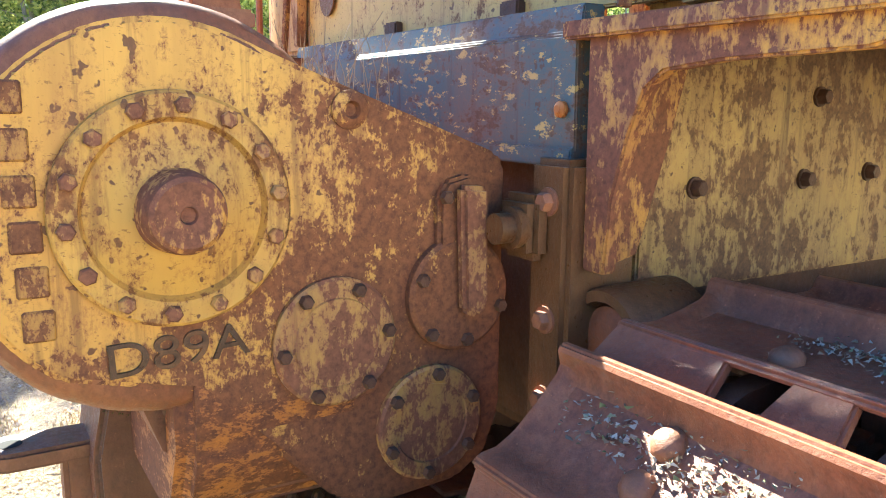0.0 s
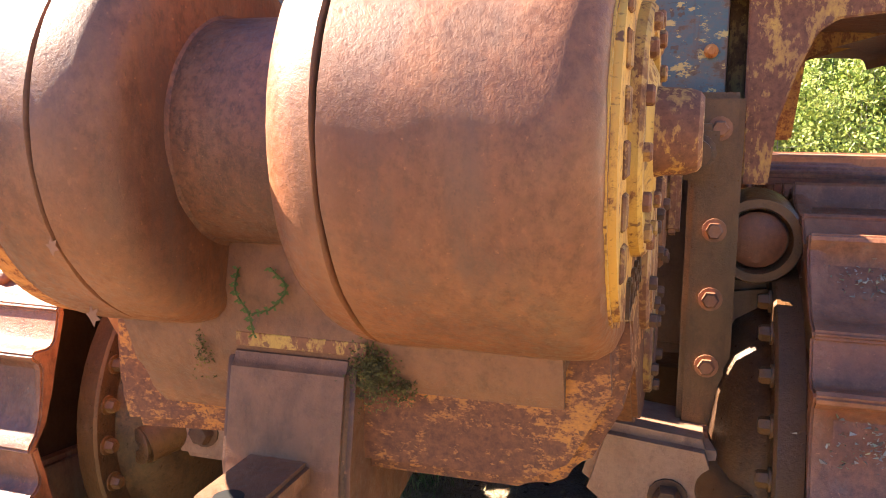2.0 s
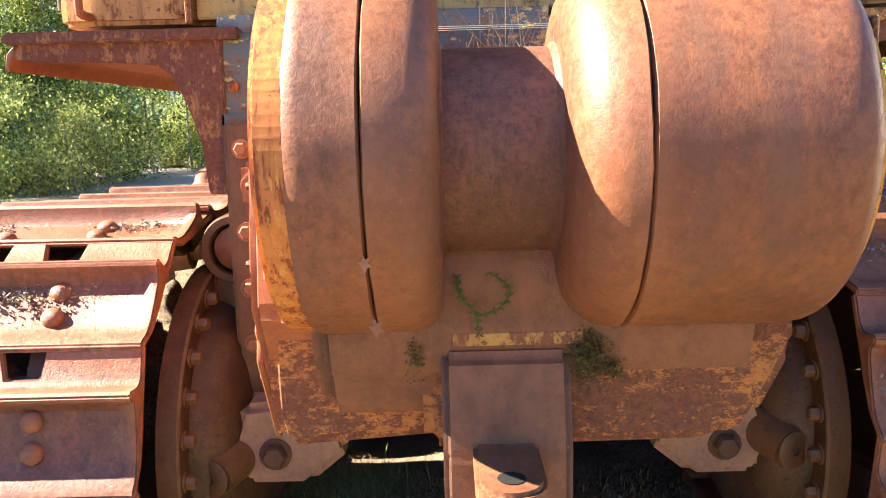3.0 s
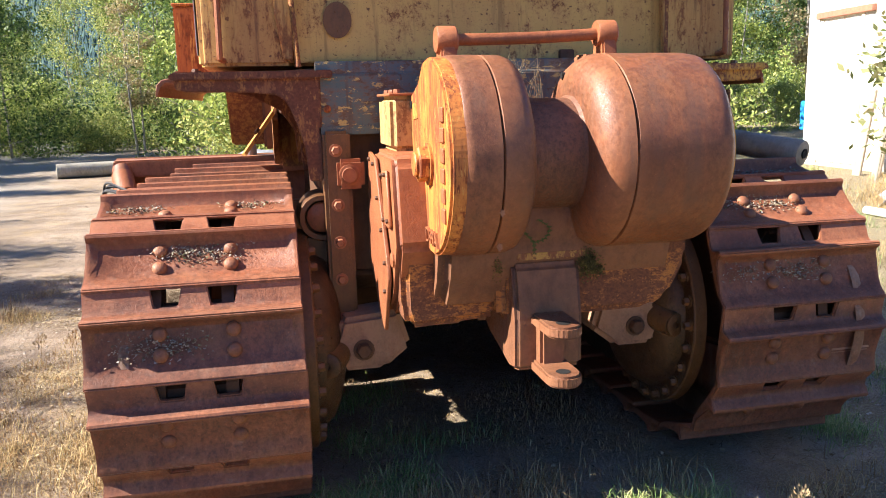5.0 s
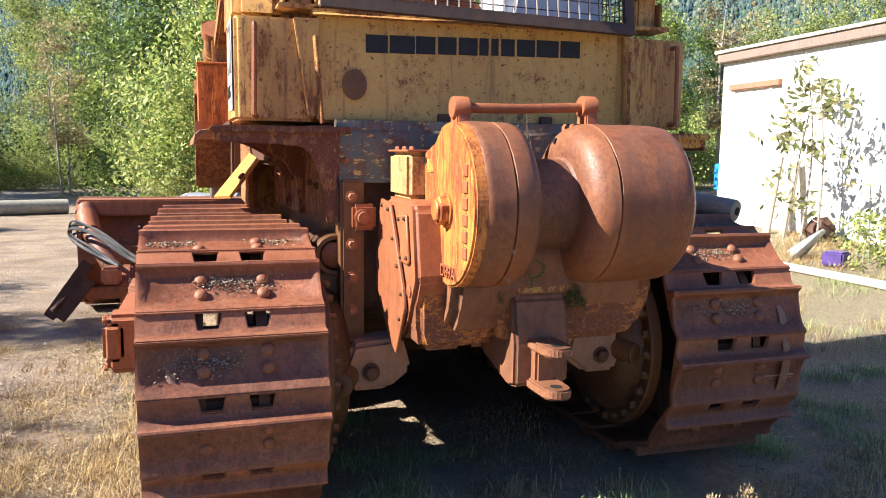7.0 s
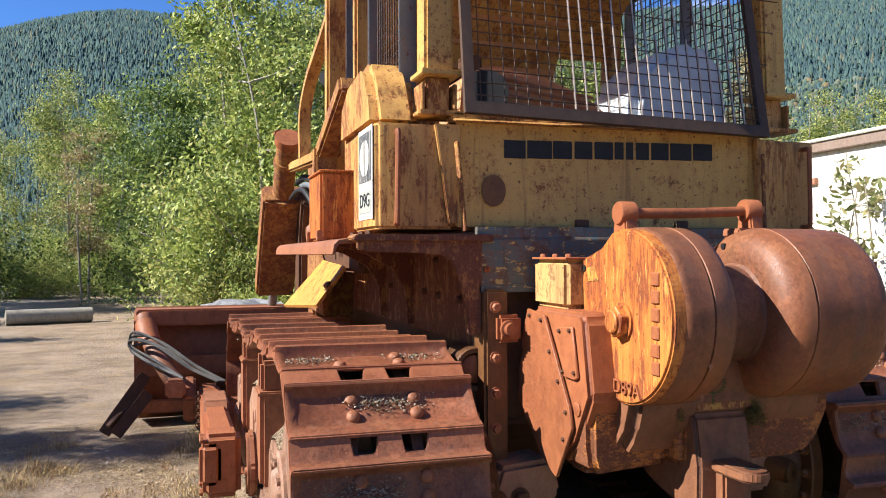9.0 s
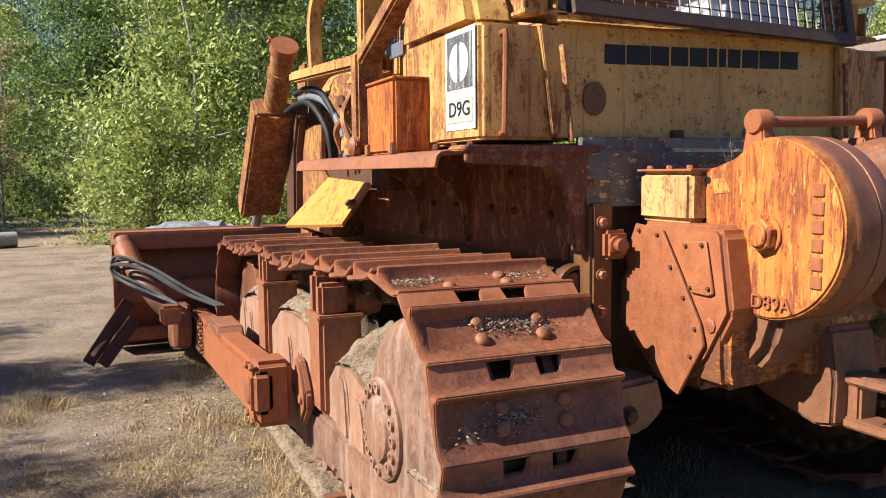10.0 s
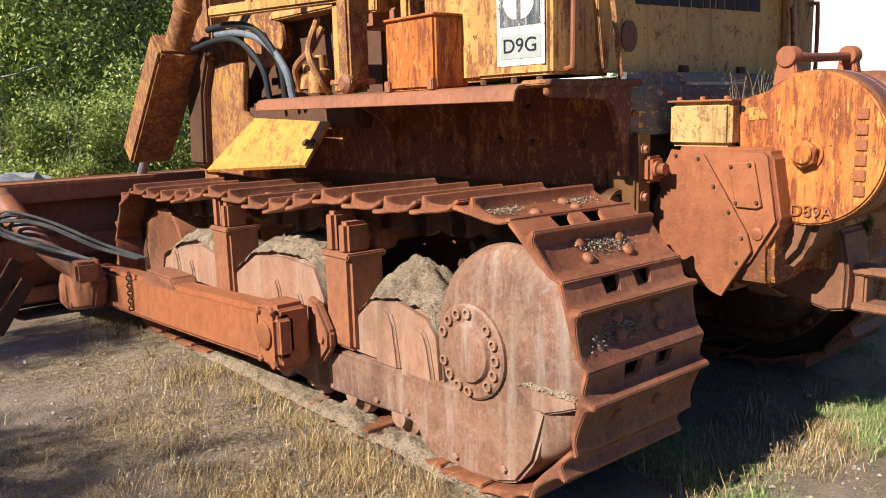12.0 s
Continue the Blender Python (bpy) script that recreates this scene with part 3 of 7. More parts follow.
# main case between the tracks
hull = bmesh.new()
prism(hull, [(0.82, 1.42), (0.82, 0.84), (1.0, 0.74), (1.45, 0.70), (1.6, 0.42), (3.6, 0.42), (3.6, 1.42)], -0.60, 0.60, "x", 0.02)
part("main_case", hull, M_DARK, dozer, "dark oily rusted transmission case")
for side in (-1, 1):
    X = lambda v: side * v
    rail = bmesh.new()
    box(rail, *sorted((X(0.545), X(0.645))), 0.70, 0.86, 0.56, 1.40, 0.012)
    rail = part("case_rail", rail, M_DRIVE, dozer)
    for z in (0.70, 0.85, 0.99, 1.13, 1.33):
        b = bmesh.new()
        hexbolt(b, at(X(0.60), 0.70, z) @ pose(0, 0, 0, 0, 0, -90), 0.017, 0.02, 0.024)
        part("bolt", b, M_RUST, rail)
    lugm = bmesh.new()
    zl = 1.245 if side < 0 else 1.285
    box(lugm, *sorted((X(0.50), X(0.60))), 0.665, 0.71, zl - 0.055, zl + 0.055, 0.014)
    lugm = part("mounting_lug", lugm, M_CASE if side < 0 else M_DRIVE, dozer)
    b = bmesh.new()
    turned(b, [(0, 0), (0, 0.034), (0.012, 0.036), (0.02, 0.036), (0.022, 0.026), (0.05, 0.026), (0.05, 0)], 16, at(X(0.56), 0.668, zl) @ pose(0, 0, 0, 0, 0, -90))
    part("bolt", b, M_CASE if side < 0 else M_DRIVE, lugm)
    foot = bmesh.new()
    prism(foot, [(X(0.46), 0.52), (X(0.62), 0.52), (X(0.66), 0.60), (X(0.62), 0.72), (X(0.40), 0.74), (X(0.36), 0.60)], 0.60, 0.80, "y", 0.02)
    foot = part("case_foot", foot, M_FRAME, dozer, "greasy cast bracket under the case")
    b = bmesh.new()
    hexbolt(b, at(X(0.54), 0.60, 0.60) @ pose(0, 0, 0, 0, 0, -90), 0.03, 0.03, 0.04)
    part("bolt", b, M_DARK, foot)
    blk = bmesh.new()
    mb = at(*((-0.655, 0.79, 1.075) if side < 0 else (0.685, 0.76, 1.105))) @ pose(0, 0, 0, 0, 0, -90)
    turned(blk, [(-0.15, 0.095), (0.0, 0.09), (0.012, 0.085), (0.012, 0.068), (0.0, 0.064), (-0.03, 0.062), (-0.03, 0)], 36, mb)
    blk = part("frame_bearing", blk, M_DRIVE, dozer, "oil-blackened round bearing housing beside the track")
    b = bmesh.new()
    turned(b, [(-0.03, 0.058), (-0.005, 0.057), (0.003, 0.045), (0.006, 0.0)], 20, mb)
    part("bearing_cap", dented(b, 0.004, 6), M_CASE, blk, "rough red-brown end cap")
    b = bmesh.new()
    prism(b, [(X(0.60), 1.0), (X(0.73), 1.02), (X(0.76), 0.80), (X(0.72), 0.62), (X(0.60), 0.62)], 0.80, 0.88, "y", 0.02)
    part("bearing_bracket", b, M_DRIVE, blk)
strip = bmesh.new()
prism(strip, [(0.745, 1.415), (0.735, 1.415), (0.735, 1.385), (0.80, 1.385), (0.80, 1.65), (0.755, 1.65), (0.750, 1.605), (0.742, 1.600)], -0.655, 0.605, "x", 0.003)
strip = part("rear_strip", strip, M_BLUE, dozer, "steel strip with flaked blue and yellow paint")
for x in (-0.62, 0.575):
    b = bmesh.new()
    turned(b, [(0, 0), (0, 0.014), (0.008, 0.014), (0.014, 0.007), (0.014, 0)], 14, at(x, 0.742, 1.48) @ pose(0, 0, 0, 0, 0, -90))
    part("rivet", b, M_ORANGE, strip)

# yellow rear panel
panel = bmesh.new()
prism(panel, [(-0.72, 1.65), (0.76, 1.65), (0.76, 2.08), (-0.72, 2.08)], 0.82, 0.845, "y", 0.004)
rear = part("rear_panel", panel, M_YELLOW, dozer, "faded yellow rear panel with rust spots, scratches and dark lettering")
p = bmesh.new()
prism(p, [(0.77, 2.075), (0.80, 2.09), (0.80, 2.115), (0.88, 2.115), (0.88, 2.075)], -0.74, 0.78, "x", 0.004)
part("panel_lip", p, M_YSIDE, rear)
# dark disc for the panel's access hole, its shade put into the colour
p = bmesh.new()
turned(p, [(0, 0.0), (0, 0.050), (0.004, 0.062), (0.010, 0.062), (0.010, 0.0)], 28, at(-0.562, 0.818, 1.80) @ pose(0, 0, 0, 0, 0, -90) @ Matrix.Diagonal((1, 0.85, 1.05, 1)))
part("access_plug", p, M_DRIVE, rear, "dark round disc drawn as a hole in the panel")
for x in (-0.16, 0.33):
    p = bmesh.new()
    box(p, x - 0.03, x + 0.03, 0.80, 0.83, 1.645, 1.685, 0.004)
    part("drain_slot", p, M_DARK, rear)
# the maker's lettering, as plain dark bars
LETTERS = (-0.512, -0.416, -0.408, -0.295, -0.290, -0.202, -0.189, -0.105, -0.094, -0.006, 0.003, 0.046, 0.060, 0.094, 0.108, 0.172, 0.185, 0.272, 0.281, 0.390, 0.400, 0.499)
for x0, x1 in zip(LETTERS[::2], LETTERS[1::2]):
    p = bmesh.new()
    box(p, x0, x1, 0.8155, 0.821, 1.937 + 0.021 * (x0 + 0.51), 2.012 + 0.021 * (x0 + 0.51), 0.0015, segs=1)
    part("lettering_bar", p, M_BLACK, rear)


def text_mesh(words, size, depth, m):
    cu = bpy.data.curves.new("words", "FONT")
    cu.body, cu.size, cu.extrude, cu.align_x, cu.align_y = words, size, depth, "CENTER", "CENTER"
    tmp = new("words", cu)
    me = bpy.data.meshes.new_from_object(tmp)
    bm = bmesh.new()
    bm.from_mesh(me)
    bpy.data.objects.remove(tmp)
    bpy.data.meshes.remove(me)
    bpy.data.curves.remove(cu)
    bm.transform(m)
    return bm


# side tanks
M_WHITE = peeling("white_decal", (0.78, 0.77, 0.72), (0.70, 0.69, 0.63), (0.25, 0.15, 0.08), (0.50, 0.40, 0.25), 0.12, 22, 31, (1, 1, 0.6))
M_DECAL = peeling("black_decal", (0.035, 0.04, 0.05), (0.05, 0.055, 0.065), (0.5, 0.48, 0.42), (0.2, 0.19, 0.18), 0.16, 26, 34)
M_GREYDEC = plain("grey_decal", (0.34, 0.35, 0.31), 0.6, 0, 0.15)
for side in (-1, 1):
    X = lambda v: side * v
    tk = bmesh.new()
    prism(tk, [(X(0.72), 0.86), (X(0.74), 0.81), (X(1.02), 0.80), (X(1.052), 0.81), (X(1.065), 0.84), (X(1.065), 1.22), (X(0.62), 1.22), (X(0.62), 0.86)], 1.64, 2.06, "z", 0.012)
    tank = part("side_tank", tk, M_YSIDE, dozer, "rust-streaked yellow steel side tank")
    p = bmesh.new()
    tube(p, [(X(0.975), 0.80, 2.02), (X(0.98), 0.765, 2.02), (X(0.98), 0.755, 1.99), (X(0.985), 0.755, 1.70), (X(0.985), 0.765, 1.665), (X(0.975), 0.80, 1.66)], 0.011, 8, 4)
    part("grab_rail", p, M_CASE, tank)
    p = bmesh.new()
    prism(p, [(X(0.71), 2.06), (X(0.82), 2.06), (X(0.765), 1.66), (X(0.73), 1.66)], 0.785, 0.815, "y", 0.004)
    part("stiffener", p, M_YSIDE, tank)
    p = bmesh.new()
    bar(p, (X(0.735), 0.772, 1.99), (X(0.715), 0.735, 1.63), 0.014, 0.02, 0.002)
    part("tie_strap", p, M_WYELLOW, tank)
    for y in (0.84, 0.98, 1.16):
        p = bmesh.new()
        hexbolt(p, at(X(1.08), y, 1.612) @ pose(0, 0, 0, 0, -90, 0), 0.014, 0.022)
        part("bolt", p, M_DARK, tank)
    if side < 0:
        p = bmesh.new()
        box(p, -1.068, -1.0655, 0.825, 1.088, 1.682, 2.055, 0.0)
        decal = part("decal", p, M_WHITE, tank, "white model decal with a black square")
        p = bmesh.new()
        box(p, -1.0700, -1.0682, 0.845, 1.070, 1.835, 2.035, 0.0)
        part("decal_square", p, M_DECAL, decal)
        for yc, flip in ((0.972, 1), (0.948, -1)):
            p = bmesh.new()
            pts = circle(yc, 1.932, 0.072, 90, 270, 20) if flip < 0 else circle(yc, 1.932, 0.072, -90, 90, 20)
            if flip < 0:
                pts = [q for q in pts if not (abs(q[1] - 1.932) < 0.018)]
            prism(p, pts, -1.0716, -1.0701, "x")
            part("decal_mark", p, M_WHITE, decal)
        p = bmesh.new()
        box(p, -1.0700, -1.0682, 0.845, 1.070, 1.708, 1.80, 0.0)
        part("decal_band", p, M_GREYDEC, decal)
        p = text_mesh("D9G", 0.078, 0.0008, at(-1.0712, 0.957, 1.757) @ pose(0, 0, 0, 90, 0, -90) @ Matrix.Diagonal((1.25, 1, 1, 1)))
        part("model_number", p, M_BLACK, decal)

# fenders
for side in (-1, 1):
    X = lambda v: side * v
    fd = bmesh.new()
    prism(fd, [(X(0.60), 1.632), (X(1.16), 1.605), (X(1.20), 1.598), (X(1.218), 1.58), (X(1.225), 1.54), (X(1.216), 1.538), (X(1.205), 1.57), (X(1.19), 1.585), (X(0.60), 1.612)], 0.84, 2.95, "y", 0.002, segs=1)
    fender = part("fender", fd, M_RUST, dozer, "rust-red steel fender with rolled edge")
    wl = bmesh.new()
    prism(wl, [(X(0.61), 1.62), (X(0.645), 1.62), (X(0.645), 1.16), (X(0.61), 1.16)], 0.86, 3.3, "y", 0.004)
    part("fender_wall", wl, M_OLDRED if side < 0 else M_SIDEWALL, fender)
    for y in (1.75, 2.35):
        rb = bmesh.new()
        prism(rb, [(X(0.64), 1.61), (X(1.10), 1.60), (X(0.90), 1.545), (X(0.76), 1.47), (X(0.69), 1.36), (X(0.675), 1.18), (X(0.64), 1.18)], y, y + 0.018, "y", 0.002, segs=1)
        part("rib", rb, M_OLDRED if side < 0 else M_FENDER, fender)
    for y, z in ((0.99, 1.345), (1.30, 1.35), (1.33, 1.51), (1.516, 1.358), (1.9, 1.36), (2.2, 1.36)):
        b = bmesh.new()
        hexbolt(b, at(X(0.645), y, z) @ pose(0, 0, 0, 0, 0, 0 if side > 0 else 180), 0.016, 0.022, 0.02)
        part("bolt", b, M_DARK, fender)
    br = bmesh.new()
    prism(br, [(X(0.64), 1.60), (X(0.93), 1.60), (X(1.10), 1.60), (X(1.145), 1.592), (X(1.145), 1.56), (X(1.10), 1.55), (X(0.90), 1.545), (X(0.80), 1.535), (X(0.765), 1.51), (X(0.735), 1.44), (X(0.705), 1.34), (X(0.695), 1.22), (X(0.645), 1.22)], 0.735, 0.765, "y", 0.004)
    part("fender_bracket", br, M_OLDRED if side < 0 else M_BRACKET, fender)
    br = bmesh.new()
    prism(br, [(X(0.597), 1.618), (X(1.15), 1.618), (X(1.165), 1.60), (X(1.15), 1.59), (X(0.597), 1.59)], 0.715, 0.87, "y", 0.004)
    part("bracket_flange", br, M_OLDRED if side < 0 else M_BRACKET, fender)
    br = bmesh.new()
    prism(br, [(0.75, 1.59), (0.95, 1.59), (0.90, 1.42), (0.84, 1.24), (0.75, 1.22)], X(0.645), X(0.665), "x", 0.003)
    part("bracket_web", br, M_OLDRED if side < 0 else M_BRACKET, fender)

# ---- winch on the rear ----
M_LIP = peeling("orange_flaked_cast_iron", (0.52, 0.19, 0.03), (0.42, 0.14, 0.025), (0.10, 0.036, 0.019), (0.22, 0.078, 0.030), 0.57, 30, 47, (1, 1, 1.8), runs=0.5)
AX = (0.12, 1.33)     # y and z of the drum's axle
case = bmesh.new()
prism(case, [(0.66, 0.88), (0.62, 0.82), (0.20, 0.83), (0.12, 0.92), (0.07, 1.06), (0.10, 1.20), (0.35, 1.34), (0.66, 1.36)], -0.35, 0.44, "x", 0.035, segs=3)
winch = part("winch", case, M_SHADED_IRON, dozer, "rust-red cable winch with an empty drum")
p = bmesh.new()
prism(p, [(-0.16, 1.10), (-0.16, 0.802), (0.36, 0.808), (0.43, 0.845), (0.495, 0.97), (0.485, 1.10)], 0.115, 0.42, "y", 0.026, segs=3)
prism(p, [(-0.455, 1.10), (-0.452, 0.84), (-0.435, 0.775), (-0.13, 0.795), (-0.13, 1.10)], 0.200, 0.42, "y", 0.026, segs=3)
part("lower_flange", p, M_LIP, winch, "orange flaked lower lip of the winch case")
drum = bmesh.new()
turned(drum, [(-0.13, 0.20), (-0.122, 0.182), (-0.11, 0.168), (0.06, 0.168), (0.075, 0.182), (0.085, 0.21)], 64, at(0, *AX))
part("drum", drum, M_RUST, winch, "smooth bare rusty drum")
M_FLANGE = rust("flange_cast_iron", (0.095, 0.038, 0.022), (0.20, 0.077, 0.038), (0.32, 0.124, 0.054), 23, 0.0, 0.46, 0.5, runs=(0.13, 0.068, 0.045), gouged=True)


def flange(prof, seed, label):
    bm = bmesh.new()
    fine = []
    for (x0, r0), (x1, r1) in zip(prof, prof[1:]):
        n = max(1, int(math.hypot(x1 - x0, r1 - r0) / 0.03))
        fine += [(x0 + (x1 - x0) * i / n, r0 + (r1 - r0) * i / n) for i in range(n)]
    turned(bm, fine + [prof[-1]], 96, at(0, *AX))
    return part("drum_flange", dented(bm, 0.0022, seed), M_FLANGE, winch, label)


flange([(-0.332, 0.10), (-0.332, 0.278), (-0.328, 0.290), (-0.318, 0.297), (-0.300, 0.299), (-0.224, 0.298), (-0.2215, 0.294), (-0.2200, 0.286)], 3, "dented red-brown rim")
flange([(-0.2195, 0.286), (-0.2180, 0.294), (-0.2155, 0.298), (-0.16, 0.296), (-0.138, 0.288), (-0.122, 0.270), (-0.116, 0.245), (-0.114, 0.15)], 5, "dented red-brown rim")
lf = flange([(0.068, 0.15), (0.070, 0.205), (0.078, 0.240), (0.094, 0.268), (0.118, 0.286), (0.145, 0.295), (0.164, 0.298), (0.1668, 0.294), (0.168, 0.286)], 7, "dented red-brown rim")
flange([(0.1685, 0.286), (0.170, 0.294), (0.1728, 0.298), (0.43, 0.298), (0.456, 0.294), (0.473, 0.282), (0.481, 0.262), (0.481, 0.10)], 9, "dented red-brown rim")
# no cut openings: near-black discs carry the shade inside each hole
M_HOLE_SHADE = plain("hole_shade", (0.012, 0.01, 0.009), 0.9)
for y, z in ((0.18, 1.565), (0.02, 1.15)):
    p = bmesh.new()
    turned(p, [(0, 0), (0.0, 0.011), (0.012, 0.011)], 14, at(0.0722, y, z) @ pose(0, 0, 0, 0, 0, 0))
    part("bolt_hole", p, M_HOLE_SHADE, lf)

# left gear cover
CX = -0.368
p = bmesh.new()
out = circle(*AX, 0.294, 75, 300, 72) + [(0.26, 1.13), (0.405, 1.335), (0.415, 1.52), (0.35, 1.535), (0.27, 1.56)]
prism(p, out, CX, -0.300, "x", 0.026, segs=4)
cover = part("gear_cover", p, M_ORANGE, winch, "orange gear cover running with rust")
p = bmesh.new()
mm = at(CX, 0.120, 1.312) @ pose(0, 0, 0, 0, 0, 180)
turned(p, [(0, 0), (0, 0.064), (0.008, 0.064), (0.008, 0)], 28, mm)
turned(p, [(0.006, 0), (0.006, 0.054), (0.034, 0.054), (0.038, 0.049), (0.038, 0)], 6, mm @ pose(0, 0, 0, 20, 0, 0))
turned(p, [(0.034, 0), (0.034, 0.038), (0.046, 0.038), (0.050, 0.034), (0.050, 0)], 24, mm)
part("axle_nut", p, M_ORANGE, cover, "large rusty axle nut")
p = text_mesh("D89A", 0.064, 0.007, at(CX - 0.0015, 0.092, 1.090) @ pose(0, 0, 0, 90, 0, -90) @ Matrix.Diagonal((1.10, 1, 1, 1)))
part("model_number", p, M_CASE, cover)
for k in range(6):
    p = bmesh.new()
    zc = 1.460 - k * 0.056
    box(p, CX - 0.007, CX + 0.005, -0.100, -0.058, zc - 0.021, zc + 0.021, 0.003, segs=1)
    part("cast_letter_bar", p, M_CASE, cover)
p = bmesh.new()
prism(p, [(0.37, 1.49), (0.315, 1.495), (0.30, 1.475), (0.285, 1.445), (0.36, 1.44)], CX - 0.0025, CX + 0.0005, "x")
part("torn_plate", p, M_WYELLOW, cover, "torn cream label plate")
p = bmesh.new()
turned(p, [(0, 0), (0, 0.012), (0.004, 0.012), (0.004, 0)], 12, at(CX + 0.0005, 0.392, 1.487) @ pose(0, 0, 0, 0, 0, 180))
part("bolt_hole", p, M_HOLE_SHADE, cover)
# cream box ahead of the cover
M_CREAM = peeling("cream_paint", (0.52, 0.36, 0.14), (0.46, 0.30, 0.10), (0.16, 0.075, 0.03), (0.38, 0.22, 0.09), 0.34, 22, 37)
p = bmesh.new()
box(p, -0.437, -0.34, 0.405, 0.695, 1.335, 1.518, 0.018, segs=3)
cbox = part("control_box", p, M_CREAM, winch, "cream painted steel box with a bolted lid")
p = bmesh.new()
box(p, -0.442, -0.33, 0.40, 0.70, 1.518, 1.527, 0.002, segs=1)
part("lid", p, M_CASE, cbox)
for y in (0.44, 0.55, 0.66):
    p = bmesh.new()
    hexbolt(p, at(-0.41, y, 1.527) @ pose(0, 0, 0, 0, -90, 0), 0.012, 0.013)
    part("bolt", p, M_CASE, cbox)
# side housing and guard plate
p = bmesh.new()
prism(p, [(0.64, 1.335), (0.235, 1.335), (0.21, 1.31), (0.165, 1.05), (0.27, 0.87), (0.39, 0.78), (0.64, 0.90)], -0.468, -0.325, "x", 0.022, segs=3)
hous = part("side_housing", p, M_CASE, winch, "rust-red side housing")
rag = random.Random(4)
left_edge = [(0.70 + 0.03 * math.sin(k * 1.9) * 0.4 + rag.uniform(-0.010, 0.012) + 0.03 * (k > 2), 1.22 - 0.035 * k) for k in range(9)]
p = bmesh.new()
prism(p, [(0.495, 1.31), (0.645, 1.325)] + left_edge + [(0.62, 0.86), (0.52, 0.775), (0.42, 0.735), (0.392, 0.728), (0.33, 0.83), (0.268, 0.93), (0.29, 1.0), (0.40, 1.17)], -0.487, -0.474, "x", 0.0025, segs=1)
gp = part("guard_plate", p, M_CASE, winch, "rust-eaten flat guard plate with a ragged edge")
for y, z in ((0.62, 1.30), (0.515, 1.29), (0.44, 1.18), (0.37, 1.08), (0.31, 0.98), (0.33, 0.88)):
    p = bmesh.new()
    hexbolt(p, at(-0.487, y, z) @ pose(0, 0, 0, 0, 0, 180), 0.008, 0.009)
    part("bolt", p, M_DARK, gp)
p = bmesh.new()
prism(p, [(0.385, 1.275), (0.275, 1.285), (0.235, 1.11), (0.26, 1.098), (0.345, 1.10)], -0.481, -0.470, "x", 0.004, segs=1)
sc = part("small_cover", p, M_CASE, hous)
p = bmesh.new()
turned(p, [(0, 0), (0, 0.026), (0.012, 0.026), (0.016, 0.018), (0.016, 0)], 8, at(-0.462, 0.255, 1.000) @ pose(0, 0, 0, 0, 0, 180))
part("drain_plug", p, M_CASE, hous)
for y, z in ((0.37, 1.262), (0.29, 1.27), (0.255, 1.125), (0.345, 1.118)):
    p = bmesh.new()
    hexbolt(p, at(-0.481, y, z) @ pose(0, 0, 0, 0, 0, 180), 0.008, 0.009)
    part("bolt", p, M_DARK, hous)

# right side plate with its hub and caps
M_RP = M_WYELLOW
M_HUB = peeling("worn_hub_paint", (0.60, 0.34, 0.07), (0.50, 0.26, 0.05), (0.11, 0.038, 0.018), (0.30, 0.13, 0.04), 0.30, 30, 95, runs=0.45)
M_LETTER = peeling("worn_cast_letter", (0.42, 0.21, 0.045), (0.34, 0.15, 0.035), (0.10, 0.036, 0.018), (0.22, 0.085, 0.032), 0.52, 60, 91)
p = bmesh.new()
prism(p, circle(*AX, 0.268, 62, 235, 36) + [(0.15, 1.065), (0.36, 0.845), (0.44, 0.812), (0.60, 0.822), (0.66, 0.86), (0.69, 0.94), (0.69, 1.385), (0.672, 1.405)], 0.445, 0.490, "x", 0.009, segs=2)
rside = part("side_plate", p, M_RP, winch, "winch side plate with flaking yellow paint over rust")
p = bmesh.new()
mm = at(0.490, 0.126, 1.337)
turned(p, [(0, 0.165), (0.012, 0.164), (0.017, 0.159), (0.017, 0.128), (0.005, 0.121), (0.009, 0.10), (0.022, 0.075), (0.022, 0.0)], 56, mm)
hubp = part("bearing_hub", p, M_HUB, rside, "yellow bearing hub with a rusty axle end")
p = bmesh.new()
turned(p, [(0.018, 0.060), (0.03, 0.057), (0.062, 0.055), (0.075, 0.051), (0.080, 0.044), (0.078, 0.012), (0.072, 0.010), (0.072, 0.0)], 40, mm)
part("axle_end", dented(p, 0.0015, 2), M_BRACKET, hubp, "rusty axle end flecked with yellow")
for k in range(14):
    a = 2 * math.pi * (k + 0.3) / 14
    p = bmesh.new()
    hexbolt(p, mm @ at(0.016, 0.144 * math.cos(a), 0.144 * math.sin(a)) @ pose(0, 0, 0, k * 17, 0, 0), 0.0125, 0.011)
    part("bolt", p, M_FENDER, hubp)


def cap(y, z, r, prof_h, bolts, name, seed):
    p = bmesh.new()
    turned(p, [(0, r), (0.010, r), (0.014, r - 0.005), (0.014, r * 0.70), (prof_h, r * 0.68), (prof_h, 0)], 44, at(0.490, y, z))
    ob = part(name, p, M_FENDER, rside, "round rusty inspection cap")
    for k in range(bolts):
        a = 2 * math.pi * (k + seed) / bolts
        p = bmesh.new()
        hexbolt(p, at(0.504, y + r * 0.86 * math.cos(a), z + r * 0.86 * math.sin(a)), 0.0115, 0.012)
        part("bolt", p, M_DARK, ob)


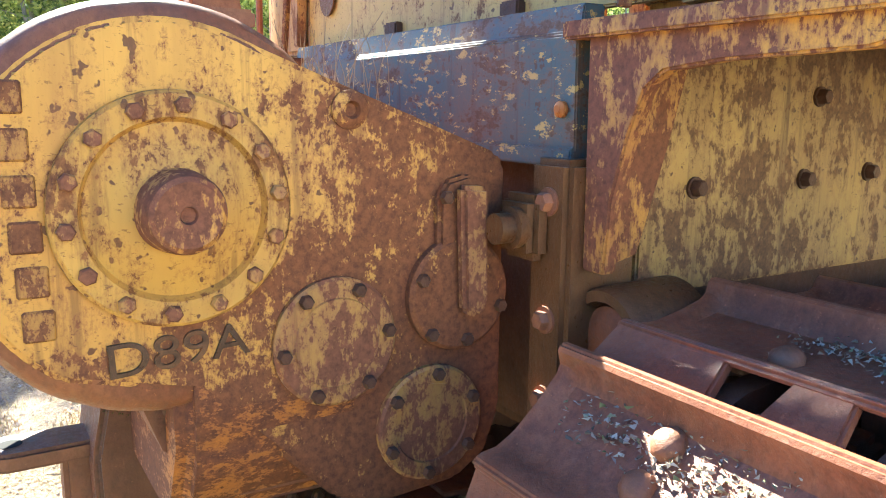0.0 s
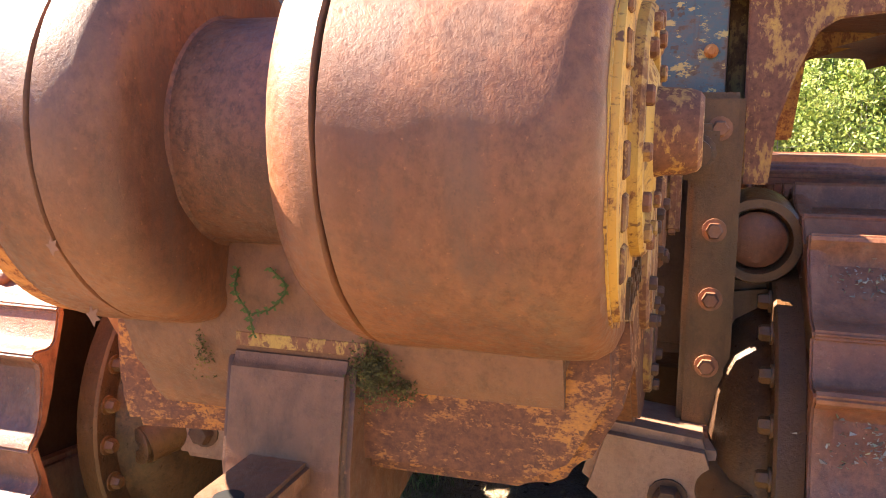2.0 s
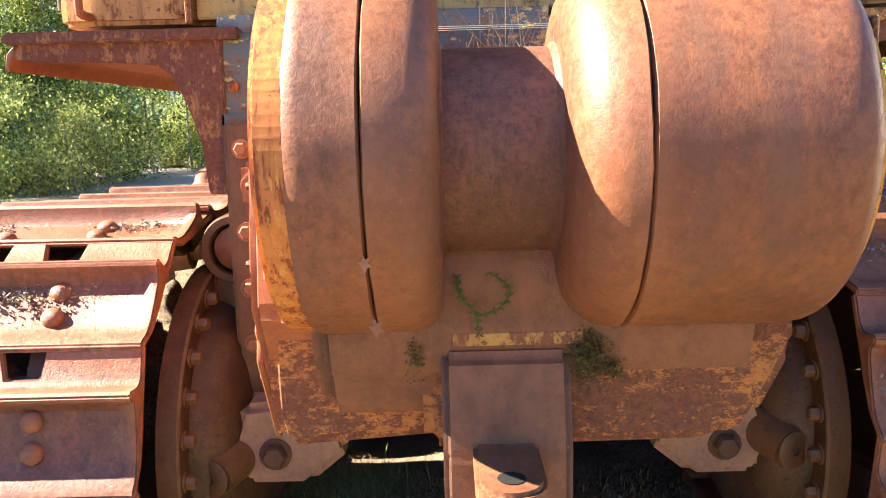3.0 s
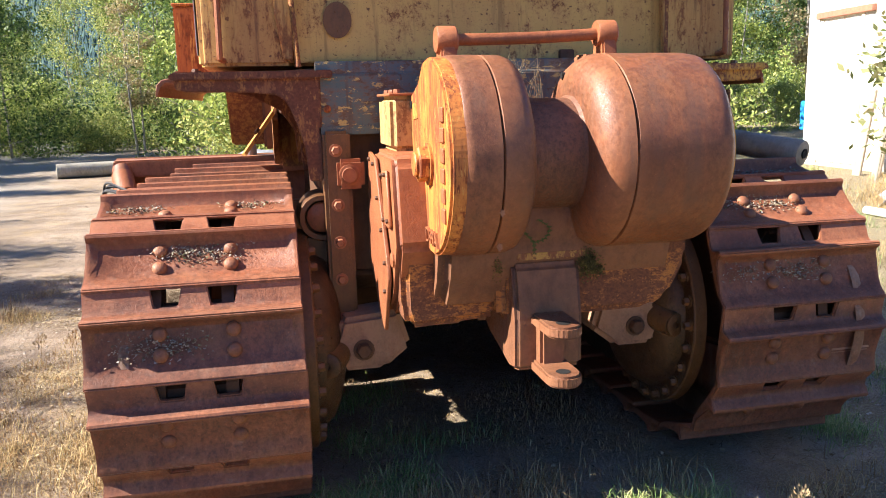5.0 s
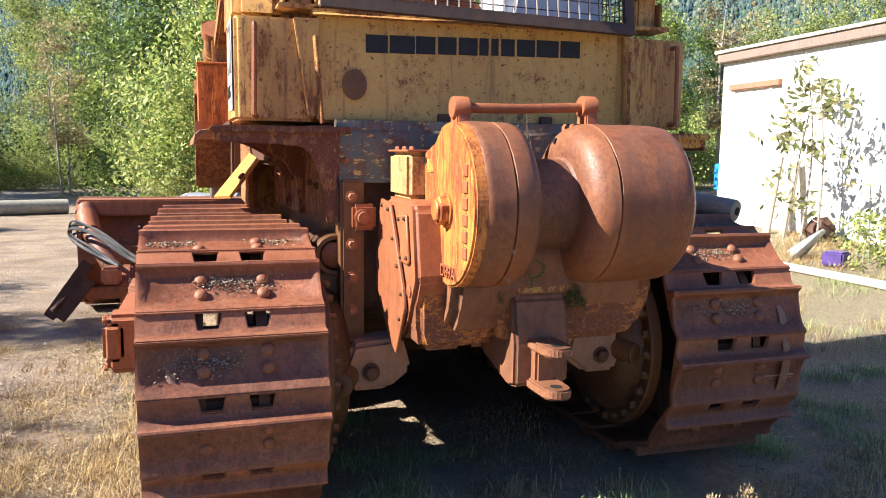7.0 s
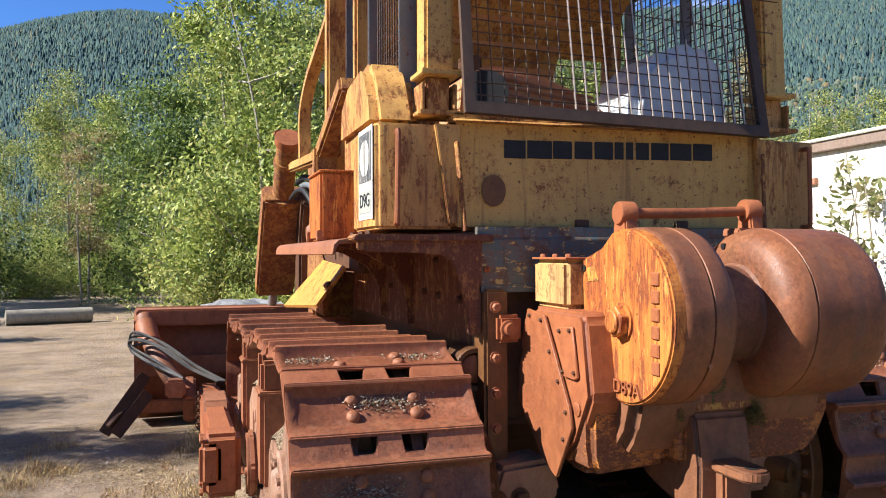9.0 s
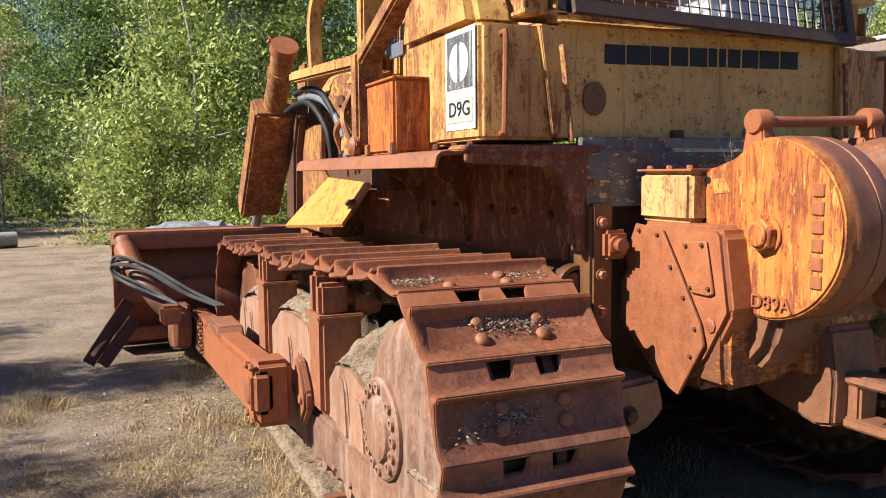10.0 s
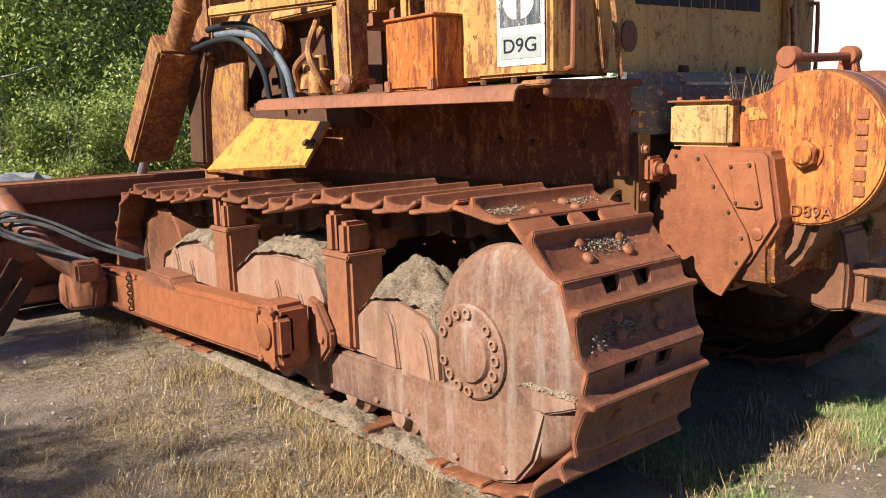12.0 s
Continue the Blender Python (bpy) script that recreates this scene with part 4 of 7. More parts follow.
cap(0.362, 1.114, 0.104, 0.017, 6, "inspection_cap", 0.1)
cap(0.537, 0.945, 0.102, 0.010, 6, "inspection_cap", 0.4)
p = bmesh.new()
turned(p, [(-0.01, 0.0), (-0.01, 0.098), (0.014, 0.098), (0.020, 0.091), (0.021, 0)], 44, at(0.490, 0.588, 1.168))
lever = part("brake_cap", p, M_RP, rside)
p = bmesh.new()
prism(p, [(0.545, 1.16), (0.545, 1.335), (0.56, 1.362), (0.60, 1.372), (0.636, 1.362), (0.648, 1.335), (0.648, 1.16)], 0.484, 0.508, "x", 0.007)
part("brake_boss", p, M_RP, lever)
p = bmesh.new()
prism(p, [(0.572, 1.356), (0.625, 1.352), (0.630, 1.15), (0.610, 1.128), (0.580, 1.14)], 0.508, 0.536, "x", 0.008)
part("brake_arm", p, M_FENDER, lever)
for y, z in ((0.556, 1.335), (0.655, 1.26), (0.512, 1.20), (0.530, 1.105), (0.600, 1.088), (0.668, 1.14)):
    p = bmesh.new()
    hexbolt(p, at(0.508, y, z), 0.012, 0.012)
    part("bolt", p, M_DARK, lever)
p = bmesh.new()
turned(p, [(0, 0.03), (0.006, 0.03), (0.012, 0.022), (0.014, 0.014), (0.004, 0.010), (0.004, 0)], 20, at(0.490, 0.391, 1.476))
part("filler_plug", p, M_RP, rside)
p = text_mesh("D89A", 0.070, 0.006, at(0.489, 0.122, 1.133) @ pose(0, 0, 0, 90, 0, 90) @ pose(0, 0, 0, 0, 0, 3) @ Matrix.Diagonal((1.2, 1, 1, 1)))
part("model_number", p, M_DRIVE, rside)
for k in range(6):
    p = bmesh.new()
    zc = 1.488 - k * 0.059
    box(p, 0.487, 0.495, -0.094 + 0.004 * k, -0.054 + 0.004 * k, zc - 0.021, zc + 0.021, 0.003, segs=1)
    part("cast_letter_bar", p, M_LETTER, rside)
# carrying handle across the top
p = bmesh.new()
tube(p, [(-0.285, 0.252, 1.683), (-0.02, 0.252, 1.686), (0.24, 0.252, 1.698)], 0.019, 12, 2)
handle = part("top_bar", p, M_CASE, winch, "rusty round bar across the winch top")
for x, z in ((-0.282, 1.683), (0.245, 1.699)):
    p = bmesh.new()
    turned(p, [(-0.03, 0), (-0.03, 0.038), (-0.024, 0.042), (0.03, 0.042), (0.036, 0.036), (0.036, 0)], 18, at(x, 0.252, z))
    prism(p, [(0.220, z - 0.01), (0.29, z - 0.01), (0.31, 1.57), (0.20, 1.57)], x - 0.02, x + 0.03, "x", 0.006)
    part("bar_lug", p, M_CASE, handle)
p = bmesh.new()
box(p, 0.16, 0.34, 0.20, 0.30, 1.60, 1.632, 0.006)
part("bolted_pad", p, M_RUST, winch)
M_STRIP = peeling("old_yellow_strip", (0.56, 0.33, 0.07), (0.50, 0.28, 0.06), (0.16, 0.06, 0.03), (0.26, 0.10, 0.045), 0.5, 40, 81)
# hitch
p = bmesh.new()
prism(p, [(0.55, 0.80), (0.50, 0.90), (0.20, 1.00), (0.10, 1.00), (0.078, 0.985), (0.045, 0.82), (0.05, 0.66), (0.12, 0.645), (0.36, 0.70)], -0.125, 0.095, "x", 0.028, segs=3)
hitch = part("hitch", p, M_SHADED_IRON, winch, "cast drawbar hitch with an open clevis")
for z0, z1, name in ((0.805, 0.842, "clevis_jaw"), (0.655, 0.692, "clevis_jaw")):
    p = bmesh.new()
    pts = [(0.035, 0.10)] + [(-0.02 + 0.055 * math.cos(radians(a)), -0.085 + 0.055 * math.sin(radians(a))) for a in range(0, -181, -15)] + [(-0.075, 0.10)]
    prism(p, pts, z0, z1, "z", 0.008)
    part(name, p, M_SHADED_IRON, hitch)
    p = bmesh.new()
    turned(p, [(0, 0), (0, 0.022)], 20, at(-0.02, -0.085, z1 + 0.0015) @ pose(0, 0, 0, 0, -90, 0))
    part("pin_hole", p, M_HOLE_SHADE, hitch)
p = bmesh.new()
box(p, -0.06, 0.02, 0.0, 0.10, 0.68, 0.82, 0.01)
part("clevis_web", p, M_SHADED_IRON, hitch)
p = bmesh.new()
box(p, -0.105, 0.115, 0.081, 0.10, 1.004, 1.026, 0.001, segs=1)
part("paint_strip", p, M_STRIP, winch, "narrow strip of old yellow paint")
# lower bits under the case
for x0, x1, y0, z0, z1 in ((-0.36, -0.20, 0.42, 0.72, 0.84), (-0.14, -0.06, 0.5, 0.70, 0.82), (0.22, 0.30, 0.45, 0.74, 0.86)):
    p = bmesh.new()
    box(p, x0, x1, y0, y0 + 0.14, z0, z1, 0.015)
    part("case_boss", p, M_SHADED_IRON, winch)
# moss and creeper on the winch
k = Mat("moss", 0.95)
M_MOSS = k.done(k.ramp(k.noise(60, 4, 0.7), ((0.35, (0.055, 0.042, 0.016)), (0.55, (0.13, 0.105, 0.03)), (0.72, (0.28, 0.22, 0.05)))))
k.bump(k.noise(140, 4, 0.7), 1.0, 0.01)
rm = random.Random(8)


def tuft(bm, centre, spread, count, length, rnd):
    for _ in range(count):
        o = Vector(centre) + Vector((rnd.gauss(0, spread[0]), rnd.gauss(0, spread[1]), rnd.gauss(0, spread[2])))
        d = Vector((rnd.uniform(-1, 1), rnd.uniform(-1, 0.2), rnd.uniform(-0.6, 1))).normalized() * length * rnd.uniform(0.4, 1)
        s = d.cross(Vector((0.3, 1, 0.2))).normalized() * length * 0.22
        vs = [bm.verts.new(q) for q in (o - s, o + s, o + d)]
        bm.faces.new(vs)


p = bmesh.new()
tuft(p, (0.125, 0.085, 0.985), (0.015, 0.010, 0.022), 1500, 0.009, rm)
tuft(p, (0.165, 0.095, 0.955), (0.012, 0.008, 0.010), 260, 0.008, rm)
tuft(p, (-0.17, 0.09, 0.985), (0.008, 0.01, 0.02), 200, 0.008, rm)
ms = mesh_object("moss", p, M_MOSS, None, 0)
tagged(ms, "dark green and yellow moss growing on the winch", "moss", kind="stuff")
p = bmesh.new()
for pts in (((-0.095, 0.08, 1.125), (-0.09, 0.062, 1.095), (-0.065, 0.055, 1.065), (-0.06, 0.06, 1.03)), ((-0.06, 0.058, 1.062), (-0.025, 0.06, 1.075), (-0.008, 0.07, 1.105), (-0.04, 0.08, 1.13))):
    line = smooth_line(pts, 5)
    tube(p, line, 0.0016, 5, 0)
    for i, q in enumerate(line):
        for sgn in (-1, 1):
            d = Vector((0.008 * sgn, -0.004, 0.004 * (-1) ** i))
            s = Vector((0.001, 0, 0.0028))
            vs = [p.verts.new(v) for v in (q, q + d * 0.5 + s, q + d, q + d * 0.5 - s)]
            p.faces.new(vs)
M_LEAF2 = plain("creeper_leaf", (0.07, 0.095, 0.022), 0.7)
tagged(mesh_object("creeper", p, M_LEAF2, None, 0), "small green creeper hanging under the winch drum", "plant")

# ---- operator's place, canopy and screens ----
M_GREY = peeling("grey_painted_frame", (0.17, 0.19, 0.21), (0.12, 0.13, 0.15), (0.10, 0.05, 0.03), (0.2, 0.12, 0.08), 0.22, 14, 41)
M_SEAT = rust("brown_deck_plate", (0.28, 0.12, 0.06), (0.46, 0.22, 0.11), (0.56, 0.32, 0.17), 44)
M_SILVER = plain("silver_grey_plastic", (0.58, 0.62, 0.66), 0.35, 0.0, 0.15, 9)
for x in (-0.785, 0.868):
    p = bmesh.new()
    bar(p, (x, 0.90, 2.27), (x * 0.985, 0.93, 3.28), 0.125, 0.125, 0.012, (0, 1, 0))
    post = part("canopy_post", p, M_YELLOW, dozer, "square yellow canopy post")
    p = bmesh.new()
    box(p, x - 0.085, x + 0.085, 0.80, 0.98, 2.262, 2.285, 0.004)
    part("post_collar", p, M_YELLOW, post)
    p = bmesh.new()
    box(p, x - 0.05, x + 0.05, 0.86, 0.95, 2.12, 2.265, 0.008)
    part("post_neck", p, M_YSIDE, post)
    for dx in (-0.075, 0.062):
        p = bmesh.new()
        box(p, x + dx, x + dx + 0.014, 0.84, 0.96, 2.115, 2.235, 0.003)
        part("clevis_plate", p, M_YSIDE, post)
    p = bmesh.new()
    box(p, x - 0.095, x + 0.095, 0.80, 0.97, 2.10, 2.12, 0.004)
    part("base_plate", p, M_YSIDE, post)
    p = bmesh.new()
    bar(p, (x * 0.97, 2.35, 2.05), (x * 0.96, 2.30, 3.26), 0.10, 0.10, 0.01, (0, 1, 0))
    part("front_canopy_post", p, M_YSIDE, dozer)
p = bmesh.new()
prism(p, [(0.72, 3.27), (0.80, 3.22), (2.55, 3.22), (2.62, 3.26), (2.62, 3.30), (0.72, 3.32)], -0.94, 1.0, "x", 0.008)
roof = part("canopy_roof", p, M_YSIDE, dozer, "yellow steel canopy roof, rusty below")
for y in (1.2, 1.72, 2.2):
    p = bmesh.new()
    box(p, -0.88, 0.92, y - 0.03, y + 0.03, 3.14, 3.22, 0.008)
    part("roof_beam", p, M_YSIDE, roof)
# rear screen, leaning a little forward at the top
MS = Matrix.Translation((0.0, 0.715, 2.10)) @ pose(0, 0, 0, -12, 1.6, 0)
p = bmesh.new()
H, WL, WR = 0.93, -0.70, 0.70
ring_o = [(WL - 0.022, -0.025), (WR + 0.015, -0.025), (WR + 0.015, H + 0.022), (WL - 0.022, H + 0.022)]
ring_i = [(WL + 0.022, 0.025), (WR - 0.03, 0.025), (WR - 0.03, H - 0.02), (WL + 0.022, H - 0.02)]
loops = [[p.verts.new((x, y, z)) for x, z in ring] for ring in (ring_o, ring_i) for y in (-0.012, 0.012)]
for i in range(4):
    j = (i + 1) % 4
    for m0, m1 in ((0, 2), (3, 1), (1, 0), (2, 3)):
        p.faces.new((loops[m0][i], loops[m0][j], loops[m1][j], loops[m1][i]))
p.transform(MS)
screen = part("rear_screen", p, M_CAGE, dozer, "dark wire mesh screen in a steel frame")
p = bmesh.new()
nx = 27
for i in range(1, nx):
    x = WL + (WR - WL) * i / nx
    rod(p, MS @ Vector((x, 0.004, 0.02)), MS @ Vector((x, 0.004, H - 0.015)), 0.0028, 5)
for i in range(1, 17):
    z = H * i / 17
    rod(p, MS @ Vector((WL, -0.003, z)), MS @ Vector((WR if (i < 6 or i > 14) else WL + 0.45 + 0.055 * ((i * 7) % 5) + (0.9 if i % 3 == 0 else 0.2), -0.003, z)), 0.0028, 5)
part("wire_mesh", p, M_CAGE, screen)
# thicker pale wires over the lower part of the dark upright ones
M_WIRE = plain("pale_tan_wire", (0.55, 0.45, 0.36), 0.35, 0.6)
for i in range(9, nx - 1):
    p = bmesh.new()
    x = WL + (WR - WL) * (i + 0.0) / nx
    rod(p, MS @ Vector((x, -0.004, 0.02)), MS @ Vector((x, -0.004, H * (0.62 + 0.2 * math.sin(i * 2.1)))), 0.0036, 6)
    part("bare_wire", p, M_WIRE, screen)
# side screens
for x in (-0.865, 0.93):
    p = bmesh.new()
    for a, b in (((1.02, 2.16), (2.26, 2.16)), ((1.02, 3.16), (2.26, 3.16)), ((1.04, 2.14), (1.04, 3.18)), ((2.24, 2.14), (2.24, 3.18)), ((1.64, 2.16), (1.64, 3.16))):
        bar(p, (x, *a), (x, *b), 0.012, 0.075, 0.003, (1, 0, 0) if a[0] == b[0] else (0, 0, 1))
    ss = part("side_screen", p, M_GREY, dozer, "grey painted side frame with crimped wire mesh")
    p = bmesh.new()
    for i in range(1, 26):
        y = 1.04 + 1.2 * i / 26
        rod(p, (x, y, 2.18), (x, y, 3.15), 0.003, 5)
    for i in range(1, 21):
        z = 2.17 + 0.98 * i / 21
        rod(p, (x + 0.005, 1.05, z), (x + 0.005, 2.23, z), 0.003, 5)
    part("wire_mesh", p, M_CAGE, ss)
# deck, seat and drum inside
p = bmesh.new()
box(p, -0.72, 0.76, 0.87, 2.6, 1.98, 2.07, 0.01)
part("deck", p, M_RUST, dozer)
p = bmesh.new()
prism(p, [(-0.60, 2.07), (0.20, 2.07), (0.16, 2.20), (0.0, 2.30), (-0.20, 2.37), (-0.46, 2.40), (-0.58, 2.34)], 1.12, 1.80, "y", 0.03)
part("seat", p, M_SEAT, dozer, "bare brown seat shell with slats")
for k in range(7):
    p = bmesh.new()
    bar(p, (-0.56, 1.112, 2.36 - 0.04 * k), (0.06 + 0.012 * k, 1.112, 2.27 - 0.03 * k), 0.012, 0.012, 0.003)
    part("seat_slat", p, M_RUST, dozer)
p = bmesh.new()
prism(p, [(0.20, 2.07), (0.22, 2.36), (0.30, 2.45), (0.44, 2.53), (0.58, 2.56), (0.68, 2.50), (0.73, 2.38), (0.74, 2.07)], 1.0, 1.45, "y", 0.05, segs=4)
bmesh.ops.triangulate(p, faces=p.faces)
bmesh.ops.subdivide_edges(p, edges=p.edges[:], cuts=2)
dented(p, 0.008, 3)
tagged(mesh_object("plastic_drum", p, M_SILVER), "crumpled silver-grey plastic drum on the deck", "drum")
p = bmesh.new()
turned(p, [(-0.04, 0.0), (-0.04, 0.10), (0.04, 0.10), (0.04, 0.0)], 18, at(-0.50, 1.06, 2.25) @ pose(0, 0, 0, 0, 0, 70))
part("rubber_wheel", p, M_RUBBER, dozer)
p = bmesh.new()
box(p, -0.50, 0.0, 2.0, 2.3, 2.07, 2.56, 0.08, segs=4)
box(p, -0.30, -0.18, 1.95, 2.05, 2.54, 2.66, 0.02)
part("dashboard", p, M_DARK, dozer)
# front sheet of the canopy with its ribs, and a window left open
p = bmesh.new()
prism(p, [(2.50, 2.10), (2.53, 2.10), (2.50, 2.70), (2.20, 3.10), (1.75, 3.225), (1.72, 3.21), (2.16, 3.08), (2.46, 2.69)], -0.84, 0.50, "x", 0.004)
part("canopy_front", p, M_YSIDE, dozer, "brown-yellow ribbed front sheet of the canopy")
p = bmesh.new()
prism(p, [(2.46, 2.80), (2.42, 2.85), (2.20, 3.10), (1.75, 3.225), (1.72, 3.21), (2.16, 3.08)], 0.50, 0.86, "x", 0.004)
part("canopy_front", p, M_YSIDE, dozer)
for k in range(6):
    p = bmesh.new()
    z = 2.30 + 0.13 * k
    y = 2.455 - (0.0 if z < 2.7 else (z - 2.7) * 0.75)
    box(p, -0.83, 0.49, y - 0.03, y, z, z + 0.03, 0.004)
    part("sheet_rib", p, M_SEAT, dozer)

# tall yellow housing behind the left tank
p = bmesh.new()
prism(p, [(0.87, 2.05), (0.93, 2.20), (1.03, 2.33), (1.10, 2.365), (1.40, 2.34), (1.58, 2.25), (1.62, 2.05)], -1.055, -0.855, "x", 0.045, segs=4)
part("tall_housing", p, M_YSIDE, dozer, "rounded yellow sheet-steel housing")
p = bmesh.new()
prism(p, [(1.22, 1.63), (1.62, 1.63), (1.62, 2.2), (1.22, 2.2)], -1.03, -0.66, "x", 0.02)
part("control_cabinet", p, M_YSIDE, dozer)
# tall box tank on the fender
p = bmesh.new()
box(p, -1.19, -0.99, 1.345, 1.70, 1.605, 1.915, 0.012)
bt = part("box_tank", p, M_ORANGE, dozer, "upright rust-streaked yellow box tank")
p = bmesh.new()
box(p, -1.195, -0.985, 1.34, 1.705, 1.912, 1.924, 0.003, segs=1)
part("lid", p, M_ORANGE, bt)
for y in (1.37, 1.68):
    p = bmesh.new()
    box(p, -1.205, -1.17, y - 0.02, y + 0.02, 1.60, 1.65, 0.004)
    part("tie_lug", p, M_RUST, bt)
# posts and bent rail on the side
for pts, w, m in ((((-1.03, 2.20, 1.62), (-1.03, 2.20, 2.14)), 0.13, M_FENDER), (((-1.03, 2.20, 2.10), (-1.0, 1.62, 2.38)), 0.11, M_FENDER), (((-0.98, 2.20, 2.12), (-0.98, 3.95, 2.21)), 0.09, M_YSIDE), (((-0.93, 2.42, 1.62), (-0.93, 2.40, 3.22)), 0.12, M_YSIDE), (((-0.88, 1.90, 1.62), (-0.88, 1.90, 3.2)), 0.09, M_YSIDE)):
    p = bmesh.new()
    bar(p, pts[0], pts[1], w * 0.8, w, 0.014, (1, 0, 0))
    part("side_rail", p, m, dozer)
p = bmesh.new()
box(p, -1.12, -0.96, 2.10, 2.30, 1.655, 1.685, 0.006)
part("rail_foot", p, M_FENDER, dozer)
p = bmesh.new()
turned(p, [(0, 0), (0, 0.05), (0.03, 0.05), (0.05, 0.03), (0.05, 0)], 16, at(-1.09, 2.16, 1.66) @ pose(0, 0, 0, 0, 0, 180))
part("pipe_cap", p, M_RUST, dozer)
# engine bay: cable reel, pump, hoses
p = bmesh.new()
turned(p, [(-0.02, 0.0), (-0.02, 0.195), (0.0, 0.205), (0.02, 0.195), (0.02, 0.15), (0.20, 0.15), (0.22, 0.19), (0.25, 0.19), (0.25, 0)], 40, at(-0.62, 3.92, 2.05) @ pose(0, 0, 0, 0, 0, 16))
reel = part("cable_reel", p, M_BRACKET, dozer, "yellow cable reel with a worn rim")
p = bmesh.new()
turned(p, [(0, 0), (0, 0.045), (0.02, 0.045), (0.02, 0)], 16, at(-0.640, 3.914, 2.05) @ pose(0, 0, 0, 0, 0, 196))
part("reel_hub", p, M_DARK, reel)
p = bmesh.new()
box(p, -0.75, 0.75, 2.6, 4.6, 1.42, 1.60, 0.03)
box(p, -0.45, 0.45, 2.7, 4.7, 1.55, 2.25, 0.06)
part("engine_block", p, M_DARK, dozer)
p = bmesh.new()
prism(p, [(-0.62, 2.20), (-0.55, 2.30), (0.55, 2.30), (0.62, 2.20), (0.62, 2.16), (-0.62, 2.16)], 2.5, 4.6, "y", 0.01)
part("hood", p, M_YSIDE, dozer, "yellow engine hood")
p = bmesh.new()
prism(p, [(4.55, 1.0), (4.85, 1.0), (4.85, 2.35), (4.75, 2.42), (4.55, 2.42)], -0.75, 0.75, "x", 0.02)
part("radiator_guard", p, M_FENDER, dozer)
for pts, r, m in ((((-0.90, 4.1, 2.08), (-0.90, 3.75, 2.06), (-0.88, 3.45, 1.98), (-0.85, 3.25, 1.80), (-0.83, 3.2, 1.60)), 0.024, M_HOSE),
                  (((-0.92, 4.2, 2.12), (-0.92, 3.8, 2.12), (-0.90, 3.5, 2.05), (-0.86, 3.3, 1.84), (-0.84, 3.28, 1.60)), 0.022, M_RUBBER),
                  (((-0.95, 4.4, 2.0), (-0.95, 4.0, 2.03), (-0.93, 3.7, 2.0), (-0.88, 3.5, 1.82), (-0.86, 3.45, 1.60)), 0.020, M_RUBBER)):
    p = bmesh.new()
    tube(p, pts, r, 10)
    part("hydraulic_hose", p, m, dozer)
for x, y, z, r, h in ((-0.92, 2.85, 1.66, 0.05, 0.14), (-0.95, 2.72, 1.63, 0.045, 0.20), (-0.80, 2.9, 1.64, 0.06, 0.22)):
    p = bmesh.new()
    turned(p, [(0, 0), (0, r), (h * 0.6, r), (h * 0.65, r * 0.6), (h, r * 0.6), (h, 0)], 16, at(x, y, z) @ pose(0, 0, 0, 0, -90, 0))
    part("filter", p, M_YSIDE, dozer)
for pts in (((-0.95, 2.9, 1.65), (-1.0, 2.85, 1.78), (-0.95, 2.75, 1.88), (-0.9, 2.7, 2.0)), ((-0.9, 2.65, 1.62), (-0.98, 2.62, 1.70), (-1.0, 2.7, 1.86), (-0.9, 2.75, 2.05))):
    p = bmesh.new()
    tube(p, pts, 0.02, 8)
    part("engine_pipe", p, M_FENDER, dozer)
# yellow sloping guard ahead of the fender
p = bmesh.new()
g4 = [Vector(v) for v in ((-0.80, 2.84, 1.465), (-0.778, 3.85, 1.497), (-1.042, 4.12, 1.142), (-0.985, 2.84, 1.219))]
lo = [p.verts.new(v) for v in g4]
hi = [p.verts.new(v + Vector((0.012, 0, -0.018))) for v in g4]
p.faces.new(lo)
p.faces.new(hi[::-1])
for i in range(4):
    p.faces.new((lo[i], lo[(i + 1) % 4], hi[(i + 1) % 4], hi[i]))
slope = part("sloping_guard", p, M_GUARD, dozer, "sloping orange-yellow guard plate with two bolts")
for f in (0.22, 0.36):
    p = bmesh.new()
    q = g4[0].lerp(g4[3], 0.50 + 0.02 * f).lerp(g4[1].lerp(g4[2], 0.5), f * 0.45 - 0.06)
    hexbolt(p, Matrix.Translation(q) @ pose(0, 0, 0, 0, 0, 180) @ pose(0, 0, 0, 0, -45, 0), 0.026, 0.02)
    part("bolt", p, M_DARK, slope)
p = bmesh.new()
prism(p, [(3.98, 1.55), (3.92, 1.88), (4.3, 1.90), (5.0, 1.75), (4.8, 1.10), (3.70, 1.08), (3.70, 1.40)], -0.80, -0.76, "x", 0.006)
part("side_guard", p, M_FENDER, dozer)
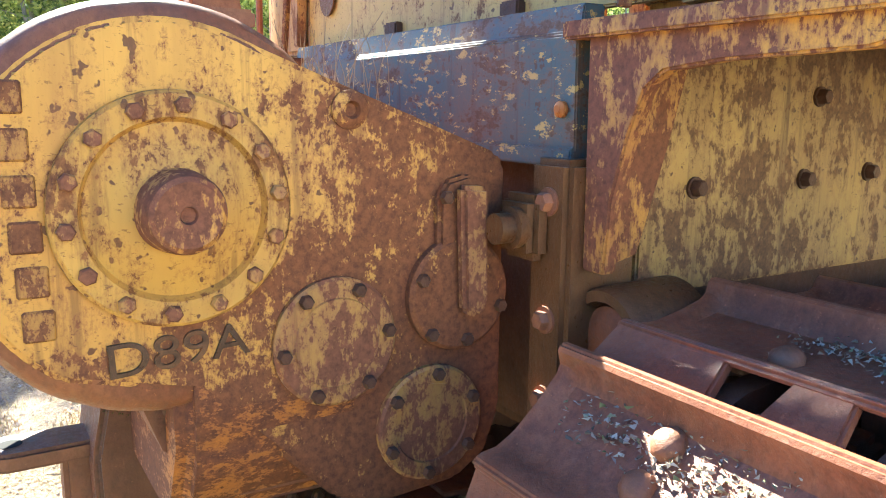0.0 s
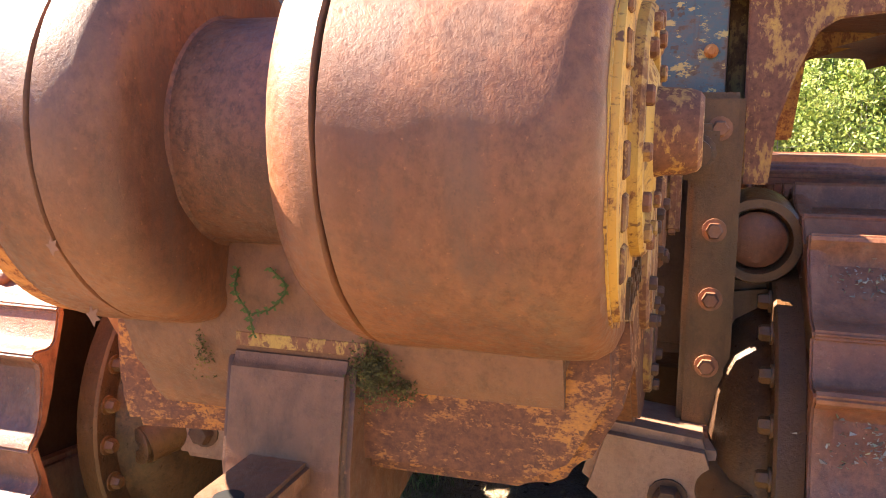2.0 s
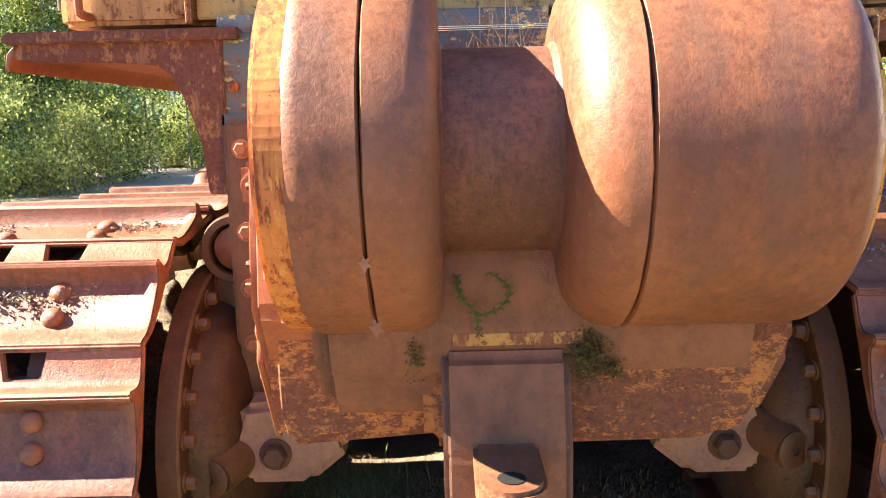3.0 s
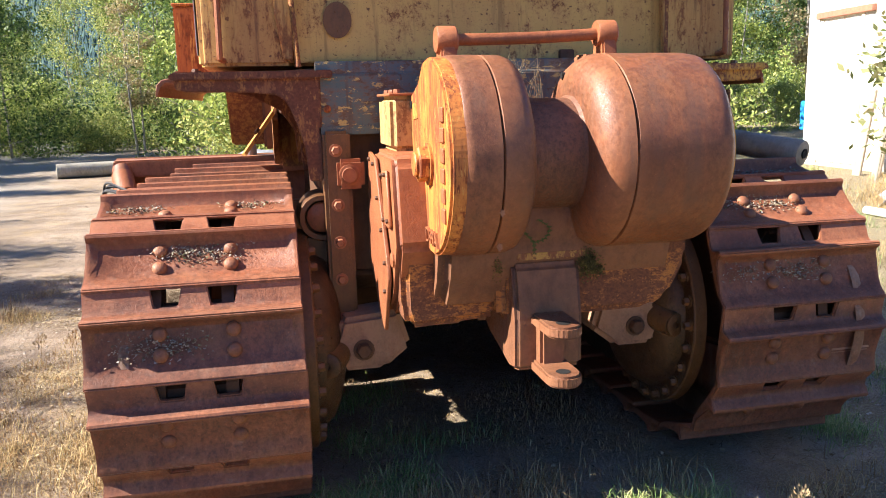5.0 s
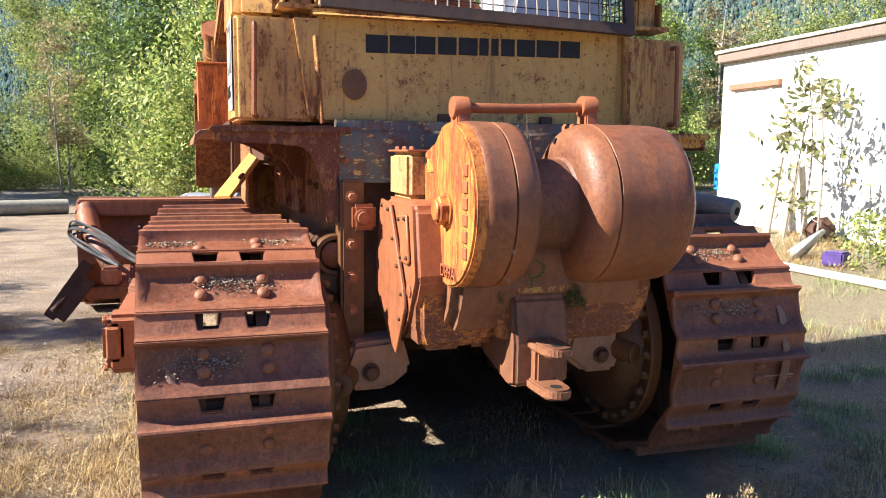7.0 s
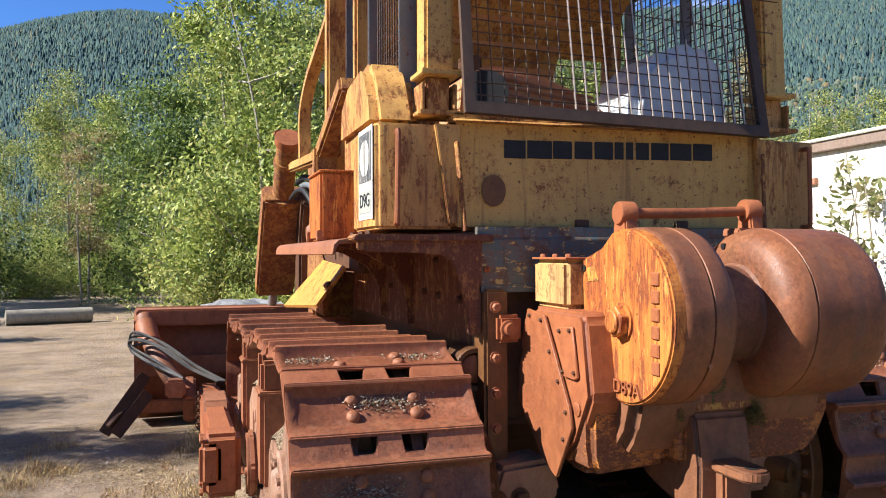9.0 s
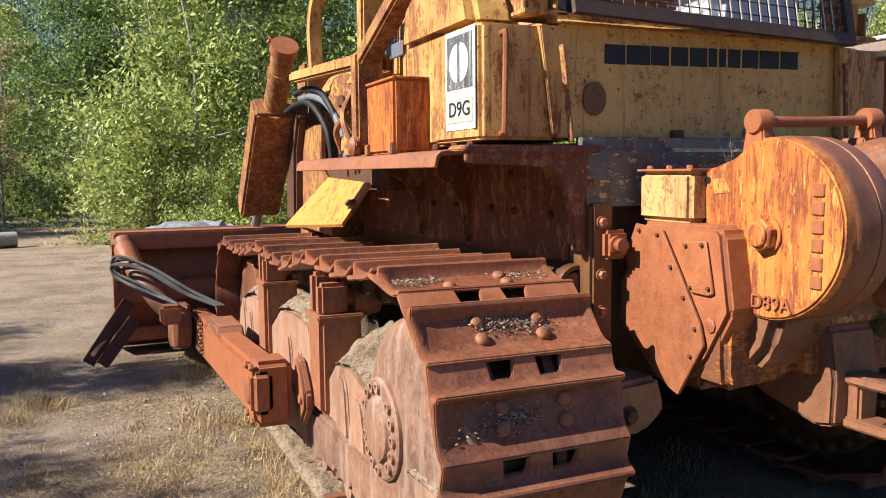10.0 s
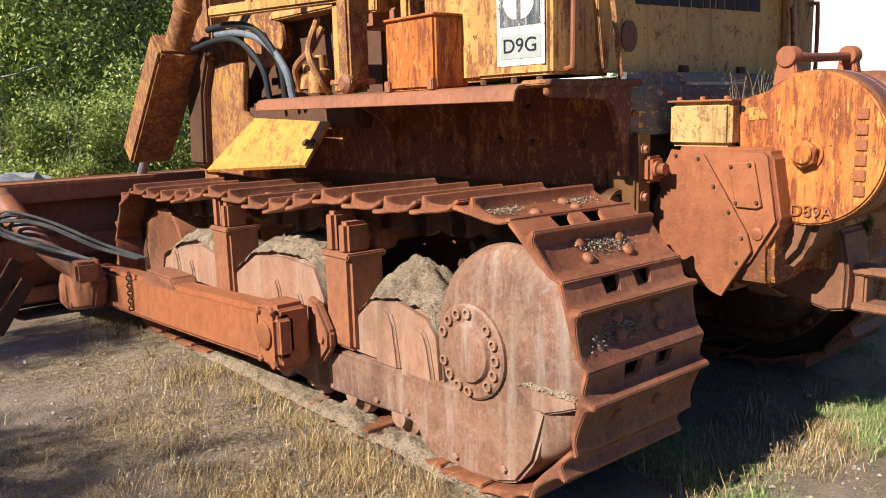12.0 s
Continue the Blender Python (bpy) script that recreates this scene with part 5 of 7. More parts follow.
# lift cylinder
for side in (-1, 1):
    X = lambda v: side * v
    a, b = Vector((X(0.99), 5.42, 1.22)), Vector((X(1.0), 4.27, 2.35))
    d = (b - a).normalized()
    p = bmesh.new()
    bar(p, a, a.lerp(b, 0.74), 0.21, 0.34, 0.02, (1, 0, 0))
    cyl = part("lift_cylinder", p, M_FENDER, dozer, "rusty hydraulic lift cylinder in a steel sleeve")
    p = bmesh.new()
    rod(p, a.lerp(b, 0.5), b + d * 0.13, 0.088, 20)
    rod(p, a.lerp(b, 0.66), a.lerp(b, 0.73), 0.125, 20)
    rod(p, a.lerp(b, 0.93), a.lerp(b, 0.96), 0.100, 20)
    part("cylinder_barrel", p, M_FENDER, cyl)
    p = bmesh.new()
    rod(p, b + d * 0.10, b + d * 0.17, 0.105, 14)
    box(p, b.x - 0.10, b.x + 0.10, b.y - 0.06, b.y + 0.06, b.z + 0.14, b.z + 0.185, 0.012)
    rod(p, b + d * 0.13 + Vector((0, 0.10, 0)), a.lerp(b, 0.7) + Vector((0, 0.12, 0)), 0.02, 8)
    part("cylinder_head", p, M_CASE, cyl)
    p = bmesh.new()
    rod(p, a - d * 0.45, a, 0.04, 14)
    part("piston_rod", p, M_GREY, cyl)
    p = bmesh.new()
    prism(p, [(4.55, 1.15), (4.82, 1.15), (4.75, 1.75), (4.62, 2.05), (4.42, 2.10), (4.36, 1.95), (4.50, 1.70)], X(0.78), X(0.87), "x", 0.02)
    rod(p, (X(0.80), 4.60, 1.97), (X(1.16), 4.60, 1.97), 0.06, 16)
    part("cylinder_yoke", p, M_DARK, dozer)
# curved sweep bar
p = bmesh.new()
line = smooth_line([(-0.98, 3.35, 2.16), (-0.98, 3.38, 2.5), (-0.95, 3.25, 2.75), (-0.9, 2.9, 2.98), (-0.9, 2.5, 3.1)], 5)
tube(p, line, 0.055, 4, 0)
part("sweep_bar", p, M_YSIDE, dozer)
p = bmesh.new()
turned(p, [(0, 0), (0, 0.05), (0.06, 0.06), (0.08, 0.04), (0.08, 0)], 16, at(-0.95, 2.62, 2.62) @ pose(0, 0, 0, 0, 0, 60))
part("work_lamp", p, M_RUBBER, dozer)

# ---- push arms and blade ----
for side in (-1, 1):
    X = lambda v: side * v
    p = bmesh.new()
    bar(p, (X(1.59), 2.16, 0.445), (X(1.59), 4.95, 0.29), 0.17, 0.285, 0.03)
    arm = part("push_arm", p, M_CASE, dozer, "rust-red box-section push arm")
    p = bmesh.new()
    box(p, *sorted((X(1.690), X(1.50))), 1.97, 2.18, 0.30, 0.625, 0.03, segs=3)
    turned(p, [(0, 0), (0, 0.07), (0.014, 0.07), (0.018, 0.064), (0.018, 0)], 28, at(X(1.688), 2.085, 0.47) @ pose(0, 0, 0, 0, 0, 0 if side > 0 else 180))
    box(p, *sorted((X(1.705), X(1.60))), 1.945, 2.01, 0.37, 0.58, 0.025, segs=3)
    part("arm_end", p, M_CASE, arm)
    for y, z in ((2.135, 0.345), (2.135, 0.585), (2.00, 0.60), (2.00, 0.335)):
        p = bmesh.new()
        hexbolt(p, at(X(1.688), y, z) @ pose(0, 0, 0, 0, 0, 0 if side > 0 else 180), 0.02, 0.018)
        part("bolt", p, M_CASE, arm)
    p = bmesh.new()
    prism(p, [(2.06, 0.28), (2.05, 0.63), (1.96, 0.61), (1.86, 0.48), (1.86, 0.40), (1.96, 0.30)], X(1.425), X(1.475), "x", 0.014)
    turned(p, [(0, 0), (0, 0.024), (0.012, 0.022), (0.012, 0)], 12, at(X(1.475), 1.92, 0.44) @ pose(0, 0, 0, 0, 0, 0 if side > 0 else 180))
    part("pivot_ear", p, M_RUST, arm)
    p = bmesh.new()
    prism(p, [(3.3, 0.50), (3.35, 0.56), (3.75, 0.56), (3.85, 0.48), (3.9, 0.40), (3.2, 0.44)], X(1.50), X(1.66), "x", 0.012)
    part("arm_bracket", p, M_RUST, arm)
    p = bmesh.new()
    prism(p, [(4.4, 0.40), (4.6, 0.55), (5.3, 0.35), (5.5, 0.10), (5.2, 0.06), (4.5, 0.20)], X(1.70), X(1.80), "x", 0.02)
    part("arm_plate", p, M_RUST, arm)
    p = bmesh.new()
    box(p, *sorted((X(1.93), X(1.78))), 4.33, 4.50, 0.42, 0.56, 0.02)
    part("arm_lug", p, M_RUST, arm)
    p = bmesh.new()
    tube(p, [(X(2.13), 5.36, 0.98), (X(2.08), 5.15, 0.80), (X(1.92), 4.85, 0.55), (X(1.82), 4.65, 0.46)], 0.075, 16)
    part("blade_brace", p, M_RUST, arm)
    p = bmesh.new()
    rod(p, (X(2.12), 5.30, 0.92), (X(2.07), 5.12, 0.77), 0.092, 18)
    part("brace_collar", p, M_CASE, arm)
p = bmesh.new()
prism(p, [(5.85, 0.02), (5.68, 0.2), (5.58, 0.5), (5.60, 0.8), (5.70, 1.05), (5.66, 1.06), (5.54, 0.82), (5.51, 0.5), (5.60, 0.2), (5.80, 0.0)], -2.22, 2.22, "x", 0.006)
blade = part("blade", p, M_RUST, dozer, "wide rusty dozer blade lowered to the ground")
for z0, z1, y0 in ((0.90, 1.05, 5.36), (0.45, 0.62, 5.40), (0.1, 0.22, 5.48)):
    p = bmesh.new()
    box(p, -2.2, 2.2, y0, 5.62, z0, z1, 0.015)
    part("blade_rib", p, M_RUST, blade)
for x in (-2.2, -1.2, 0, 1.2, 2.2):
    p = bmesh.new()
    prism(p, [(5.80, 0.02), (5.40, 0.10), (5.36, 0.95), (5.5, 1.04), (5.62, 1.05)], x - 0.02, x + 0.02, "x", 0.004)
    part("blade_gusset", p, M_RUST, blade)
p = bmesh.new()
bar(p, (-2.44, 5.07, 0.03), (-2.11, 5.17, 0.50), 0.10, 0.035, 0.004, (0, 1, 0))
bar(p, (-2.34, 4.97, 0.03), (-2.08, 5.05, 0.36), 0.10, 0.035, 0.004, (0, 1, 0))
bar(p, (-2.40, 5.00, 0.10), (-2.28, 5.14, 0.22), 0.05, 0.03, 0.004)
part("blade_skid", p, M_DARK, blade)
# cables lying on the arm
cab = thing("cable_coil", "loose black steel cables looped over the push arm", "cable")
rc_ = random.Random(12)
for k in range(7):
    p = bmesh.new()
    o = rc_.uniform(-0.04, 0.04)
    dz = rc_.uniform(-0.03, 0.05)
    tube(p, [(-1.50 + o, 4.25, 0.55), (-1.72 + o, 4.45, 0.64 + dz), (-1.98 + o, 4.75 + o, 0.80 + dz), (-2.18 + o, 4.98, 0.82 + dz * 2), (-2.22, 5.02 + o, 0.74 + dz), (-2.05 + o, 4.80, 0.66 + dz), (-1.80, 4.45 + o, 0.56)], 0.010, 6)
    part("cable", p, M_CABLE, cab)
p = bmesh.new()
for k in range(10):
    turned(p, [(-0.006, 0.014), (0.006, 0.014), (0.006, 0.022), (-0.006, 0.022), (-0.006, 0.014)], 8, at(-1.69, 4.0 + 0.008 * (k % 2), 0.50 - 0.026 * k) @ pose(0, 0, 0, 0, 0, 90 * (k % 2)))
tagged(mesh_object("chain", p, M_DARK), "short rusty chain hanging over the push arm", "chain")

# ---- dirt on the machine ----
k = Mat("dry_dirt", 0.95)
n1, n2 = k.noise(18, 8, 0.7), k.noise(120, 4, 0.7)
M_DIRT = k.done(k.mix(k.ramp(n2, ((0.4, 0.0), (0.65, 1.0))), k.ramp(n1, ((0.40, (0.12, 0.070, 0.034)), (0.56, (0.36, 0.25, 0.155)))), (0.54, 0.42, 0.29)))
k.bump(n2, 1.0, 0.02)
k.bump(n1, 0.8, 0.04)


def mound(x0, x1, ys, zs, thick, seed, nx_=24, ny_=90):
    """Dirt lying on a surface whose height along y is given by ys, zs; it thins out to a ragged edge."""
    bm = bmesh.new()
    rows_ = []
    for i in range(nx_ + 1):
        row = []
        for j in range(ny_ + 1):
            u, v = i / nx_, j / ny_
            q = Vector((x0 + (x1 - x0) * u, ys[0] + (ys[-1] - ys[0]) * v, 0))
            e = min(1, 4 * min(u + 0.04, 1 - u + 0.04)) ** 0.6 * min(1, 5 * min(v, 1 - v)) ** 0.6
            n = noise.noise(q * 4 + Vector((seed, 0, 0))) + 0.5 * noise.noise(q * 13 + Vector((0, seed, 0)))
            z = float(np.interp(q.y, ys, zs)) + thick * (e * (0.75 + 0.6 * n) - 0.28) + 0.010 * noise.noise(q * 30) + 0.006 * noise.noise(q * 75)
            row.append(bm.verts.new((q.x, q.y, z)))
        rows_.append(row)
    for i in range(nx_):
        for j in range(ny_):
            bm.faces.new((rows_[i][j], rows_[i + 1][j], rows_[i + 1][j + 1], rows_[i][j + 1]))
    return bm


for pts, thick, seed in ((COVERS[0], 0.13, 1), (COVERS[1], 0.11, 2), (COVERS[2], 0.10, 3)):
    tagged(mesh_object("dirt_heap", mound(-1.385, -1.02, [q[0] for q in pts], [q[1] for q in pts], thick, seed), M_DIRT, None, 60), "dry gravelly dirt heaped on the track frame", "dirt", kind="stuff")
tagged(mesh_object("dirt_heap", mound(-1.425, -1.26, (0.37, 0.64), (0.525, 0.525), 0.05, 4, 14, 30), M_DIRT, None, 60), "dry dirt lying on the ledge behind the sprocket", "dirt", kind="stuff")
tagged(mesh_object("dirt_bank", mound(-1.47, -1.28, (0.75, 1.6, 2.4, 3.6), (0.035, 0.035, 0.03, 0.02), 0.06, 6, 16, 160), M_DIRT, None, 60), "pale sandy dirt caked along the lower run of the track", "dirt", kind="stuff")
k = Mat("debris_grit", 0.95)
M_GRIT = k.done(k.ramp(k.geo.outputs["Random Per Island"], ((0.0, (0.10, 0.07, 0.04)), (0.4, (0.26, 0.20, 0.14)), (0.8, (0.42, 0.37, 0.30)), (1.0, (0.16, 0.17, 0.06)))))


def chips(spots, count, size, seed, name, label):
    rnd = random.Random(seed)
    bm = bmesh.new()
    for _ in range(count):
        m, sx, sy, zc = rnd.choice(spots)
        c = m @ Vector((rnd.gauss(0, sx), rnd.gauss(0, sy), zc + abs(rnd.gauss(0, 0.006))))
        s = size * rnd.uniform(0.4, 1.3)
        vs = [bm.verts.new(c + Vector((rnd.uniform(-1, 1), rnd.uniform(-1, 1), rnd.uniform(-0.7, 0.7))) * s) for _ in range(4)]
        for tri in ((0, 1, 2), (0, 3, 1), (1, 3, 2), (2, 3, 0)):
            bm.faces.new([vs[i] for i in tri])
    return tagged(mesh_object(name, bm, M_GRIT, None, 0), label, "debris", kind="stuff")


spots = []
rs = random.Random(3)
for side, angle in STARTS:
    count = CHAINS[side][2]
    for m in plate_frames(side, angle, range(count - 7, count + 2)):
        for _ in range(3):
            spots.append((m @ Matrix.Translation((rs.uniform(-0.26, 0.26), rs.uniform(0.06, 0.11), 0)), 0.05, 0.022, 0.088))
chips(spots, 9500, 0.0058, 5, "track_debris", "pale grit and leaf crumbs lying on the track plates")

# ---- surroundings ----
k = Mat("gravel_ground", 0.92, 0, 0.2)
n0, n1, n2, n3 = k.noise(0.25, 5, 0.6), k.noise(1.3, 8, 0.65), k.noise(14, 8, 0.7), k.noise(75, 4, 0.75)
sep = k.node("ShaderNodeSeparateXYZ")
k.t.links.new(k.pos, sep.inputs[0])
road = k.math("ADD", k.math("MULTIPLY", sep.outputs[0], -0.25), k.math("MULTIPLY", n0, 1.6))
grass = k.math("ADD", k.math("MULTIPLY", sep.outputs[0], 0.10), k.math("MULTIPLY", n1, 1.5))
c = k.mix(k.ramp(n1, ((0.38, 0.0), (0.62, 1.0))), (0.42, 0.31, 0.22), (0.23, 0.162, 0.105))
straw = k.noise(2.6, 9, 0.72, seed=9)
c = k.mix(k.ramp(straw, ((0.52, 0.0), (0.62, 0.55))), c, (0.42, 0.285, 0.135))
c = k.mix(k.ramp(straw, ((0.36, 0.5), (0.46, 0.0))), c, (0.19, 0.125, 0.08))
c = k.mix(k.ramp(grass, ((0.75, 0.0), (1.1, 0.8))), c, (0.24, 0.20, 0.11))
c = k.mix(k.ramp(n2, ((0.50, 0.0), (0.70, 0.7))), c, (0.17, 0.12, 0.075))
c = k.mix(k.math("MINIMUM", k.math("MAXIMUM", k.math("MULTIPLY", k.math("SUBTRACT", road, 2.0), 1.5), 0.0), 0.9), c, k.mix(n2, (0.43, 0.39, 0.34), (0.34, 0.30, 0.255)))
n4 = k.noise(190, 3, 0.8)
c = k.mix(k.ramp(n4, ((0.55, 0.0), (0.66, 0.7))), c, (0.46, 0.41, 0.35))
c = k.mix(k.ramp(n4, ((0.34, 0.8), (0.45, 0.0))), c, (0.07, 0.05, 0.035))
c = k.mix(k.ramp(n3, ((0.56, 0.0), (0.68, 0.6))), c, (0.45, 0.42, 0.38))
c = k.mix(k.ramp(n3, ((0.32, 0.5), (0.42, 0.0))), c, (0.08, 0.06, 0.04))
k.bump(n2, 0.8, 0.035)
k.bump(n3, 0.8, 0.014)
k.bump(n4, 0.9, 0.008)
M_GROUND = k.done(c)


def land(x, y):
    """Height of the ground."""
    d = math.hypot(x, y - 2)
    near = 0.02 * noise.noise(Vector((x * 0.9, y * 0.9, 0))) + 0.012 * noise.noise(Vector((x * 4, y * 4, 3)))
    rise = 0.17 * (1 + math.tanh((x - 5.2) * 0.7))
    return near + rise - 0.012 + (0.0 if d < 30 else min(6.0, (d - 30) * 0.01))


g = bmesh.new()
N = 150
lin = [math.copysign(abs(u) ** 3.2, u) * 2500 + u * 12 for u in (i / (N // 2) - 1 for i in range(N + 1))]
rows_ = [[g.verts.new((x, y + 2, land(x, y + 2))) for y in lin] for x in lin]
for i in range(N):
    for j in range(N):
        g.faces.new((rows_[i][j], rows_[i + 1][j], rows_[i + 1][j + 1], rows_[i][j + 1]))
tagged(mesh_object("ground", g, M_GROUND, None, 180), "pale gravel ground with dirt and dry grass", "ground", kind="structure")

# stones
k = Mat("pebble", 0.9)
M_PEBBLE = k.done(k.ramp(k.geo.outputs["Random Per Island"], ((0.0, (0.15, 0.11, 0.08)), (0.5, (0.34, 0.28, 0.22)), (0.9, (0.46, 0.39, 0.32)), (1.0, (0.56, 0.52, 0.47)))))
rp_ = np.random.default_rng(21)
NP = 60000
px, py = rp_.uniform(-5.5, 3.2, NP), -1.7 + 7.7 * rp_.random(NP) ** 1.3
keep = ~((np.abs(px) < 1.5) & (py > 0.3) & (py < 5))
px, py = px[keep], py[keep]
ps = 0.0025 + 0.010 * rp_.random(len(px)) ** 3 + (rp_.random(len(px)) < 0.010) * 0.012
verts, faces = [], []
for x, y, s_ in zip(px.tolist(), py.tolist(), ps.tolist()):
    z = land(x, y) + s_ * 0.25
    i = len(verts)
    j = rp_.uniform(0.55, 1.0, 6) * s_
    verts += [(x + j[0], y, z), (x - j[1], y, z), (x, y + j[2], z), (x, y - j[3], z), (x, y, z + j[4] * 0.65), (x, y, z - j[5] * 0.6)]
    faces += [(i, i + 2, i + 4), (i + 2, i + 1, i + 4), (i + 1, i + 3, i + 4), (i + 3, i, i + 4)]
me = bpy.data.meshes.new("pebbles")
me.from_pydata(verts, [], faces)
me.materials.append(M_PEBBLE)
tagged(new("pebbles", me), "loose grey and tan pebbles on the ground", "pebbles", kind="stuff")

# grass
def blade_mat(name, stops):
    k = Mat(name, 0.75, 0, 0.2)
    m = k.done(k.ramp(k.geo.outputs["Random Per Island"], stops))
    return m


M_DRY = blade_mat("dry_grass", ((0.0, (0.15, 0.085, 0.035)), (0.45, (0.38, 0.245, 0.105)), (0.85, (0.62, 0.46, 0.23)), (1.0, (0.26, 0.23, 0.085))))
M_GREEN = blade_mat("green_grass", ((0.0, (0.10, 0.17, 0.045)), (0.5, (0.23, 0.31, 0.09)), (1.0, (0.52, 0.46, 0.22))))


def grass(name, label, mat, count, area, height, seed, clump=0.06):
    rnd = random.Random(seed)
    verts, faces = [], []
    done = 0
    while done < count:
        x, y = rnd.uniform(area[0], area[1]), rnd.uniform(area[2], area[3])
        if noise.noise(Vector((x * 1.1 + seed, y * 1.1, seed))) + 0.6 * noise.noise(Vector((x * 4 + seed, y * 4, seed))) < rnd.uniform(0.05, 0.4):
            continue
        if (abs(abs(x) - 1.1) < 0.36 and 0.3 < y < 5.1):
            continue
        done += 1
        tall = rnd.uniform(0.5, 1.0) * (1.6 if rnd.random() < 0.12 else 1.0)
        for _ in range(rnd.randint(4, 34)):
            bx, by = x + rnd.gauss(0, clump), y + rnd.gauss(0, clump)
            h = height * tall * rnd.uniform(0.3, 1.25)
            a = rnd.uniform(0, 6.283)
            lean = Vector((math.cos(a), math.sin(a), 0)) * h * rnd.uniform(0.2, 1.6)
            w = Vector((-math.sin(a), math.cos(a), 0)) * rnd.uniform(0.0008, 0.0020)
            o = Vector((bx, by, land(bx, by) - 0.004))
            mid = o + lean * 0.35 + Vector((0, 0, h * 0.6))
            tip = o + lean + Vector((0, 0, h * rnd.uniform(0.6, 1.0)))
            i = len(verts)
            verts += [o - w, o + w, mid + w * 0.8, mid - w * 0.8, tip]
            faces += [(i, i + 1, i + 2, i + 3), (i + 3, i + 2, i + 4)]
    me = bpy.data.meshes.new(name)
    me.from_pydata(verts, [], faces)
    me.materials.append(mat)
    return tagged(new(name, me), label, "grass", kind="stuff")


grass("dry_grass", "short sparse straw-coloured grass on gravel", M_DRY, 1500, (-5.0, 1.5, -1.8, 5.5), 0.05, 1, 0.05)
grass("dry_grass", "dry straw-coloured grass tufts behind the tracks", M_DRY, 900, (-0.9, 4.0, -1.8, 0.6), 0.10, 2, 0.05)
grass("green_grass", "thin green grass around and under the machine", M_GREEN, 1700, (-0.8, 3.4, -0.9, 1.8), 0.08, 3, 0.05)
grass("dry_grass", "dry yellow grass beside the shed", M_DRY, 1900, (1.6, 8.5, -0.5, 10), 0.13, 4, 0.08)
grass("green_grass", "green weeds beside the track", M_GREEN, 900, (1.5, 8.0, 0, 9), 0.12, 6, 0.08)
grass("dry_grass", "dry grass along the push arm", M_DRY, 420, (-2.9, -1.5, 0.4, 5.0), 0.085, 7, 0.06)
grass("dry_grass", "dry trampled grass at the rear of the track", M_DRY, 110, (-2.8, -1.4, -0.8, 1.6), 0.065, 8, 0.06)

# litter of straw and fallen leaves
k = Mat("ground_litter", 0.9, 0, 0.15)
M_LITTER = k.done(k.ramp(k.geo.outputs["Random Per Island"], ((0.0, (0.07, 0.045, 0.025)), (0.35, (0.20, 0.13, 0.06)), (0.7, (0.40, 0.31, 0.17)), (0.92, (0.55, 0.45, 0.28)), (1.0, (0.30, 0.12, 0.04)))))
rl = random.Random(31)
verts, faces = [], []
for n in range(200000):
    x, y = (rl.uniform(-5.5, 4.0), rl.uniform(-1.8, 6.0)) if n < 140000 else (rl.uniform(-3.4, -1.3), rl.uniform(-0.8, 4.2))
    if noise.noise(Vector((x * 1.4, y * 1.4, 5))) < rl.uniform(-0.5, 0.3):
        continue
    a = rl.uniform(0, 6.283)
    ln, w = (rl.uniform(0.015, 0.07), rl.uniform(0.0006, 0.0018)) if rl.random() < 0.94 else (rl.uniform(0.012, 0.03), rl.uniform(0.006, 0.012))
    d = Vector((math.cos(a), math.sin(a), rl.uniform(-0.12, 0.3))) * ln
    s = Vector((-math.sin(a), math.cos(a), rl.uniform(-0.3, 0.3))) * w
    o = Vector((x, y, land(x, y) + 0.006))
    i = len(verts)
    verts += [o - d * 0.5, o + s, o + d * 0.5, o - s]
    faces.append((i, i + 1, i + 2, i + 3))
me = bpy.data.meshes.new("litter")
me.from_pydata(verts, [], faces)
me.materials.append(M_LITTER)
tagged(new("litter", me), "scattered straw, twigs and fallen leaves on the gravel", "litter", kind="stuff")

# seed stalks standing up in the grass
M_STALK = plain("dry_stalk", (0.30, 0.21, 0.11), 0.8)


def stalk(x, y, h, seed):
    rnd = random.Random(seed)
    ob = thing("seed_stalk", "dry grass stalk with a loose seed head", "weed", "seed stalks", (x, y, land(x, y)))
    p = bmesh.new()
    lx, ly = rnd.uniform(-0.12, 0.12), rnd.uniform(-0.12, 0.12)
    tip = Vector((lx, ly, h))
    line = smooth_line([(0, 0, 0), (lx * 0.2, ly * 0.2, h * 0.5), tip], 6)
    tube(p, line, 0.0022, 5, 0, 0.001)
    part("stem", p, M_STALK, ob)
    p = bmesh.new()
    for _ in range(130):
        f = rnd.uniform(0.66, 1.0)
        o = line[0].lerp(tip, 0).lerp(tip, f) if f > 1 else Vector((lx * f**2, ly * f**2, h * f))
        d = Vector((rnd.uniform(-1, 1), rnd.uniform(-1, 1), rnd.uniform(0, 1))) * 0.035 * (1.25 - f) * 2
        s = Vector((rnd.uniform(-1, 1), rnd.uniform(-1, 1), rnd.uniform(-1, 1))) * 0.004
        vs = [p.verts.new(v) for v in (o + d - s, o + d + s, o + d * 1.2 + Vector((0, 0, 0.008)))]
        p.faces.new(vs)
    tagged(part("seed_head", p, M_STALK, ob), kind="stuff")


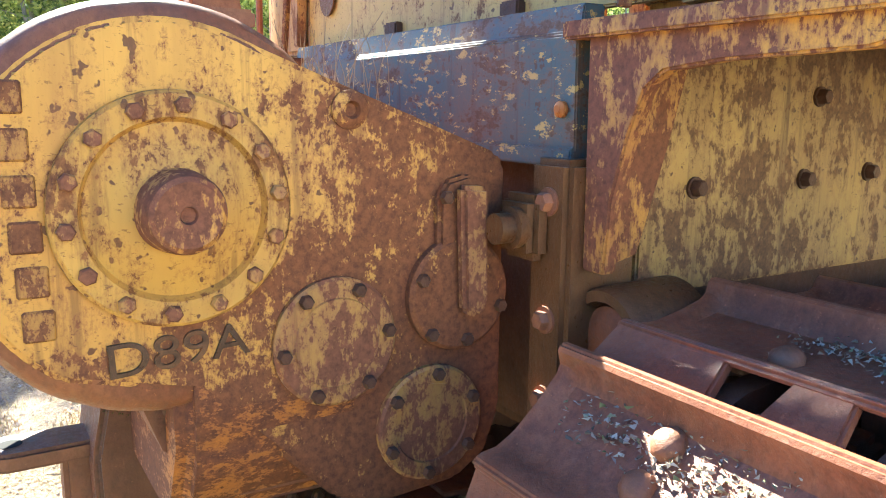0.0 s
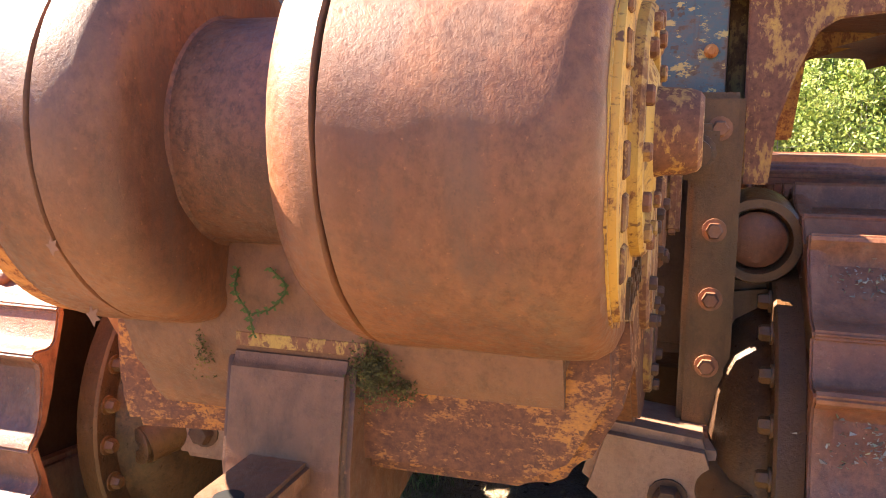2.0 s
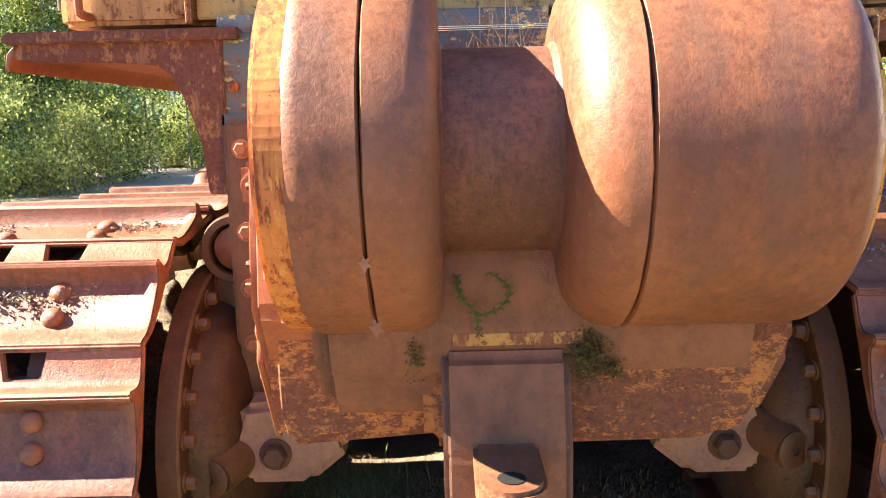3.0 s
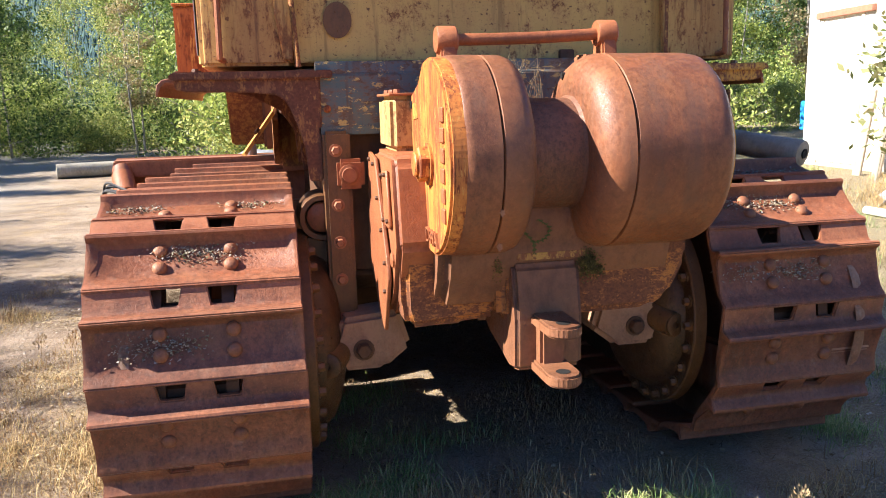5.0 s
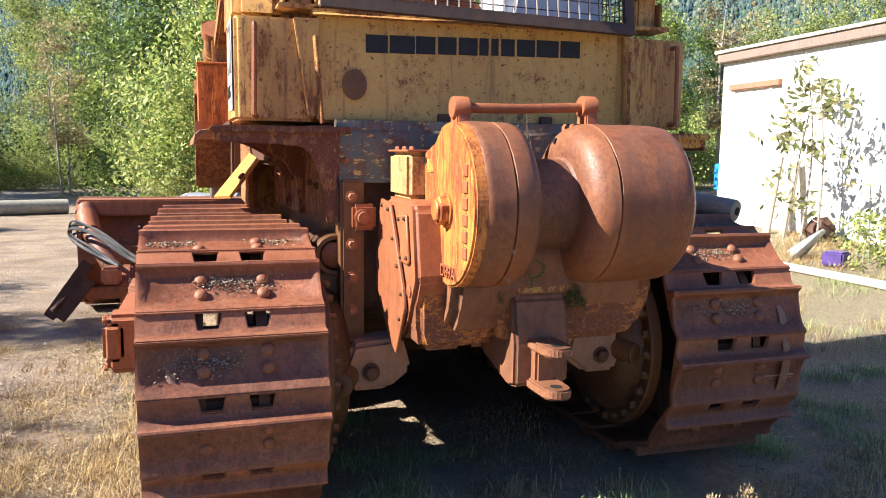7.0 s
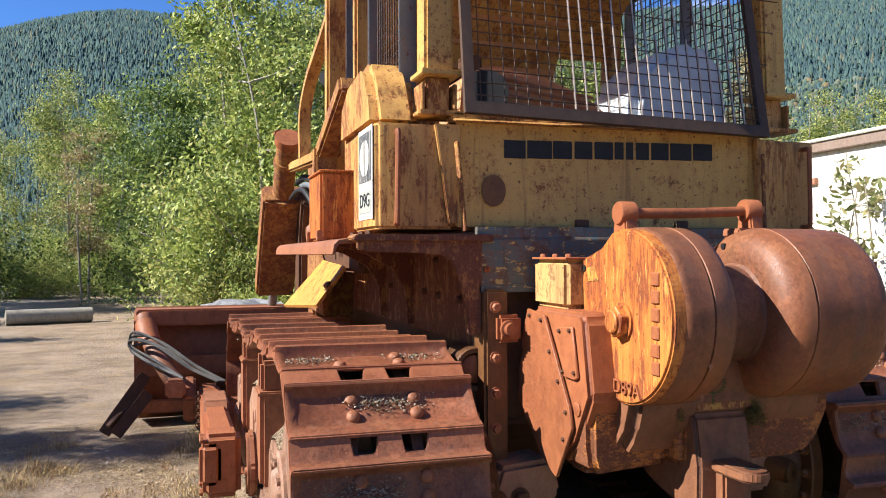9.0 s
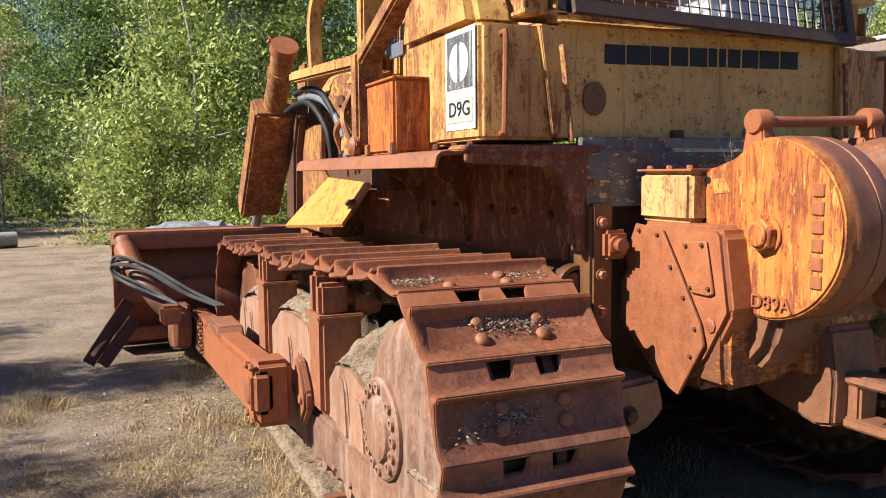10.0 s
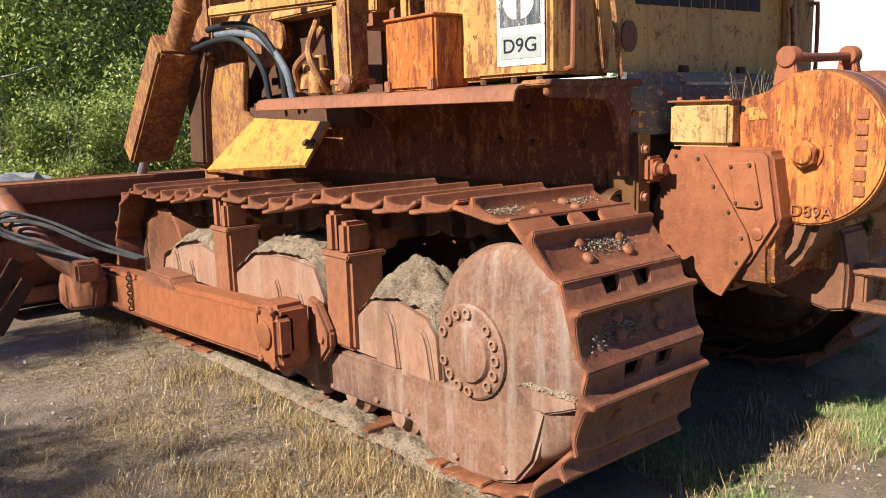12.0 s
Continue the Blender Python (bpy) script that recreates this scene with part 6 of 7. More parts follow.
for i, (x, y, h) in enumerate(((-0.62, -0.55, 0.34), (-0.15, -0.75, 0.36), (-0.40, -0.85, 0.32), (-0.85, -0.70, 0.26), (-0.25, -0.95, 0.30), (-1.05, -0.20, 0.42), (0.45, -0.35, 0.30), (0.75, -0.15, 0.28), (-0.05, -0.9, 0.25), (-2.05, 1.8, 0.26), (-2.2, 2.6, 0.24), (-1.95, 2.35, 0.30), (-2.6, 1.4, 0.28), (-1.85, 3.1, 0.22), (0.2, -0.6, 0.3))):
    stalk(x, y, h, i)

# ---- trees ----
M_BARK = rust("grey_bark", (0.10, 0.085, 0.07), (0.20, 0.18, 0.15), (0.36, 0.34, 0.30), 51)


def leaf_mat(name, stops):
    k = Mat(name, 0.55, 0, 0.35)
    col = k.ramp(k.geo.outputs["Random Per Island"], stops)
    m = k.done(col)
    tr = k.node("ShaderNodeBsdfTranslucent")
    k.t.links.new(col, tr.inputs[0])
    mx = k.node("ShaderNodeMixShader")
    mx.inputs[0].default_value = 0.36
    k.t.links.new(k.b.outputs[0], mx.inputs[1])
    k.t.links.new(tr.outputs[0], mx.inputs[2])
    out = next(n for n in k.t.nodes if n.type == "OUTPUT_MATERIAL")
    k.t.links.new(mx.outputs[0], out.inputs[0])
    return m


M_LEAVES = [leaf_mat("green_leaves", ((0.0, (0.07, 0.11, 0.028)), (0.5, (0.31, 0.385, 0.09)), (0.9, (0.54, 0.57, 0.16)), (1.0, (0.60, 0.52, 0.20)))),
            leaf_mat("dark_green_leaves", ((0.0, (0.045, 0.08, 0.02)), (0.6, (0.16, 0.235, 0.055)), (1.0, (0.34, 0.40, 0.11)))),
            leaf_mat("yellow_green_leaves", ((0.0, (0.07, 0.11, 0.03)), (0.5, (0.28, 0.34, 0.09)), (1.0, (0.56, 0.52, 0.17)))),
            leaf_mat("tan_leaves", ((0.0, (0.22, 0.17, 0.07)), (0.5, (0.40, 0.32, 0.15)), (1.0, (0.55, 0.46, 0.25))))]


def leaf_cloud(centres, count, size, rnd, flat=0.8):
    """Leaves, as small four-cornered blades, round the given clump centres (place, spread)."""
    n = count
    idx = np.array([rnd.randrange(len(centres)) for _ in range(n)])
    rng = np.random.default_rng(rnd.randrange(10**6))
    cs = np.array([c for c, _ in centres])[idx]
    sp = np.array([s for _, s in centres])[idx]
    pos = cs + rng.normal(0, 1, (n, 3)) * sp[:, None] * np.array([1, 1, flat])
    a = rng.normal(0, 1, (n, 3))
    a /= np.linalg.norm(a, axis=1)[:, None]
    b = np.cross(a, rng.normal(0, 1, (n, 3)))
    b /= np.linalg.norm(b, axis=1)[:, None]
    sz = (size * rng.uniform(0.5, 1.4, n))[:, None]
    v = np.stack([pos - a * sz, pos + b * sz * 0.45, pos + a * sz, pos - b * sz * 0.45], 1).reshape(-1, 3)
    f = np.arange(4 * n).reshape(-1, 4)
    me = bpy.data.meshes.new("crown")
    me.from_pydata(v.tolist(), [], f.tolist())
    return me


def tree(name, label, h, spread, leaves, size, mat, seed, low=0.15, stems=1):
    rnd = random.Random(seed)
    ob = thing(name, label, "tree" if h > 3 else "shrub", "trees and shrubs round the clearing")
    p = bmesh.new()
    centres = []
    for s in range(stems):
        bx, by = (rnd.gauss(0, 0.25 * spread), rnd.gauss(0, 0.25 * spread)) if stems > 1 else (0, 0)
        th = h * rnd.uniform(0.75, 1.0)
        top = Vector((bx + rnd.gauss(0, 0.06 * h), by + rnd.gauss(0, 0.06 * h), th))
        line = smooth_line([(bx, by, -0.2), ((bx + top.x) / 2 + rnd.gauss(0, 0.03 * h), (by + top.y) / 2 + rnd.gauss(0, 0.03 * h), th * 0.5), top], 5)
        tube(p, line, 0.0085 * h / stems**0.3, 7, 0, 0.008)
        for _ in range(int(16 / stems**0.5)):
            f = rnd.uniform(low, 0.97)
            o = line[min(len(line) - 1, int(f * (len(line) - 1)))]
            a = rnd.uniform(0, 6.283)
            r = spread * (1.0 - 0.65 * f) * rnd.uniform(0.55, 1.1)
            e = o + Vector((math.cos(a) * r, math.sin(a) * r, r * rnd.uniform(0.1, 0.8)))
            mid = o.lerp(e, 0.5) + Vector((0, 0, -0.05 * r))
            tube(p, [o, mid, e], 0.005 * h / stems**0.4, 5, 3, 0.004)
            for _ in range(3):
                q = o.lerp(e, rnd.uniform(0.45, 1.05)) + Vector((rnd.gauss(0, 0.12 * r), rnd.gauss(0, 0.12 * r), rnd.gauss(0, 0.1 * r)))
                centres.append((tuple(q), 0.13 * spread * rnd.uniform(0.6, 1.4)))
    part("trunk", p, M_BARK, ob)
    me = leaf_cloud(centres, leaves, size, rnd)
    me.materials.append(mat)
    cr = new("crown", me)
    cr.parent = ob
    return ob


kinds = [tree("tree", "slender green broadleaf tree with a loose crown", 8.5, 2.6, 26000, 0.055, M_LEAVES[0], 1, 0.08, 3),
         tree("tree", "yellow-green birch with thin pale stems", 9.5, 2.3, 22000, 0.052, M_LEAVES[2], 2, 0.10, 4),
         tree("tree", "dense dark green broadleaf tree", 7.0, 2.8, 24000, 0.056, M_LEAVES[1], 3, 0.04, 3),
         tree("shrub", "bushy green shrub at the edge of the clearing", 2.6, 1.7, 12000, 0.044, M_LEAVES[0], 4, 0.02, 5),
         tree("shrub", "low yellow-green shrub at the edge of the clearing", 1.7, 1.6, 9500, 0.042, M_LEAVES[2], 5, 0.02, 6),
         tree("tree", "tall thin tree with sparse tan autumn leaves", 9.0, 1.5, 6500, 0.055, M_LEAVES[3], 6, 0.25, 2)]
rt = random.Random(77)
plants = []


def polar(az, d):
    return Vector((math.sin(radians(az)) * d, math.cos(radians(az)) * d, 0))


for az in np.arange(-100, 62, 4.4):
    for ring in (0, 1):
        a = az + rt.uniform(-1.8, 1.8)
        # the trees stand nearer on the left front, farther along the road
        base = 22 if a < -20 else (38 if a < -4 else 17.5)
        if a > 30:
            base = 30
        d = base + ring * 5 + rt.uniform(-1.5, 2.5)
        kind = rt.choice((0, 0, 1, 2)) if ring else rt.choice((0, 1, 3, 4, 3))
        plants.append((kind, polar(a, d), rt.uniform(0.8, 1.2) * (1.15 if -4 < a < 18 else 1.0)))
    a = az + rt.uniform(-1.5, 1.5)
    base = 20 if a < -20 else (34 if a < -4 else 15.0)
    plants.append((rt.choice((3, 4)), polar(a, base + rt.uniform(-1, 2) + (12 if a > 30 else 0)), rt.uniform(0.6, 1.1)))
# trees on the sunny side, whose shade falls on the road
for x, y, kd in ((-12.4, 2.7, 1), (-13.0, 1.0, 1), (-13.4, 4.4, 0), (-13.0, -1.0, 1), (-12.2, 6.2, 0), (-15.5, 7.0, 0), (-15.0, 10.5, 1), (-16.0, 2.0, 1), (-15.2, 14.0, 0), (-14.6, 18.0, 2), (-15.4, 22.0, 1), (-14.8, 26.0, 0)):
    plants.append((kd, Vector((x, y, 0)), rt.uniform(0.95, 1.1)))
for az, d, s in ((-6.9, 29.0, 0.72), (35.9, 24.0, 0.88)):
    plants.append((5, polar(az, d) + Vector((-1.6, -3.2, 0)), s))
# undergrowth that closes the end of the road
for az in np.arange(-24, -2, 1.6):
    plants.append((rt.choice((3, 4)), polar(az + rt.uniform(-0.5, 0.5), rt.uniform(30, 34)), rt.uniform(0.7, 1.0)))
used = set()
for kind, at_, s in plants:
    m = Matrix.Translation((at_.x, at_.y, land(at_.x, at_.y))) @ pose(0, 0, 0, 0, 0, rt.uniform(0, 360))
    src = kinds[kind]
    if kind not in used:
        used.add(kind)
        src.matrix_basis = m @ Matrix.Scale(s, 4)
        ob = src
    else:
        ob = copy_thing(src, m)
        ob.scale = (s, s, s * rt.uniform(0.9, 1.15))

# ---- hills with far woods ----
# the blue of distant haze is put into the hill and conifer colours
k = Mat("far_hillside", 0.95, 0, 0.1)
hn = k.noise(0.02, 8, 0.65)
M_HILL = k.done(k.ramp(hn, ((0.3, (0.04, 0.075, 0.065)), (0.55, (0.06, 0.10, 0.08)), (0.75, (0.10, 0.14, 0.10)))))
k = Mat("haze_blue_conifers", 0.9, 0, 0.1)
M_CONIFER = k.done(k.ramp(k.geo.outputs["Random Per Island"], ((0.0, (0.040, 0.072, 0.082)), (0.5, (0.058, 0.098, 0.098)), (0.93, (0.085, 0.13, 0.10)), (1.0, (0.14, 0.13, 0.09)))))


SKY_DROP = 0.95


def ridge(az):
    """Elevation of the skyline in degrees, by direction."""
    pts = ((-180, 9), (-100, 10), (-60, 10), (-35, 10), (-20, 11.5), (-12.6, 13.2), (-9.4, 14.3), (-6.8, 15.1), (-4.3, 15.5), (-1.4, 15.5), (1.2, 14.8), (2.7, 14.4), (8, 12.5), (18, 11.5), (26, 15), (32, 16.3), (40, 16.2), (46, 16), (60, 15), (100, 12), (180, 9))
    return float(np.interp(az, [q[0] for q in pts], [q[1] for q in pts])) - SKY_DROP + 0.5 * noise.noise(Vector((az * 0.12, 0, 7)))


def hill_z(az, d):
    f = max(0.0, min(1.0, (d - 150) / 550))
    f = f * f * (3 - 2 * f)
    return f * 700 * math.tan(radians(ridge(az))) + f * (1 - f) * 70 * noise.noise(Vector((math.sin(radians(az)) * d * 0.006, math.cos(radians(az)) * d * 0.006, 2))) + 0.3


p = bmesh.new()
AZ = np.arange(-180, 180, 2.0)
DS = [150, 200, 260, 330, 400, 470, 540, 610, 660, 700, 760]
grid = [[p.verts.new((*polar(a, d).xy, hill_z(a, min(d, 700)) - (0 if d <= 700 else 15))) for d in DS] for a in AZ]
for i in range(len(AZ)):
    for j in range(len(DS) - 1):
        p.faces.new((grid[i][j], grid[i][j + 1], grid[(i + 1) % len(AZ)][j + 1], grid[(i + 1) % len(AZ)][j]))
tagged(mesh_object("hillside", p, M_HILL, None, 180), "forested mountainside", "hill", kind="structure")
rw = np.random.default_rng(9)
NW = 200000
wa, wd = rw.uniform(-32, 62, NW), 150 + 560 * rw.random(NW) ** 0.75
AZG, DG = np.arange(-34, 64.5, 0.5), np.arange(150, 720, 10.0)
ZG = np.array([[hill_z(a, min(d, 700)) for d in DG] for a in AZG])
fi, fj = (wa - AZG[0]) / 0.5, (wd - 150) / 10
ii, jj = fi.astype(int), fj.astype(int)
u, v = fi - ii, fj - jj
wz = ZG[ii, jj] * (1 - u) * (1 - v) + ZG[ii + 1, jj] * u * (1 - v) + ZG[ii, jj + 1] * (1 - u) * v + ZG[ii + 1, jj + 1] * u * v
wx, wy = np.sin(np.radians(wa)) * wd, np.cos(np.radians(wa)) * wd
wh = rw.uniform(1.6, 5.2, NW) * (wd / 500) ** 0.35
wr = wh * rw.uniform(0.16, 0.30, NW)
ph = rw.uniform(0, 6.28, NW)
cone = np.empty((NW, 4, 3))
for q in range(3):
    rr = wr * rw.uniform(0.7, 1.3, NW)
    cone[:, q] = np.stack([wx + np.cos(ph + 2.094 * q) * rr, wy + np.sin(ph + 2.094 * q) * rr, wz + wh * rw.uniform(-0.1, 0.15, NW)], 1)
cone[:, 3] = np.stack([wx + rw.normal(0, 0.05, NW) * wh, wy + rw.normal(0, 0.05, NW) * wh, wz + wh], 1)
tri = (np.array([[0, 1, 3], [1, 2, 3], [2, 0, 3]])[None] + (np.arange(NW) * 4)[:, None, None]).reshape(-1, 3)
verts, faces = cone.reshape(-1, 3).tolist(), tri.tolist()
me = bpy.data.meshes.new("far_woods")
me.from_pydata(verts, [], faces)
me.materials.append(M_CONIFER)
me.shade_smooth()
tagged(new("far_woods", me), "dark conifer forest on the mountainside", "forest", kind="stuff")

# ---- shed ----
M_SHED = peeling("white_sheet_metal", (0.80, 0.77, 0.68), (0.76, 0.73, 0.64), (0.35, 0.25, 0.18), (0.66, 0.60, 0.50), 0.05, 3, 61, (1, 1, 0.4))
M_DOOR = peeling("white_door_paint", (0.82, 0.81, 0.76), (0.78, 0.77, 0.72), (0.35, 0.18, 0.10), (0.62, 0.50, 0.40), 0.12, 5, 64, (1, 1, 0.5))
M_FASCIA = rust("grey_brown_fascia", (0.10, 0.07, 0.055), (0.18, 0.13, 0.11), (0.25, 0.19, 0.16), 67)
SX, SY = 7.95, 9.75      # near corner of the long wall
zb = land(SX, SY) - 0.05
MSH = Matrix.Translation((SX, SY, zb)) @ pose(0, 0, 0, 0, 0, -3)
shed = thing("shed", "long white sheet-metal shed with a low brown eave", "shed")
SH = 2.86
p = bmesh.new()
box(p, 0, 0.12, -9.0, 0, 0, SH, 0.01, MSH)
part("long_wall", p, M_SHED, shed)
p = bmesh.new()
box(p, 0.12, 4.0, -0.12, 0, 0, SH, 0.01, MSH)
part("end_wall", p, M_SHED, shed)
p = bmesh.new()
box(p, -0.10, 4.2, -9.2, 0.06, SH, SH + 0.16, 0.01, MSH)
part("eave", p, M_FASCIA, shed)
p = bmesh.new()
box(p, -0.14, 4.3, -9.3, 0.10, SH + 0.16, SH + 0.21, 0.01, MSH)
part("roof", p, M_SHED, shed, "white roof edge with rust stains")
p = bmesh.new()
box(p, -0.025, 0.01, -1.35, -0.42, 0.12, 2.28, 0.006, MSH)
door = part("door", p, M_DOOR, shed, "closed white door with rusty scrapes")
for y0, y1, z0, z1 in ((-1.40, -1.35, 0.1, 2.33), (-0.42, -0.37, 0.1, 2.33)):
    p = bmesh.new()
    box(p, -0.04, 0.01, y0, y1, z0, z1, 0.004, MSH)
    part("door_jamb", p, M_SHED, door)
p = bmesh.new()
box(p, -0.07, 0.01, -1.62, -0.28, 2.36, 2.46, 0.008, MSH)
part("door_lintel", p, rust("brown_lintel", (0.20, 0.08, 0.05), (0.30, 0.13, 0.08), (0.36, 0.18, 0.12), 71), shed, "brown timber drip board over the door")
M_PLANK = rust("grey_weathered_timber", (0.13, 0.10, 0.075), (0.24, 0.20, 0.155), (0.36, 0.31, 0.25), 74)
for a, b, w in (((-0.55, -2.15, 0.0), (-0.22, -1.95, 1.22), 0.16), ((-0.45, -2.42, 0.0), (-0.10, -2.20, 1.15), 0.15)):
    p = bmesh.new()
    bar(p, MSH @ Vector(a), MSH @ Vector(b), w, 0.04, 0.006, (1, 0, 0))
    tagged(mesh_object("plank", p, M_PLANK), "grey weathered plank leaning on the shed wall", "plank", "planks by the shed")
# scrap by the shed
p = bmesh.new()
root, tip = Vector((5.95, 5.62, land(5.95, 5.62) + 0.01)), Vector((6.25, 5.36, 0.62))
NU, NV = 8, 6
layers = []
for off in (0.0, -0.006):
    rows_ = []
    for i in range(NU + 1):
        u = i / NU
        mid = root.lerp(tip, u)
        half = 0.30 * (1 - u) ** 0.7 + 0.01
        row = []
        for j in range(NV + 1):
            v = 2 * j / NV - 1
            row.append(p.verts.new(mid + Vector((0.62, 0.70, 0.12)) * half * v + Vector((0.45, -0.35, -0.45)) * (0.22 * (1 - v * v) * (1 - 0.7 * u) + off)))
        rows_.append(row)
    layers.append(rows_)
for rows_ in layers:
    for i in range(NU):
        for j in range(NV):
            p.faces.new((rows_[i][j], rows_[i][j + 1], rows_[i + 1][j + 1], rows_[i + 1][j]))
for j in (0, NV):
    for i in range(NU):
        p.faces.new((layers[0][i][j], layers[0][i + 1][j], layers[1][i + 1][j], layers[1][i][j]))
bmesh.ops.recalc_face_normals(p, faces=p.faces[:])
tagged(mesh_object("scrap_sheet", p, plain("crumpled_aluminium", (0.45, 0.46, 0.48), 0.35, 0.7, 0.2)), "bent aluminium sheet scoop standing in the weeds", "scrap")
p = bmesh.new()
rod(p, (5.40, 5.15, land(5.40, 5.15) + 0.045), (5.40, 2.70, land(5.40, 2.70) + 0.045), 0.045, 12)
tagged(mesh_object("white_pipe", p, plain("white_plastic", (0.72, 0.72, 0.70), 0.5)), "white plastic pipe lying on the grass", "pipe")
p = bmesh.new()
box(p, -0.13, 0.13, -0.12, 0.12, 0.0, 0.17, 0.02, at(6.0, 4.86, land(6.0, 4.86) - 0.01) @ pose(0, 0, 0, 0, 0, 25))
tagged(mesh_object("crate", p, plain("purple_plastic", (0.075, 0.045, 0.17), 0.5)), "purple plastic crate in the weeds", "crate")
p = bmesh.new()
bmesh.ops.create_icosphere(p, subdivisions=3, radius=0.22)
p.transform(MSH @ Matrix.Translation((-0.35, -3.1, 0.15)))
dented(p, 0.06, 8)
tagged(mesh_object("stone", p, M_DARK), "dark stone beside the shed", "stone")
for i, (x, y, z, col) in enumerate(((0.9, 0.8, 0.55, (0.62, 0.62, 0.60)), (0.9, 1.05, 0.95, (0.03, 0.25, 0.6)), (0.75, 0.62, 0.95, (0.7, 0.42, 0.12)), (0.5, 0.55, 0.30, (0.05, 0.12, 0.08)))):
    p = bmesh.new()
    box(p, x - 0.2, x + 0.2, y - 0.16, y + 0.16, (0 if z < 0.7 else 0.55), z + 0.12, 0.02, MSH)
    tagged(mesh_object("crate", p, plain("crate_plastic", col, 0.5, 0, 0.1)), ("white", "blue", "orange", "dark green")[i] + " plastic crate stacked beside the shed", "crate", "crates by the shed")
# sapling in front of the shed
sp = tree("sapling", "thin young tree with drooping leaves before the shed", 2.9, 0.8, 420, 0.07, leaf_mat("sapling_leaves", ((0.0, (0.10, 0.13, 0.04)), (0.6, (0.24, 0.24, 0.10)), (1.0, (0.35, 0.30, 0.14)))), 15, 0.2, 3)
sp.matrix_basis = MSH @ Matrix.Translation((-0.9, -3.3, 0))
for i, (x, y, h) in enumerate(((6.25, 4.55, 0.55), (6.45, 4.15, 0.75), (6.1, 3.8, 0.5), (6.6, 4.9, 0.6), (6.35, 3.4, 0.65))):
    wd = tree("weed", "leafy green weed growing beside the white pipe", h, 0.42, 520, 0.035, M_LEAVES[2], 71 + i, 0.1, 3)
    wd.matrix_basis = Matrix.Translation((x, y, land(x, y)))

M_LOG = rust("pale_weathered_log", (0.14, 0.11, 0.085), (0.25, 0.21, 0.165), (0.37, 0.325, 0.265), 78)
# timber lying on the right track, log and rocks by the road
p = bmesh.new()
MTI = at(1.50, 0.93, 1.225) @ pose(0, 0, 0, 0, -8, 118)
turned(p, [(0, 0.0), (0.0, 0.045), (0.004, 0.056), (0.02, 0.060), (0.62, 0.052), (0.625, 0.0)], 14, MTI)
timber = tagged(mesh_object("timber", dented(p, 0.006, 4), M_LOG), "short grey weathered log lying on a track", "timber")
p = bmesh.new()
turned(p, [(-0.006, 0.0), (-0.006, 0.022), (0.01, 0.022)], 14, MTI)
part("bored_hole", p, M_HOLE_SHADE, timber)
p = bmesh.new()
rod(p, (-5.6, 17.5, 0.16), (-3.9, 18.0, 0.16), 0.17, 16)
tagged(mesh_object("log", p, M_BARK), "grey log at the edge of the road", "log")
for i, (x, y, r) in enumerate(((-0.8, 12.0, 0.95), (2.6, 17.5, 0.75), (3.5, 18.0, 0.5), (1.7, 18.0, 0.45), (4.2, 18.5, 0.5))):
    p = bmesh.new()
    bmesh.ops.create_icosphere(p, subdivisions=4, radius=r)
    p.transform(Matrix.Translation((x, y, r * 0.1)) @ Matrix.Diagonal((1.3, 1, 0.7, 1)))
    dented(p, 0.14, i)
    tagged(mesh_object("boulder", p, plain("grey_rock", (0.19, 0.19, 0.195), 0.95, 0, 0.4, 9)), "pale grey boulder by the bushes", "boulder")

# ---- parked pickup across the road ----
M_CARBLUE = plain("silver_blue_car_paint", (0.42, 0.50, 0.60), 0.3, 0.3, 0.06, 3)
M_CARRED = plain("dark_red_car_paint", (0.30, 0.03, 0.03), 0.35, 0.0, 0.1, 3)
M_GLASS = plain("dark_car_glass", (0.02, 0.025, 0.03), 0.08, 0.0, 0.1, 3)
truck = thing("pickup_truck", "parked silver-blue pickup with dark red lower panels", "pickup truck")
MT = Matrix.Translation((-8.2, 5.7, land(-8.2, 5.7))) @ pose(0, 0, 0, 0, 0, 38)


def arch(x, r=0.40):
    return [(x + r * math.cos(radians(a)), 0.40 + r * math.sin(radians(a))) for a in range(0, 181, 20)]


side_line = [(-2.6, 0.52), (-1.95, 0.52)][:1] + arch(-1.55)[::-1] + arch(1.65)[::-1] + [(2.65, 0.50), (2.68, 0.95), (2.55, 1.06), (1.0, 1.10), (-2.6, 1.05)]
p = bmesh.new()
prism(p, side_line, -0.92, 0.92, "y", 0.03, MT, 2)
part("body", p, M_CARBLUE, truck)
p = bmesh.new()
prism(p, [(-0.75, 1.06), (-0.60, 1.70), (0.55, 1.72), (1.05, 1.08)], -0.80, 0.80, "y", 0.06, MT, 3)
part("cab", p, M_CARBLUE, truck)
p = bmesh.new()
prism(p, [(-0.60, 1.14), (-0.50, 1.62), (0.50, 1.64), (0.88, 1.14)], -0.815, 0.815, "y", 0.01, MT)
part("window", p, M_GLASS, truck)
for y in (-0.93, 0.93):
    p = bmesh.new()
    box(p, -1.12, 1.22, y - 0.012, y + 0.012, 0.50, 0.66, 0.004, MT)
    part("lower_panel", p, M_CARRED, truck)
